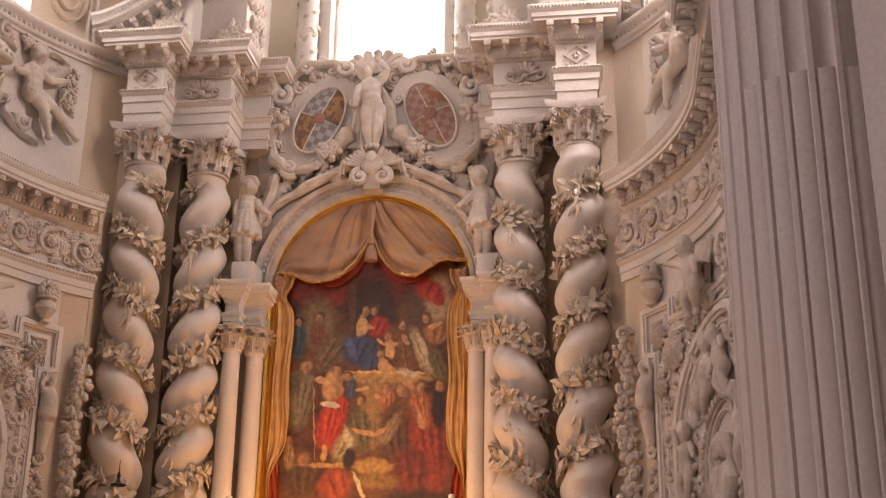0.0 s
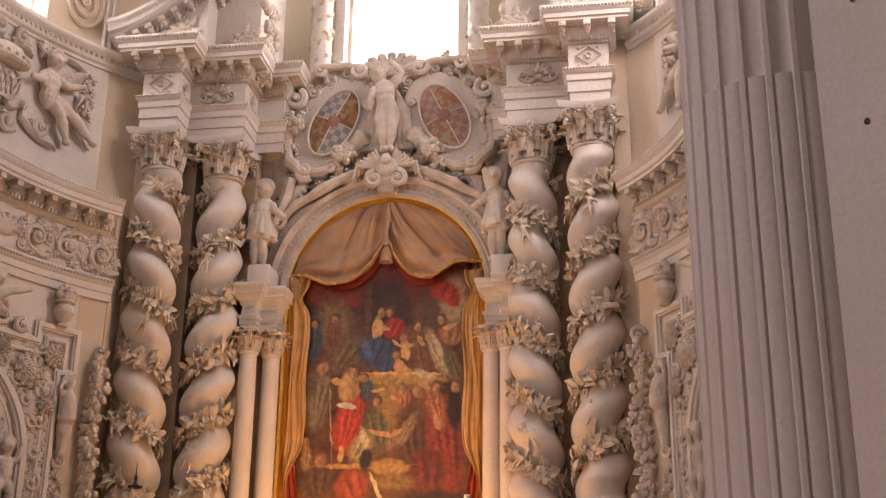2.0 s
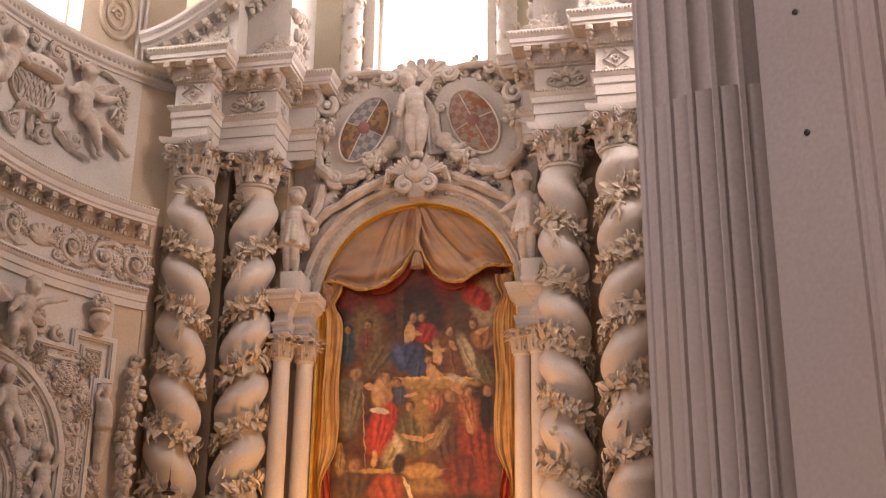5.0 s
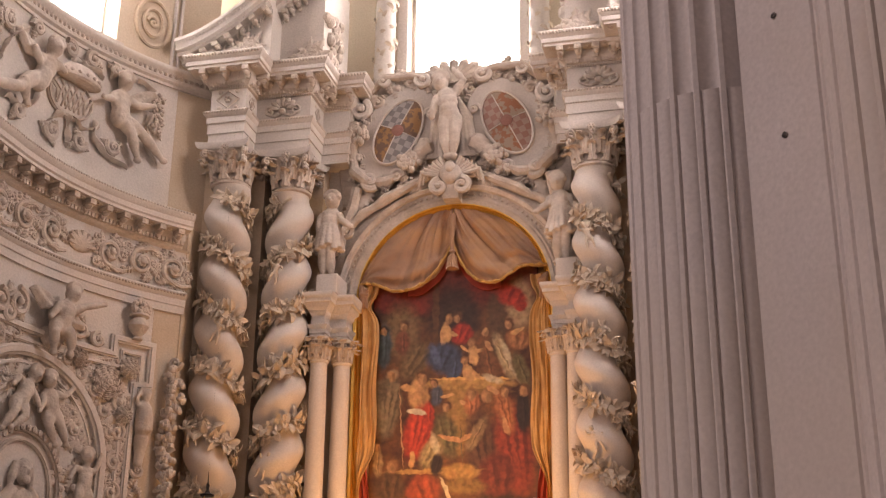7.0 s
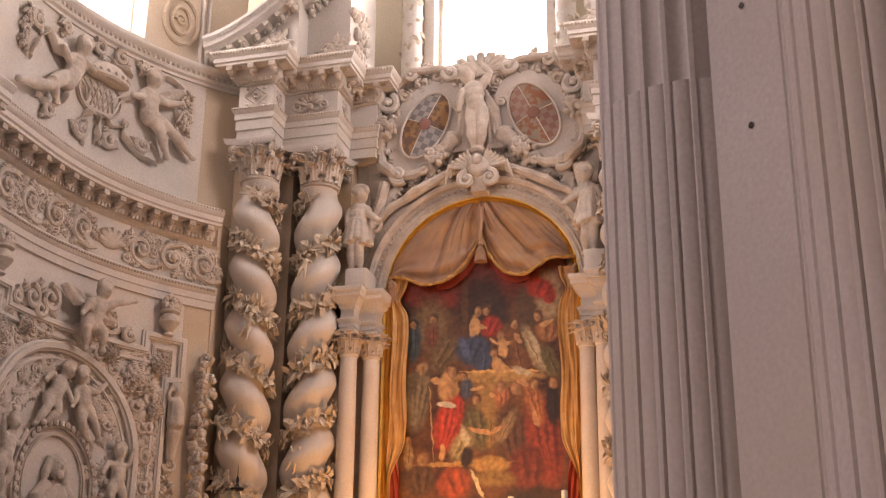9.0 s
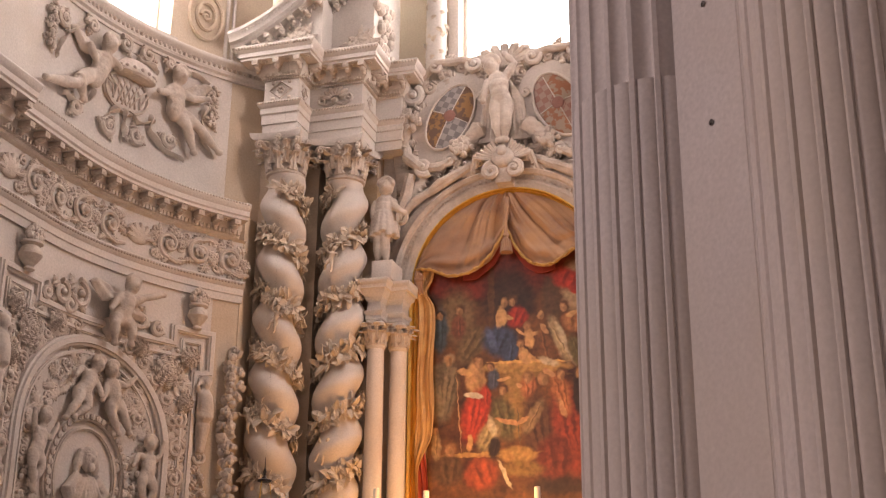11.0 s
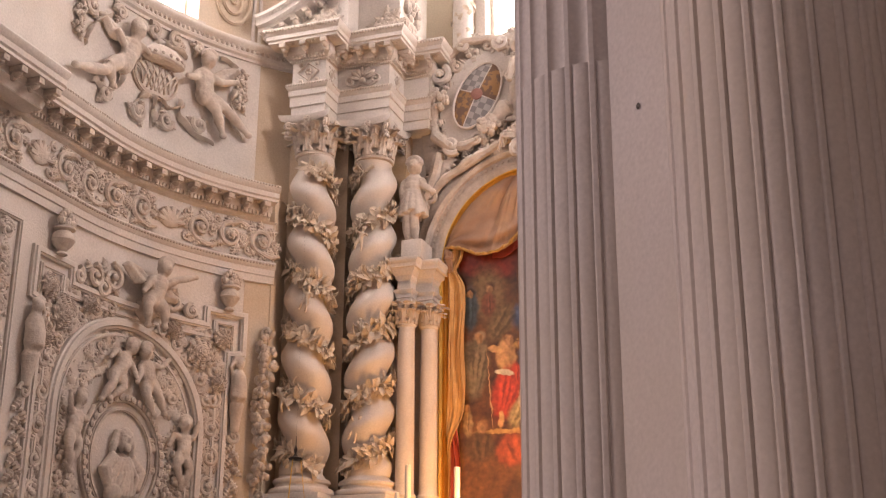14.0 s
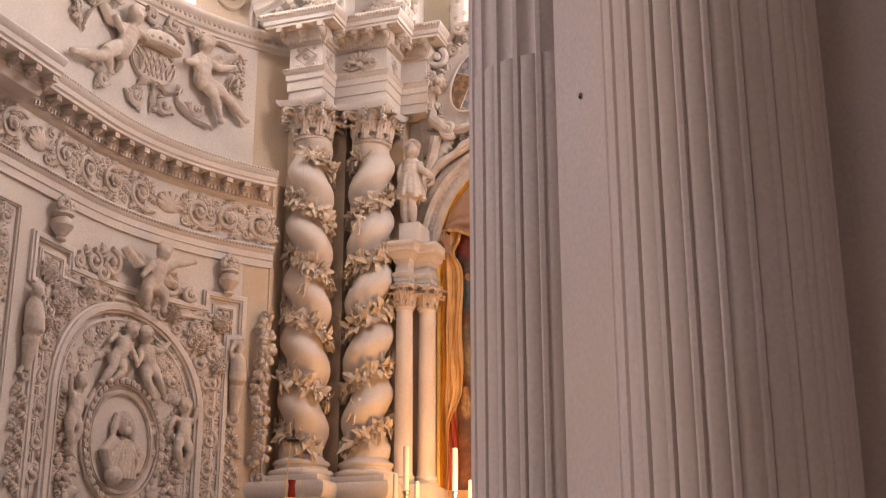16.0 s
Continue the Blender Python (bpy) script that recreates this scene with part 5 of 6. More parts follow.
ARMS = (heraldic("painted_arms_blue", 0, ((0.36, 0.34, 0.33), (0.21, 0.20, 0.20), (0.34, 0.20, 0.09), (0.17, 0.11, 0.08))),
        heraldic("painted_arms_red", 0, ((0.33, 0.24, 0.20), (0.28, 0.15, 0.12), (0.30, 0.13, 0.07), (0.33, 0.26, 0.20))))
BOSS = material("faded_red_paint", (0.34, 0.17, 0.14), 0.7, 0.15, 4, 40, 0.2)
for s in (-1, 1):
    tilt = Matrix.Translation((s * 1.34, -0.30, 14.80)) @ Matrix.Rotation(radians(-s * 26), 4, "Y")

    def dome(bm, rx, rz, bulge, y0, thick=0.10):
        n, k = 40, 8
        vs = grid_mesh(bm, k, n, lambda i, j: (rx * (i + 0.02) / (k - 0.98) * math.cos(2 * math.pi * j / n), y0 - bulge * (1 - (i / (k - 1)) ** 2), rz * (i + 0.02) / (k - 0.98) * math.sin(2 * math.pi * j / n)), close_v=True)
        bm.faces.new(vs[0])
        back = [bm.verts.new((v.co.x, y0 + thick, v.co.z)) for v in vs[-1]]
        for j in range(n):
            bm.faces.new((vs[-1][j], vs[-1][(j + 1) % n], back[(j + 1) % n], back[j]))
    bm = bmesh.new()
    dome(bm, 0.92, 1.30, 0.10, 0.0, 0.3)
    o = part("strapwork_plate", bm, STUCCO, cart)
    o.matrix_local = tilt
    bm = bmesh.new()
    dome(bm, 0.51, 0.88, 0.08, -0.08)
    o = part("shield", bm, ARMS[0 if s < 0 else 1], cart, "oval shield painted with faded blue and gold quarters" if s < 0 else "oval shield painted with faded red and white quarters")
    o.matrix_local = tilt
    bm = bmesh.new()
    tube(bm, [(0.54 * math.cos(2 * math.pi * k / 36), -0.10, 0.91 * math.sin(2 * math.pi * k / 36)) for k in range(37)], 0.035, 7)
    o = part("shield_rim", bm, STUCCO, cart)
    o.matrix_local = tilt
    bm = bmesh.new()
    for a in (0.0, math.pi / 2):
        ca, sa = math.cos(a), math.sin(a)
        L = 0.50 if a == 0 else 0.86
        tube(bm, [(L * q * ca, -0.165 + 0.085 * q * q, L * q * sa) for q in (-0.98, -0.7, -0.35, 0, 0.35, 0.7, 0.98)], 0.014, 6)
    o = part("shield_division", bm, STUCCO, cart, "pale bars quartering the shield")
    o.matrix_local = tilt
    bm = bmesh.new()
    lathe(bm, [(0.0, 0.0), (0.15, 0.0), (0.15, 0.02), (0.10, 0.035), (0.0, 0.04)], 22)
    bmesh.ops.transform(bm, matrix=Matrix.Translation((0, -0.155, 0)) @ Matrix.Rotation(radians(90), 4, "X"), verts=bm.verts)
    o = part("shield_boss", bm, BOSS, cart, "small painted boss in the shield's middle")
    o.matrix_local = tilt
    # scrolls rolling off the plate
    for cx, cz, r, st, fl, th in ((2.32, 15.48, 0.25, 2.0, 1, 0.10), (0.72, 16.15, 0.20, 0.5, -1, 0.08), (2.00, 13.55, 0.22, 4.0, 1, 0.09), (1.35, 13.62, 0.18, 3.2, -1, 0.07), (0.55, 15.2, 0.15, 0.0, 1, 0.06), (1.75, 16.2, 0.17, 1.0, 1, 0.07)):
        bm = bmesh.new()
        scroll(bm, (s * cx, -0.38, cz), r, math.pi - st if s < 0 else st, fl * s, th, 1.35, 0.08)
        part("scroll", bm, STUCCO, cart)
    # cornucopias, fruit and curling ribbons
    for pts, rad in (([(0.62, 14.30), (0.75, 14.18), (0.95, 14.02), (1.2, 13.85)], (0.27, 0.22, 0.20, 0.16)), ([(2.5, 15.6), (2.62, 15.1), (2.45, 14.6), (2.52, 14.1)], (0.06, 0.14, 0.13, 0.08)), ([(1.15, 13.7), (1.6, 13.5), (2.1, 13.55), (2.42, 13.85), (2.5, 14.3)], (0.05, 0.13, 0.16, 0.14, 0.08)), ([(0.25, 13.55), (0.9, 13.45), (1.6, 13.1), (2.3, 12.6)], (0.09, 0.10, 0.09, 0.05)), ([(0.5, 16.1), (1.1, 16.35), (1.7, 16.3), (2.15, 15.95)], (0.06, 0.10, 0.10, 0.08))):
        bm = bmesh.new()
        fine = []
        for k in range(13):
            q = k / 12 * (len(pts) - 1)
            i = min(int(q), len(pts) - 2)
            f = q - i
            fine.append((s * (pts[i][0] * (1 - f) + pts[i + 1][0] * f), -0.36 - 0.05 * math.sin(k), pts[i][1] * (1 - f) + pts[i + 1][1] * f))
        tube(bm, fine, [(rad[min(int(k / 12 * (len(rad) - 1)), len(rad) - 2)] * (1 - (k / 12 * (len(rad) - 1)) % 1) + rad[min(int(k / 12 * (len(rad) - 1)) + 1, len(rad) - 1)] * ((k / 12 * (len(rad) - 1)) % 1)) * (1 + 0.12 * math.sin(k * 2.4)) for k in range(13)], 9)
        part("curling_ribbon", bm, CARVED, cart)
    for cx, cz, rx, rz, cnt in ((1.06, 13.92, 0.28, 0.24, 30), (2.34, 14.82, 0.26, 0.28, 34)):
        bm = bmesh.new()
        fruit(bm, (s * cx, -0.46, cz), rx, rz, cnt, 0.075, int(cx * 10))
        pieces("grape_bunch", "grape", bm, CARVED, cart)
    for cx, cz, dx, dz, L, w in ((2.0, 13.35, 0.5, -0.9, 0.7, 0.3), (2.5, 13.0, 0.3, -1, 0.6, 0.25), (0.6, 13.3, 1, -0.1, 0.6, 0.22), (2.3, 16.05, 0.7, 0.4, 0.45, 0.2), (1.25, 16.35, 0.5, 0.6, 0.35, 0.2)):
        bm = bmesh.new()
        spray(bm, (s * cx, -0.25, cz), (s * dx, 0, dz), L, w, int(cz * 3), 0.12)
        part("acanthus_spray", bm, CARVED, cart)
# backing plate, ribbons and fruit filling the field
bm = bmesh.new()
out = [(-2.75, 13.0), (-2.9, 14.2), (-2.75, 15.6), (-2.2, 16.3), (-1.2, 16.55), (0, 16.4), (1.2, 16.55), (2.2, 16.3), (2.75, 15.6), (2.9, 14.2), (2.75, 13.0), (1.5, 13.3), (0, 13.5), (-1.5, 13.3)]
lo = [bm.verts.new((x, -0.14, z)) for x, z in out]
hi = [bm.verts.new((x * 1.02, 0.02, 14.8 + (z - 14.8) * 1.02)) for x, z in out]
bm.faces.new(lo)
bm.faces.new(hi)
for k in range(len(out)):
    bm.faces.new((lo[k], lo[(k + 1) % len(out)], hi[(k + 1) % len(out)], hi[k]))
part("backing_plate", bm, CARVED, cart, smooth=False)
rnd = random.Random(17)
for s in (-1, 1):
    for k in range(16):
        a = 2 * math.pi * k / 16
        ex, ez = 0.98 * math.cos(a), 1.42 * math.sin(a)
        t = radians(26)
        cx, cz = s * (1.34 + ex * math.cos(t) - ez * math.sin(t)), 14.80 + ex * math.sin(t) + ez * math.cos(t)
        if abs(cx) > 2.85 or abs(cx) < 0.35 or cz < 13.2 or cz > 16.5:
            continue
        bm = bmesh.new()
        for q in range(3):
            b = a * s + q * 1.2 + rnd.uniform(-.5, .5)
            spray(bm, (cx, -0.20, cz), (math.cos(b), 0, math.sin(b)), rnd.uniform(0.3, 0.5), rnd.uniform(0.16, 0.26), k + q, 0.16)
        if k % 2:
            scroll(bm, (cx, -0.30, cz), 0.15, a, s, 0.06, 1.2)
        else:
            fruit(bm, (cx, -0.26, cz), 0.15, 0.13, 9, 0.06, k)
        pieces("strapwork_curl", "acanthus_leaf", bm, CARVED, cart)
# keystone: shell mask between two volutes
bm = bmesh.new()
for s in (-1, 1):
    scroll(bm, (s * 0.27, -0.62, 13.02), 0.20, math.pi / 2, -s, 0.09, 1.4, 0.05)
    for k in range(6):
        tube(bm, [(s * 0.05, -0.55, 13.3), (s * (0.25 + 0.09 * k), -0.62, 13.75 - 0.07 * k), (s * (0.30 + 0.10 * k), -0.52, 13.55 - 0.10 * k)], [0.05, 0.075, 0.04], 7)
blob(bm, (0, -0.58, 13.35), (0.30, 0.16, 0.26), 14)
blob(bm, (0, -0.70, 13.48), (0.13, 0.12, 0.15), 12)
box(bm, -0.2, 0.2, -0.58, -0.1, 12.72, 13.2, 0.05)
bmesh.ops.translate(bm, vec=(0.02, 0, 0.13), verts=bm.verts)
pieces("keystone", "keystone_scroll", bm, CARVED, cart, "shell keystone with two volutes")
bm = bmesh.new()
for k in range(9):
    a = math.pi * k / 8
    tube(bm, [(0, -0.2, 16.1), (0.7 * math.cos(a), -0.25, 16.2 + 0.42 * math.sin(a)), (0.85 * math.cos(a), -0.2, 16.2 + 0.5 * math.sin(a))], [0.06, 0.12, 0.05], 7)
pieces("crest_shell", "shell_rib", bm, CARVED, cart)

bm = bmesh.new()
posed(bm, 1.72, (-0.22, 15.86), (-0.08, 15.48), (0.0, 14.92), (((0.34, 15.86), (0.12, 16.12)), ((-0.36, 15.30), (-0.42, 14.92))), (((-0.10, 14.45), (-0.06, 13.98)), ((0.16, 14.45), (0.10, 13.98))), y=-0.62)
melt(solid("stucco_statue", bm, CARVED, "white stucco statue standing upright between the painted shields", "statue"), 0.022)
for s in (-1, 1):
    bm = bmesh.new()
    for k in range(7):
        x = 0.20 + 0.055 * k
        tube(bm, [(s * 0.16, -0.45, 15.55), (s * (x * 0.9 + 0.03 * math.sin(k)), -0.42 - 0.05 * (k % 2), 15.0), (s * x, -0.40 - 0.06 * (k % 2), 14.45), (s * (x * 1.1 + 0.02), -0.40, 13.98)], [0.03, 0.05, 0.055, 0.06], 7)
    melt(part("hanging_drapery", bm, CARVED, cart), 0.025)
for s in (-1, 1):
    bm = bmesh.new()
    dx = 0.0 if s < 0 else 0.22
    X = lambda x, z: (s * (x - dx), z)
    posed(bm, 1.58, X(2.79, 12.92), X(2.84, 12.55), X(2.86, 12.08), ((X(2.56, 12.42), X(2.30, 12.22)), (X(3.10, 12.36), X(3.04, 12.00))), ((X(2.95, 11.58), X(2.95, 11.09)), (X(2.78, 11.58), X(2.75, 11.09))), y=-0.75)
    for k in range(14):
        a = 2 * math.pi * k / 14
        tube(bm, [(s * (2.85 - dx) + 0.20 * math.cos(a), -0.75 + 0.18 * math.sin(a), 12.28), (s * (2.86 - dx) + 0.33 * math.cos(a), -0.75 + 0.27 * math.sin(a), 11.64 + 0.06 * (k % 3))], [0.06, 0.085], 7)
    melt(solid("stucco_statue", bm, CARVED, "robed white stucco statue standing on the arch impost", "statue", group="impost statues"), 0.022)
    g = thing("leaning_scroll", "curling white stucco scroll rising beside the arch", "scroll", "arch scrolls")
    for pts, th in (([(2.55, 12.35), (2.2, 12.75), (1.75, 12.95), (1.2, 13.25), (0.75, 13.5)], 0.10), ([(2.75, 12.1), (2.45, 12.9), (2.35, 13.4)], 0.14)):
        bm = bmesh.new()
        tube(bm, [(s * x, -0.33, z) for x, z in pts], th, 8)
        scroll(bm, (s * (pts[0][0] + 0.02), -0.36, pts[0][1] - 0.08), 0.17, math.pi / 2, s, 0.07, 1.2)
        part("scroll_arm", bm, CARVED, g)

# ---- relief panels of the apse walls (built flat along the wall, then bent to it) ----
RW = 7.5


def wrap(bm, right, R=RW):
    for v in bm.verts:
        v.co = bend(math.degrees(v.co.x / R), -v.co.y, v.co.z, right, R)
    return bm


def strip(bm, pts, w, d):
    """A raised moulding of width w and height d along points in the x-z plane (a half-round with fillets)."""
    prof = [(-w / 2, 0.02), (-w / 2, -d * 0.6), (-w * 0.3, -d * 0.7), (-w * 0.25, -d), (w * 0.25, -d), (w * 0.3, -d * 0.7), (w / 2, -d * 0.6), (w / 2, 0.02)]
    n = len(pts)
    P = [Vector((p[0], p[1])) for p in pts]
    out = []
    for i in range(n):
        d0 = (P[i] - P[i - 1]).normalized() if i else (P[1] - P[0]).normalized()
        d1 = (P[i + 1] - P[i]).normalized() if i < n - 1 else d0
        n0, n1 = Vector((-d0.y, d0.x)), Vector((-d1.y, d1.x))
        m = n0 + n1
        out.append(m / max(0.4, m.length_squared / 2))
    vs = grid_mesh(bm, n, len(prof), lambda i, j: (P[i].x + out[i].x * prof[j][0], prof[j][1], P[i].y + out[i].y * prof[j][0]))
    bm.faces.new(vs[0])
    bm.faces.new(vs[-1])


def refine(pts, step=0.25):
    res = []
    for (x0, z0), (x1, z1) in zip(pts, pts[1:]):
        k = max(1, int(math.hypot(x1 - x0, z1 - z0) / step))
        res += [(x0 + (x1 - x0) * i / k, z0 + (z1 - z0) * i / k) for i in range(k)]
    return res + [pts[-1]]


S0, S1 = 7.07, 12.93          # panel edges along the wall
SM = (S0 + S1) / 2 + 0.05
for right in (False, True):
    P = thing("relief_panel", "carved white stucco wall panel with arched niche and oval portrait medallion", "wall relief", "apse relief panels")
    # outer frame with stepped shoulders
    for off, w, d in ((0.0, 0.16, 0.12), (0.24, 0.10, 0.08)):
        fr = [(S0 + 0.36 + off, 0.6), (S0 + 0.36 + off, 8.02 - off), (S0 + off, 8.08 - off), (S0 + off, 8.95 - off), (S0 + 0.93 - off, 8.95 - off), (S0 + 0.93 - off, 8.60 - off), (S1 - 1.15 + off, 8.60 - off), (S1 - 1.15 + off, 8.95 - off), (S1 - off, 8.95 - off), (S1 - off, 8.08 - off), (S1 - 0.30 - off, 8.02 - off), (S1 - 0.30 - off, 0.6)]
        bm = bmesh.new()
        strip(bm, refine(fr), w, d)
        part("panel_frame", wrap(bm, right), STUCCO, P)
    # arched niche moulding
    rn, zc = 2.02, 6.15
    for r, w, d in ((rn, 0.22, 0.16), (rn - 0.24, 0.08, 0.08)):
        bm = bmesh.new()
        strip(bm, refine([(SM - r, 0.8), (SM - r, zc)], 0.4) + [(SM - r * math.cos(math.pi * k / 36), zc + r * math.sin(math.pi * k / 36)) for k in range(1, 36)] + refine([(SM + r, zc), (SM + r, 0.8)], 0.4), w, d)
        part("niche_arch", wrap(bm, right), STUCCO, P)
    # oval medallion
    om = (SM - 0.10, 5.45)
    for rx, rz, w, d in ((1.02, 1.22, 0.16, 0.12), (0.80, 1.0, 0.10, 0.08)):
        bm = bmesh.new()
        strip(bm, [(om[0] + rx * math.cos(2 * math.pi * k / 44), om[1] + rz * math.sin(2 * math.pi * k / 44)) for k in range(45)], w, d)
        part("medallion_ring", wrap(bm, right), CARVED, P)
    bm = bmesh.new()
    for k in range(40):
        a = 2 * math.pi * k / 40
        blob(bm, (om[0] + 1.02 * math.cos(a), -0.13, om[1] + 1.22 * math.sin(a)), (0.07, 0.05, 0.07), 6)
    tagged(part("leaf_band", wrap(bm, right), CARVED, P), kind="stuff")
    # bust in the medallion, a plain stucco figure
    bm = bmesh.new()
    blob(bm, (om[0], -0.14, om[1] + 0.38), (0.19, 0.16, 0.25), 14)
    for s in (-1, 1):
        tube(bm, [(om[0] + s * 0.15, -0.10, om[1] + 0.55), (om[0] + s * 0.24, -0.10, om[1] + 0.25), (om[0] + s * 0.26, -0.10, om[1] + 0.02)], [0.08, 0.09, 0.05], 8)
        tube(bm, [(om[0] + s * 0.2, -0.12, om[1] + 0.02), (om[0] + s * 0.46, -0.14, om[1] - 0.25), (om[0] + s * 0.34, -0.2, om[1] - 0.62)], [0.13, 0.15, 0.10], 9)
    blob(bm, (om[0], -0.07, om[1] - 0.36), (0.40, 0.17, 0.48), 14)
    blob(bm, (om[0] + 0.28, -0.22, om[1] - 0.72), (0.2, 0.16, 0.2), 12)
    for k in range(9):
        a = -0.9 + 0.22 * k
        tube(bm, [(om[0] + 0.12 * a, -0.22, om[1] + 0.02), (om[0] + 0.34 * a + 0.06 * math.sin(k), -0.26, om[1] - 0.35), (om[0] + 0.40 * a + 0.10, -0.24, om[1] - 0.75)], [0.025, 0.045, 0.04], 6)
    blob(bm, (om[0], -0.30, om[1] + 0.36), (0.035, 0.04, 0.06), 8)
    blob(bm, (om[0], -0.26, om[1] + 0.20), (0.09, 0.07, 0.09), 8)
    for s in (-1, 1):
        blob(bm, (om[0] + s * 0.07, -0.27, om[1] + 0.44), (0.045, 0.03, 0.02), 8)
    melt(part("portrait_bust", wrap(bm, right), CARVED, P, "plain stucco bust"), 0.02)
    # foliage borders: climbing scrolls between niche and frame
    rnd = random.Random(5)
    for s in (-1, 1):
        xb = SM + s * 2.32
        for k in range(11):
            z = 1.4 + 0.62 * k
            bm = bmesh.new()
            scroll(bm, (xb, -0.05, z), 0.20, math.pi / 2, s * (-1) ** k, 0.05, 1.3, 0.04)
            for q in range(5):
                a = rnd.uniform(0, 6.28)
                spray(bm, (xb + 0.1 * math.cos(a), -0.01, z + 0.1 * math.sin(a)), (math.cos(a), 0, math.sin(a)), 0.26, 0.13, q, 0.08)
            part("foliage_scroll", wrap(bm, right), CARVED, P)
        # spandrel: rosette heads, fruit and curling leaves
        for cx, cz, r in ((SM + s * 1.93, 7.95, 0.36), (SM + s * 2.45, 8.35, 0.24), (SM + s * 1.2, 8.32, 0.2), (SM + s * 2.42, 7.35, 0.2)):
            bm = bmesh.new()
            for ring, cnt in ((1.0, 11), (0.68, 9), (0.36, 6)):
                for k in range(cnt):
                    a = 2 * math.pi * (k + 0.5 * (ring == 0.68)) / cnt
                    spray(bm, (cx + r * (ring - 0.45) * math.cos(a), -0.10 - 0.14 * (1 - ring), cz + r * (ring - 0.45) * math.sin(a)), (math.cos(a), 0, math.sin(a)), r * 0.55, r * 0.42, 0, 0.09)
            blob(bm, (cx, -0.22, cz), (r * 0.2, 0.06, r * 0.2), 8)
            pieces("rosette_head", "petal", wrap(bm, right), CARVED, P)
        for k in range(12):
            a = 0.35 + k * 0.10
            cx, cz = SM + s * 2.32 * math.cos(a), zc + 2.32 * math.sin(a)
            if k % 2 == 0:
                bm = bmesh.new()
                scroll(bm, (cx, -0.05, cz), 0.15, a, s * (-1) ** k, 0.045, 1.2, 0.03)
                for q in range(4):
                    b = rnd.uniform(0, 6.28)
                    spray(bm, (cx, -0.01, cz), (math.cos(b), 0, math.sin(b)), 0.28, 0.12, q, 0.07)
                part("foliage_scroll", wrap(bm, right), CARVED, P)
        # herm-like side brackets outside the frame
        xh = S0 + 0.12 if s < 0 else S1 - 0.04
        bm = bmesh.new()
        blob(bm, (xh, -0.20, 7.82), (0.11, 0.12, 0.14), 12)
        for k in range(8):
            a = k * 0.785
            blob(bm, (xh + 0.10 * math.cos(a), -0.19, 7.90 + 0.06 * math.sin(a)), (0.05, 0.06, 0.045), 7)
        tube(bm, [(xh, -0.14, 7.75), (xh, -0.16, 7.55), (xh, -0.20, 7.32), (xh, -0.20, 7.10), (xh, -0.12, 6.95)], [0.06, 0.17, 0.19, 0.20, 0.10], 14)
        tube(bm, [(xh, -0.12, 6.98), (xh, -0.15, 6.90), (xh, -0.13, 6.6), (xh, -0.10, 6.32)], [0.14, 0.17, 0.12, 0.09], 10)
        tube(bm, [(xh - s * 0.14, -0.16, 7.56), (xh - s * 0.22, -0.2, 7.72), (xh - s * 0.10, -0.18, 7.98)], [0.055, 0.05, 0.04], 8)
        melt(part("side_herm", wrap(bm, right), CARVED, P, "plain stucco herm"), 0.03)
        bm = bmesh.new()
        scroll(bm, (xh, -0.10, 6.25), 0.16, 0, s, 0.05)
        for k in range(12):
            spray(bm, (xh, -0.01, 6.1 - 0.16 * k), (0.7 * (-1) ** k, 0, -0.8), 0.34, 0.15, k, 0.13)
        pieces("herm_drop", "acanthus_leaf", wrap(bm, right), CARVED, P)
        # children with garlands inside the niche
        bm = bmesh.new()
        if s > 0:
            posed(bm, 1.12, (11.32, 6.42), (11.36, 6.08), (11.42, 5.74), (((11.10, 6.02), (10.98, 6.32)), ((11.62, 6.20), (11.70, 6.48))), (((11.30, 5.46), (11.45, 5.15)), ((11.58, 5.44), (11.42, 5.08))))
        else:
            posed(bm, 1.12, (8.45, 6.35), (8.42, 6.02), (8.44, 5.70), (((8.70, 6.10), (8.85, 5.85)), ((8.20, 6.12), (8.15, 6.42))), (((8.60, 5.42), (8.46, 5.12)), ((8.28, 5.40), (8.40, 5.05))))
        melt(part("niche_figure", wrap(bm, right), CARVED, P, "plain stucco figure"), 0.026)
        bm = bmesh.new()
        if s > 0:
            posed(bm, 1.25, (10.01, 7.70), (10.16, 7.42), (10.30, 7.12), (((10.45, 7.55), (10.62, 7.38)), ((9.95, 7.30), (9.85, 7.10))), (((10.50, 6.86), (10.68, 6.56)), ((10.20, 6.82), (10.42, 6.62))))
        else:
            posed(bm, 1.25, (9.63, 7.68), (9.54, 7.38), (9.44, 7.06), (((9.20, 7.42), (9.02, 7.62)), ((9.72, 7.22), (9.82, 7.02))), (((9.22, 6.82), (9.02, 6.54)), ((9.52, 6.76), (9.30, 6.50))))
        melt(part("niche_figure", wrap(bm, right), CARVED, P, "plain stucco figure"), 0.026)
        for k in range(9):
            z = 5.55 - 0.34 * k
            bm = bmesh.new()
            fruit(bm, (SM + s * (1.42 + 0.05 * math.sin(k)), -0.06, z), 0.2, 0.17, 9, 0.065, k, 0.08)
            for q in range(3):
                b = rnd.uniform(0, 6.28)
                spray(bm, (SM + s * 1.42, -0.02, z), (math.cos(b), 0, math.sin(b)), 0.3, 0.14, q, 0.1)
            pieces("fruit_drop", "fruit", wrap(bm, right), CARVED, P)
    # crowning winged head with scrolls over the panel
    bm = bmesh.new()
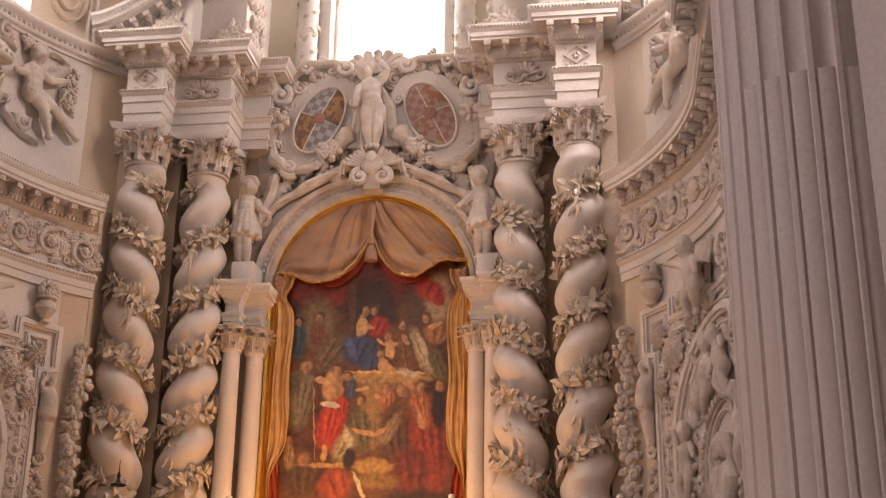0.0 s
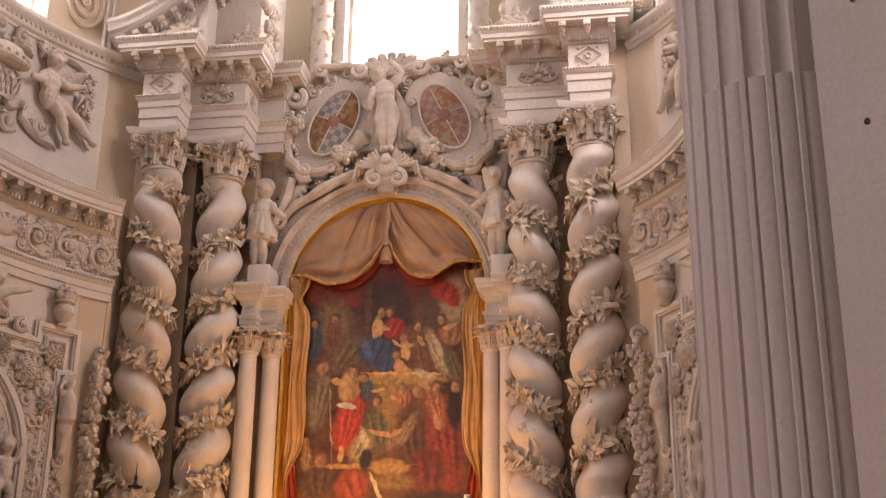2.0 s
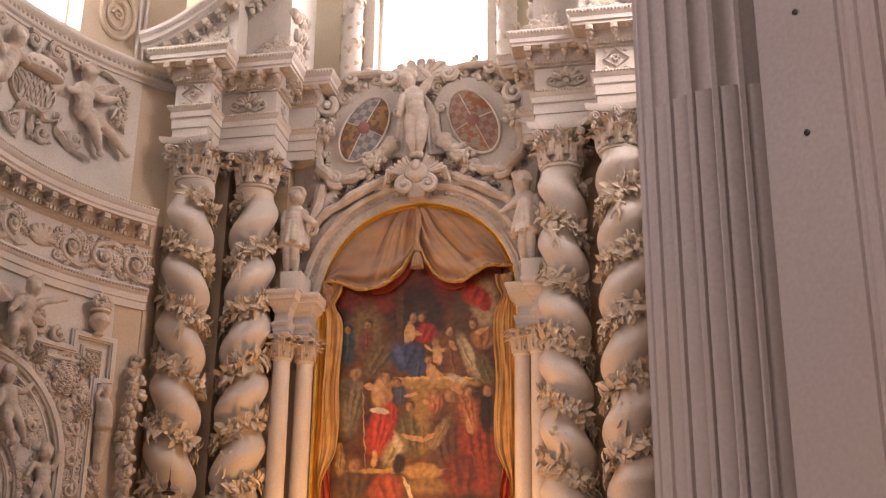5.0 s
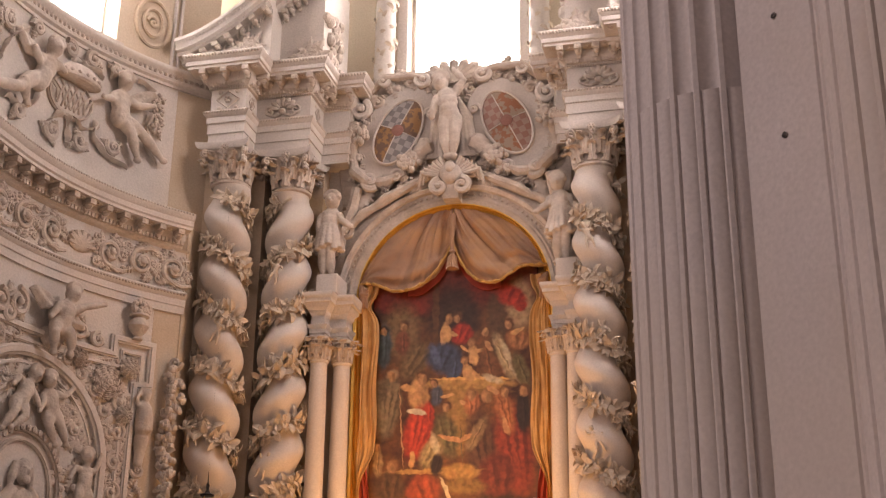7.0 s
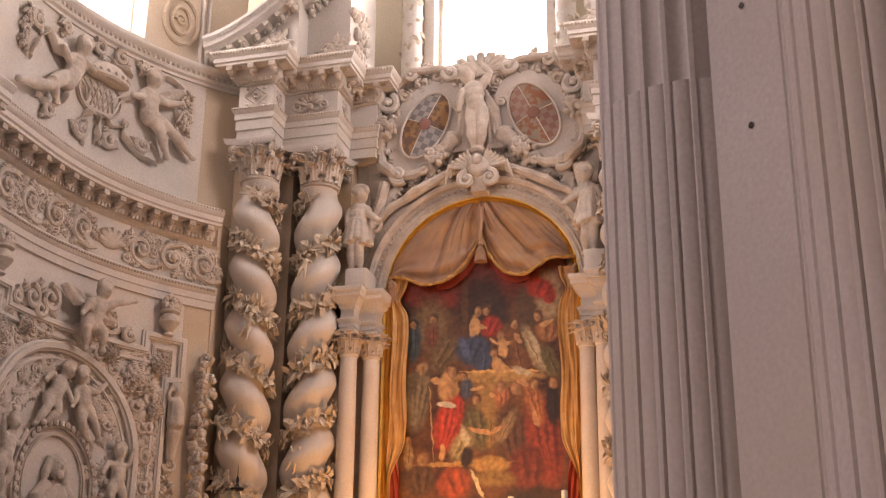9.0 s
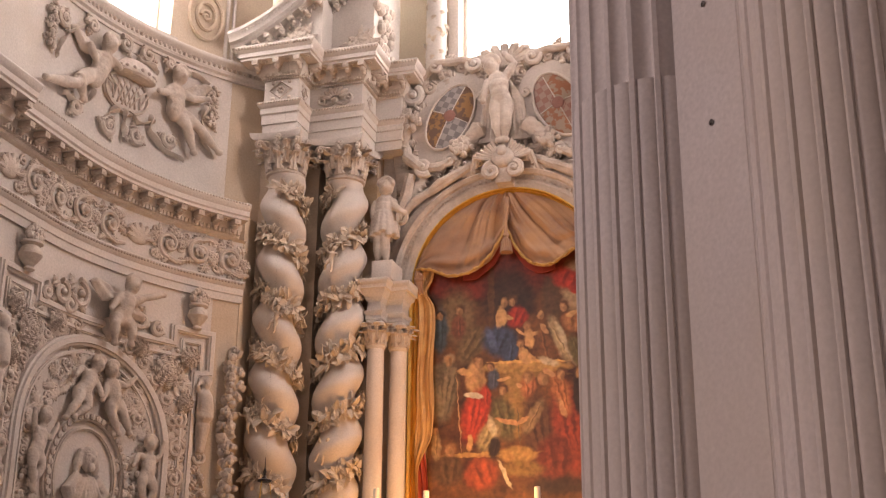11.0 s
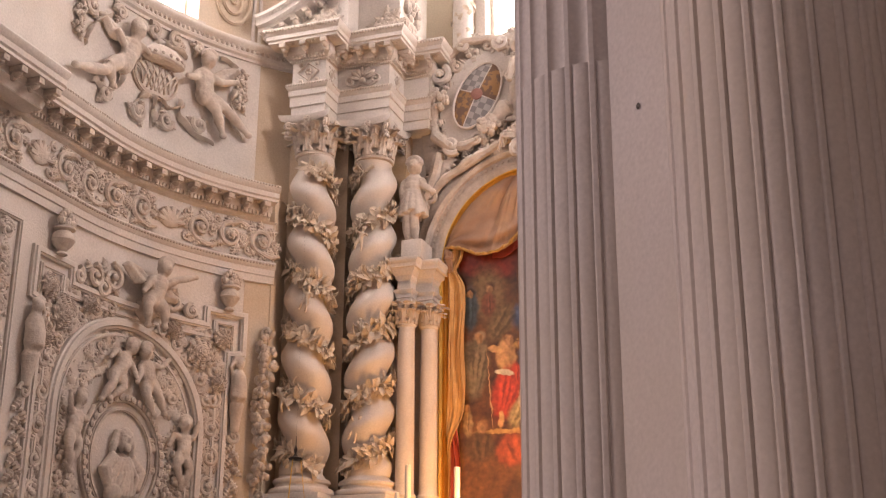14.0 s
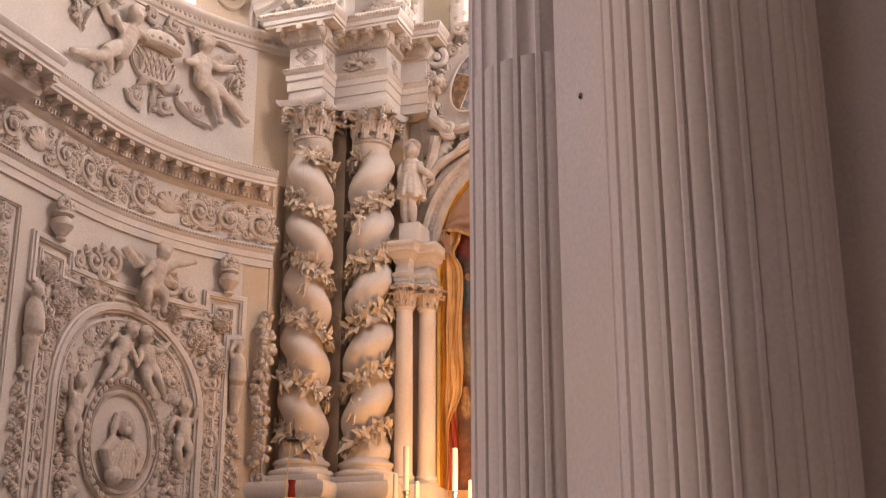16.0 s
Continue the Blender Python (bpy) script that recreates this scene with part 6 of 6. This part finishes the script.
    posed(bm, 1.45, (9.47, 9.48), (9.55, 9.14), (9.66, 8.76), (((9.10, 9.30), (8.62, 9.46)), ((9.88, 9.05), (10.05, 8.85))), (((9.90, 8.56), (9.80, 8.26)), ((9.40, 8.58), (9.34, 8.32))), y=-0.34)
    wing(bm, (9.75, 9.20), (10.30, 9.45), 0.32, -0.2)
    wing(bm, (9.40, 9.10), (9.00, 9.02), -0.25, -0.2)
    tube(bm, [(9.6, -0.02, 8.55), (9.6, -0.25, 8.6)], [0.3, 0.18], 12)
    melt(part("crowning_figure", wrap(bm, right), CARVED, P, "winged plain stucco figure"), 0.03)
    for s in (-1, 1):
        for cx, r, cz in ((0.60, 0.30, 9.02), (1.12, 0.24, 8.92), (1.6, 0.16, 8.80), (0.85, 0.2, 8.75)):
            bm = bmesh.new()
            scroll(bm, (SM + s * cx, -0.10, cz), r, math.pi / 2, s, 0.07, 1.4, 0.05)
            for q in range(4):
                b = q * 1.5 + s
                spray(bm, (SM + s * cx, -0.02, cz), (math.cos(b), 0, math.sin(b)), r * 1.5, r * 0.8, q, 0.1)
            part("crest_scroll", wrap(bm, right), CARVED, P)
        # flower urns over the shoulders
        xu = S0 + 0.45 if s < 0 else S1 - 0.60
        u = thing("flower_urn", "small stucco urn of fruit and flowers on the panel shoulder", "urn", "panel urns")
        bm = bmesh.new()
        lathe(bm, [(0.10, 8.98), (0.12, 9.0), (0.07, 9.06), (0.16, 9.16), (0.23, 9.28), (0.20, 9.40), (0.14, 9.46), (0.22, 9.50), (0.21, 9.55)], 18, (xu, -0.16, 0))
        part("urn_bowl", wrap(bm, right), CARVED, u)
        bm = bmesh.new()
        fruit(bm, (xu, -0.18, 9.70), 0.21, 0.17, 22, 0.07, 3, 0.10)
        pieces("bouquet", "flower", wrap(bm, right), CARVED, u)

    # frieze of scrolls and shells
    F = thing("scroll_frieze", "carved stucco frieze of acanthus scrolls and shells under the cornice", "frieze", "apse friezes")
    x, k = 6.75, 0
    rnd = random.Random(11)
    while x < 15.2:
        bm = bmesh.new()
        if k % 5 == 3:
            blob(bm, (x, -0.04, 10.80), (0.34, 0.10, 0.24), 14)
            for q in range(7):
                a = math.pi * q / 6
                tube(bm, [(x, -0.08, 10.68), (x + 0.36 * math.cos(a), -0.10, 10.72 + 0.30 * math.sin(a))], [0.03, 0.05], 6)
        else:
            fl = (-1) ** k
            scroll(bm, (x, -0.06, 10.78), 0.30, -math.pi / 2 * fl, fl, 0.065, 1.5, 0.05)
            tube(bm, [(x - 0.45, -0.05, 10.78 - 0.30 * fl), (x - 0.2, -0.07, 10.78 - 0.36 * fl), (x, -0.06, 10.78 - 0.30 * fl)], [0.04, 0.06, 0.06], 6)
            for q in range(3):
                a = rnd.uniform(0, 6.28)
                scroll(bm, (x + 0.40 + 0.05 * math.cos(a), -0.05, 10.78 + 0.28 * (q - 1)), 0.11, a, fl, 0.032, 1.3)
            for q in range(13):
                a = rnd.uniform(0, 6.28)
                spray(bm, (x + 0.24 * math.cos(a), -0.02, 10.78 + 0.22 * math.sin(a)), (math.cos(a + 0.8), 0, math.sin(a + 0.8)), 0.34, 0.15, q, 0.09)
            for q in range(6):
                a = q * math.pi / 3
                blob(bm, (x + 0.08 * math.cos(a), -0.11, 10.78 + 0.08 * math.sin(a)), (0.05, 0.04, 0.05), 6)
        pieces("frieze_motif", "acanthus_leaf", wrap(bm, right), CARVED, F)
        x += 0.80
        k += 1

    # upper relief: two reclining children holding a crown over a latticed shield
    U = thing("upper_relief", "large stucco relief of two figures crowning a latticed shield", "relief", "upper reliefs")
    uc, R2 = 10.08, 7.95
    bm = bmesh.new()
    posed(bm, 1.62, (10.84, 14.93), (10.93, 14.50), (11.12, 14.00), (((10.72, 14.62), (10.50, 14.50)), ((11.25, 14.42), (11.48, 14.62))), (((11.72, 13.72), (11.45, 13.42)), ((11.85, 13.52), (12.60, 13.30))))
    wing(bm, (11.15, 14.55), (11.75, 14.95), 0.30)
    melt(part("relief_figure", wrap(bm, right, R2), CARVED, U, "plain stucco figure"), 0.032)
    bm = bmesh.new()
    posed(bm, 1.62, (8.74, 15.02), (8.80, 14.60), (8.74, 14.12), (((9.05, 14.48), (9.32, 14.42)), ((8.35, 14.55), (7.95, 14.68))), (((8.46, 13.78), (8.22, 13.34)), ((8.22, 13.92), (7.58, 13.50))))
    wing(bm, (8.55, 14.70), (7.98, 15.12), -0.30)
    melt(part("relief_figure", wrap(bm, right, R2), CARVED, U, "plain stucco figure"), 0.032)
    bm = bmesh.new()
    blob(bm, (uc, -0.02, 14.10), (0.60, 0.10, 0.44), 20)
    part("shield", wrap(bm, right, R2), STUCCO, U)
    for k in range(-3, 4):
        for lean in ((0,) if abs(k) == 3 else (-0.16, 0.16)):
            bm = bmesh.new()
            x = uc + 0.165 * k
            tube(bm, [(x + lean + 0.03 * k, -0.10, 14.42 - 0.02 * k * k), (x, -0.15, 14.12), (x * 0.8 + uc * 0.2 - lean * 0.8, -0.10, 13.78 + 0.015 * k * k)], 0.026, 6)
            part("shield_band", wrap(bm, right, R2), CARVED, U)
    bm = bmesh.new()
    strip(bm, [(uc + 0.62 * math.cos(2 * math.pi * k / 36), 14.10 + 0.46 * math.sin(2 * math.pi * k / 36)) for k in range(37)], 0.07, 0.10)
    part("shield_rim", wrap(bm, right, R2), CARVED, U)
    bm = bmesh.new()
    lathe(bm, [(0.50, 14.46), (0.60, 14.50), (0.61, 14.56), (0.54, 14.62), (0.50, 14.72), (0.36, 14.84), (0.16, 14.90), (0.0, 14.91)], 22, (uc - 0.08, -0.18, 0), squash=0.45)
    for k in range(9):
        blob(bm, (uc - 0.08 + 0.57 * math.cos(math.pi * k / 8), -0.18 - 0.27 * math.sin(math.pi * k / 8), 14.60), (0.05, 0.05, 0.05), 7)
    part("crown", wrap(bm, right, R2), CARVED, U)
    for cx, cz, r, st, fl in ((10.26, 15.24, 0.20, 1.0, 1), (9.60, 15.26, 0.18, 2.0, -1), (8.97, 15.28, 0.14, 1.0, 1), (9.72, 13.20, 0.20, 3.0, 1), (10.50, 13.14, 0.20, 0.0, -1), (8.80, 13.40, 0.19, 0.5, -1), (11.55, 13.15, 0.18, 2.0, 1), (12.20, 14.90, 0.20, 1.0, -1), (11.30, 15.20, 0.17, 0.0, 1)):
        bm = bmesh.new()
        scroll(bm, (cx, -0.08, cz), r, st, fl, 0.075, 1.4, 0.05)
        for q in range(3):
            b = q * 2.1 + cx
            spray(bm, (cx, -0.02, cz), (math.cos(b), 0, math.sin(b)), r * 1.8, r * 0.9, q, 0.12)
        part("relief_scroll", wrap(bm, right, R2), CARVED, U)
    for pts in (((9.30, 13.85), (9.42, 13.55), (9.15, 13.30), (8.85, 13.12), (8.34, 13.06)), ((9.95, 13.68), (9.70, 13.52), (9.42, 13.62), (9.22, 13.78)), ((10.25, 13.66), (10.50, 13.52), (10.62, 13.30)), ((11.00, 13.80), (11.15, 13.42), (11.45, 13.20), (11.85, 13.38), (12.05, 13.30)), ((7.85, 14.60), (8.05, 14.20), (7.90, 13.92), (8.02, 13.70), (7.62, 13.36)), ((10.05, 13.70), (10.10, 13.42), (9.98, 13.16), (10.06, 12.98)), ((11.55, 15.10), (11.95, 14.75), (12.25, 14.35), (12.30, 13.95)), ((10.0, 15.10), (9.75, 15.02), (9.45, 15.12), (9.25, 14.95)), ((8.45, 15.28), (8.05, 15.30), (7.85, 15.10))):
        bm = bmesh.new()
        n = 5 * (len(pts) - 1)
        way = [Vector(pts[min(int(k / 5), len(pts) - 2)]).lerp(Vector(pts[min(int(k / 5), len(pts) - 2) + 1]), k / 5 - min(int(k / 5), len(pts) - 2)) for k in range(n + 1)]
        way = [(way[max(k - 2, 0)] + way[k] + way[min(k + 2, n)]) / 3 for k in range(n + 1)]
        vs = grid_mesh(bm, n + 1, 5, lambda k, q: (way[k].x + 0.040 * (q - 2) * math.cos(k * 0.35), -0.02 - 0.14 * math.sin(math.pi * (q + 0.3) / 4.6) - 0.03 * math.sin(k * 0.8), way[k].y + 0.034 * (q - 2)))
        part("ribbon", wrap(bm, right, R2), CARVED, U)
    for x0, z0 in ((7.72, 15.02), (12.55, 15.0)):
        for k in range(6):
            bm = bmesh.new()
            fruit(bm, (x0 + 0.03 * math.sin(k * 2), -0.05, z0 - 0.17 * k), 0.14 - 0.008 * k, 0.11, 9, 0.05, k, 0.08)
            for q in range(2):
                spray(bm, (x0, -0.01, z0 - 0.17 * k), (0.8 * (-1) ** (k + q), 0, -0.5 + q), 0.24, 0.10, k + q, 0.06)
            pieces("fruit_bunch", "fruit", wrap(bm, right, R2), CARVED, U)

# ---- broken pediments over the entablatures ----
for s in (-1, 1):
    ped = thing("broken_pediment", "sweeping white stucco pediment half with carved soffit above the entablature", "pediment", "broken pediments")

    def sweep_z(x):
        return 16.2 + 2.2 * max(0, (x + 6.28) / 3.2) ** 1.5

    for x0, x1, yf in ((-6.28, -4.05, -2.25), (-4.05, -2.95, -1.62)):
        n = 16
        xs = [x0 + (x1 - x0) * i / (n - 1) for i in range(n)]
        prof = [(0.3, 0), (yf - 0.02, 0), (yf - 0.06, 0.06), (yf - 0.28, 0.08), (yf - 0.30, 0.16), (yf - 0.42, 0.18), (yf - 0.44, 0.28), (yf - 0.52, 0.36), (yf - 0.53, 0.44), (0.3, 0.50)]
        bm = bmesh.new()
        vs = grid_mesh(bm, n, len(prof), lambda i, j: (xs[i] * -s, prof[j][0], sweep_z(xs[i]) + prof[j][1]), close_v=True)
        bm.faces.new(vs[0])
        bm.faces.new(vs[-1])
        part("sweeping_cornice", bm, STUCCO, ped)
        bm = bmesh.new()
        ring = [(0.3, 0), (yf + 0.02, 0), (yf + 0.02, 1), (0.3, 1)]
        vs = grid_mesh(bm, n, 4, lambda i, j: (xs[i] * -s * 0.997, ring[j][0], 16.19 + ring[j][1] * max(0.01, sweep_z(xs[i]) - 16.18)), close_v=True)
        bm.faces.new(vs[0])
        bm.faces.new(vs[-1])
        part("tympanum", bm, STUCCO, ped)
        for i in range(2, n - 1, 2):
            o = part("modillion", MOD, CARVED, ped)
            o.location = (xs[i] * -s, yf, sweep_z(xs[i]) + 0.075)
            o.rotation_euler = (0, -math.atan(0.9 * (xs[i] - x0) / 2.2) * -s, 0)
        bm = bmesh.new()
        for i in range(26):
            x = x0 + (x1 - x0) * (i + 0.5) / 26
            if sweep_z(x) - 16.2 > 0.08:
                box(bm, x * -s - 0.022, x * -s + 0.022, yf - 0.05, yf + 0.03, sweep_z(x) - 0.10, sweep_z(x) + 0.01)
                blob(bm, (x * -s, yf - 0.46, sweep_z(x) + 0.33), (0.04, 0.04, 0.035), 6)
        tagged(part("dentil_band", bm, STUCCO, ped), kind="stuff")
        mid = x0 * 0.25 + x1 * 0.75
        bm = bmesh.new()
        for k in range(6):
            a = 0.3 + k * 0.5
            spray(bm, (mid * -s, yf, 16.35), (math.cos(a), 0, math.sin(a)), 0.5 + 0.1 * (k % 2), 0.2, k, 0.12)
        scroll(bm, (mid * -s, yf - 0.03, 16.45), 0.14, 0, 1, 0.05)
        pieces("tympanum_carving", "acanthus_leaf", bm, CARVED, ped)
    bm = bmesh.new()
    rnd = random.Random(3)
    for k in range(26):
        blob(bm, (-s * (-2.93 + rnd.uniform(-0.02, 0.10)), -1.55 + rnd.uniform(0, 1.0), 16.3 + rnd.random() * 1.4), (0.13, 0.13, 0.15), 7)
    pieces("end_carving", "fruit", bm, CARVED, ped)
    # leafy columns beside the altar window
    c = thing("window_column", "column covered in carved leaves beside the bright altar window", "column", "window columns", at=(s * 2.02, 0.55, 0))
    bm = bmesh.new()
    lathe(bm, [(0.34, 16.2), (0.36, 16.3), (0.30, 16.4), (0.27, 16.5), (0.25, 22)], 20)
    part("shaft", bm, STUCCO, c)
    for k in range(70):
        a, z = k * 2.399, 16.5 + k * 0.055
        o = part("leaf", LEAVES[k % 3], LEAFY, c)
        o.matrix_local = Matrix.Translation((0.25 * math.cos(a), 0.25 * math.sin(a), z)) @ Matrix.Rotation(a + math.pi / 2, 4, "Z") @ Matrix.Rotation(radians(-60 + 50 * (k % 3)), 4, "Y")
    bm = bmesh.new()
    box(bm, min(s * 1.48, s * 1.75), max(s * 1.48, s * 1.75), 0.75, 1.0, 16.2, 23.2, 0.03)
    solid("window_1_trim", bm, STUCCO, "moulded white window surround", "trim", "structure")
    # oval scroll boss and pilaster on the clerestory
    for right in ((False,) if s < 0 else (True,)):
        b = thing("oval_boss", "oval stucco boss with a spiral on the clerestory wall", "boss", "clerestory bosses")
        ctr = 57.5 * math.pi / 180 * 8.1
        for rx, rz, w in ((0.46, 0.62, 0.10), (0.26, 0.36, 0.09)):
            bm = bmesh.new()
            strip(bm, [(ctr + rx * math.cos(2 * math.pi * k / 36), 17.05 + rz * math.sin(2 * math.pi * k / 36)) for k in range(37)], w, 0.09)
            part("oval_ring", wrap(bm, right, 8.1), PLASTER, b)
        bm = bmesh.new()
        scroll(bm, (ctr, -0.04, 17.05), 0.17, 0, 1, 0.05)
        part("spiral", wrap(bm, right, 8.1), PLASTER, b)
        bm = bmesh.new()
        for a in (52.2, 53.4):
            strip(bm, [(a * math.pi / 180 * 8.1, 16.0), (a * math.pi / 180 * 8.1, 22)], 0.08, 0.08)
        part("pilaster_fillet", wrap(bm, right, 8.1), STUCCO, b)
    # fruit festoon hanging beside the outer column
    f = thing("fruit_festoon", "hanging stucco festoon of fruit and leaves beside the outer column", "festoon", "wall festoons")
    rnd = random.Random(8)
    p0 = bend(49.7, 0.12, 0, s > 0)
    for k in range(12):
        bm = bmesh.new()
        z = 8.35 - 0.27 * k
        fruit(bm, (p0.x + 0.08 * math.sin(k * 0.9), p0.y - 0.05, z), 0.20, 0.17, 12, 0.075, k, 0.16)
        pieces("fruit_bunch", "fruit", bm, CARVED, f)
        o = part("leaf", LEAVES[k % 3], LEAFY, f)
        o.matrix_local = Matrix.Translation((p0.x, p0.y - 0.15, z)) @ Matrix.Rotation(rnd.uniform(0, 6.3), 4, "Y")
    bm = bmesh.new()
    scroll(bm, (p0.x, p0.y - 0.05, 8.65), 0.16, 0, s, 0.06)
    scroll(bm, (p0.x, p0.y - 0.05, 5.0), 0.2, 2, -s, 0.06)
    part("festoon_scroll", bm, CARVED, f)

# ---- dense foliage filling the ground of the relief panels ----
for right in (False, True):
    g = thing("panel_foliage", "low carved foliage covering the ground of the relief panel", "relief", "panel foliage")
    rnd = random.Random(21)
    for band in range(8):
        bm = bmesh.new()
        for k in range(34):
            while True:
                x, z = rnd.uniform(S0 + 0.4, S1 - 0.4), rnd.uniform(4.2, 8.65)
                dx, dz = x - SM, z - 6.15
                rr = math.hypot(dx, dz) if dz > 0 else abs(dx)
                if (2.12 < rr and (z < 8.05 or S0 + 0.2 < x < S1 - 0.2) and (z < 8.4 or abs(dx) > 1.9)) or (1.15 < rr < 1.75 and z > 4.3):
                    break
            a = rnd.uniform(0, 6.28)
            spray(bm, (x, -0.005, z), (math.cos(a), 0, math.sin(a)), rnd.uniform(0.32, 0.58), rnd.uniform(0.15, 0.24), k, 0.075)
            if k % 3 == 0:
                scroll(bm, (x, -0.03, z), rnd.uniform(0.09, 0.15), a, (-1) ** k, 0.032, 1.3)
            if k % 9 == 0:
                blob(bm, (x, -0.06, z), (0.055, 0.055, 0.055), 7)
        tagged(part("foliage", wrap(bm, right), CARVED, g), kind="stuff")

# second panel further along the wall
for right in (False, True):
    g = thing("narrow_relief_strip", "narrow strip of carved stucco foliage between wall panels", "relief", "narrow strips")
    bm = bmesh.new()
    strip(bm, refine([(13.42, 0.8), (13.42, 9.35), (15.6, 9.35)], 0.4), 0.12, 0.10)
    part("strip_frame", wrap(bm, right), STUCCO, g)
    rnd = random.Random(4)
    for k in range(15):
        bm = bmesh.new()
        z = 4.0 + k * 0.36
        scroll(bm, (13.80, -0.04, z), 0.20, 1, (-1) ** k, 0.05)
        for q in range(5):
            a = rnd.uniform(0, 6.28)
            spray(bm, (13.80, -0.005, z), (math.cos(a), 0, math.sin(a)), 0.3, 0.14, q, 0.1)
        part("foliage_scroll", wrap(bm, right), CARVED, g)

# ---- altar table, candles, hanging lamp ----
bm = bmesh.new()
box(bm, -3.0, 3.0, -3.4, -1.6, 0, 3.3, 0.03)
solid("altar_table", bm, STUCCO, "white stucco altar table below the picture", "altar")
bm = bmesh.new()
box(bm, -2.3, 2.3, -1.6, -0.3, 0, 4.2, 0.03)
solid("altar_shelf", bm, STUCCO, "white stucco shelf under the gilt frame", "shelf")
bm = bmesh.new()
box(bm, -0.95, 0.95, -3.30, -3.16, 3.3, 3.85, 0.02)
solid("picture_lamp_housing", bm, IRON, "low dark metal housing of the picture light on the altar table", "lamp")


def candlestick(x, y, top, r):
    c = thing("candlestick", "tall white candle in a silvered stick on the altar table", "candlestick", "altar candlesticks", at=(x, y, 0))
    z0 = 3.3
    h = top - z0
    bm = bmesh.new()
    lathe(bm, [(0.13, z0), (0.13, z0 + 0.04), (0.06, z0 + 0.10), (0.03, z0 + 0.2), (0.05, z0 + 0.30), (0.028, z0 + 0.4), (0.03, z0 + h * 0.52), (0.055, z0 + h * 0.55), (0.085, z0 + h * 0.57), (0.085, z0 + h * 0.585)], 20)
    part("stick", bm, SILVER, c)
    bm = bmesh.new()
    lathe(bm, [(r, z0 + h * 0.585), (r, top - 0.02), (r * 0.8, top - 0.005), (r * 0.3, top)], 16)
    part("candle", bm, WAX, c)
    bm = bmesh.new()
    tube(bm, [(0, 0, top - 0.005), (0.003, 0, top + 0.015)], 0.003, 5)
    part("wick", bm, IRON, c)


for x, top in ((2.22, 5.54), (2.45, 4.98), (1.98, 4.80), (1.15, 5.45), (0.80, 4.78)):
    for s in (-1, 1):
        candlestick(s * x, -2.5, top, 0.062 if top > 5 else 0.055)

lamp = thing("sanctuary_lamp", "hanging brass lamp with a dark crown, chains and a red glass", "hanging lamp", at=(-3.1, -6.0, 0))
bm = bmesh.new()
lathe(bm, [(0.0, 5.15), (0.12, 5.16), (0.13, 5.19), (0.05, 5.22), (0.02, 5.28), (0.035, 5.34), (0.01, 5.42), (0.006, 5.6)], 18)
part("crown_disc", bm, IRON, lamp, "dark metal crown")
bm = bmesh.new()
tube(bm, [(0, 0, 5.5), (0, 0, 27.0)], 0.0006, 4)
part("hanging_cable", bm, IRON, lamp)
for k in range(3):
    a = k * 2.094 + 0.5
    bm = bmesh.new()
    tube(bm, [(0.10 * math.cos(a), 0.10 * math.sin(a), 5.16), (0.24 * math.cos(a), 0.24 * math.sin(a), 4.1)], 0.006, 5)
    part("chain", bm, GILT, lamp)
RUBY = material("ruby_glass", (0.35, 0.02, 0.01), 0.12, 0.1, 5, 40, 0.02)
bm = bmesh.new()
lathe(bm, [(0.03, 4.0), (0.07, 4.05), (0.075, 4.2), (0.06, 4.36), (0.075, 4.46), (0.07, 4.46), (0.055, 4.36)], 18)
part("glass", bm, RUBY, lamp, "red glass cup")
bm = bmesh.new()
lathe(bm, [(0.0, 3.7), (0.08, 3.75), (0.2, 3.95), (0.26, 4.1), (0.24, 4.12), (0.1, 4.02), (0.0, 4.0)], 20)
part("bowl", bm, GILT, lamp, "brass bowl")
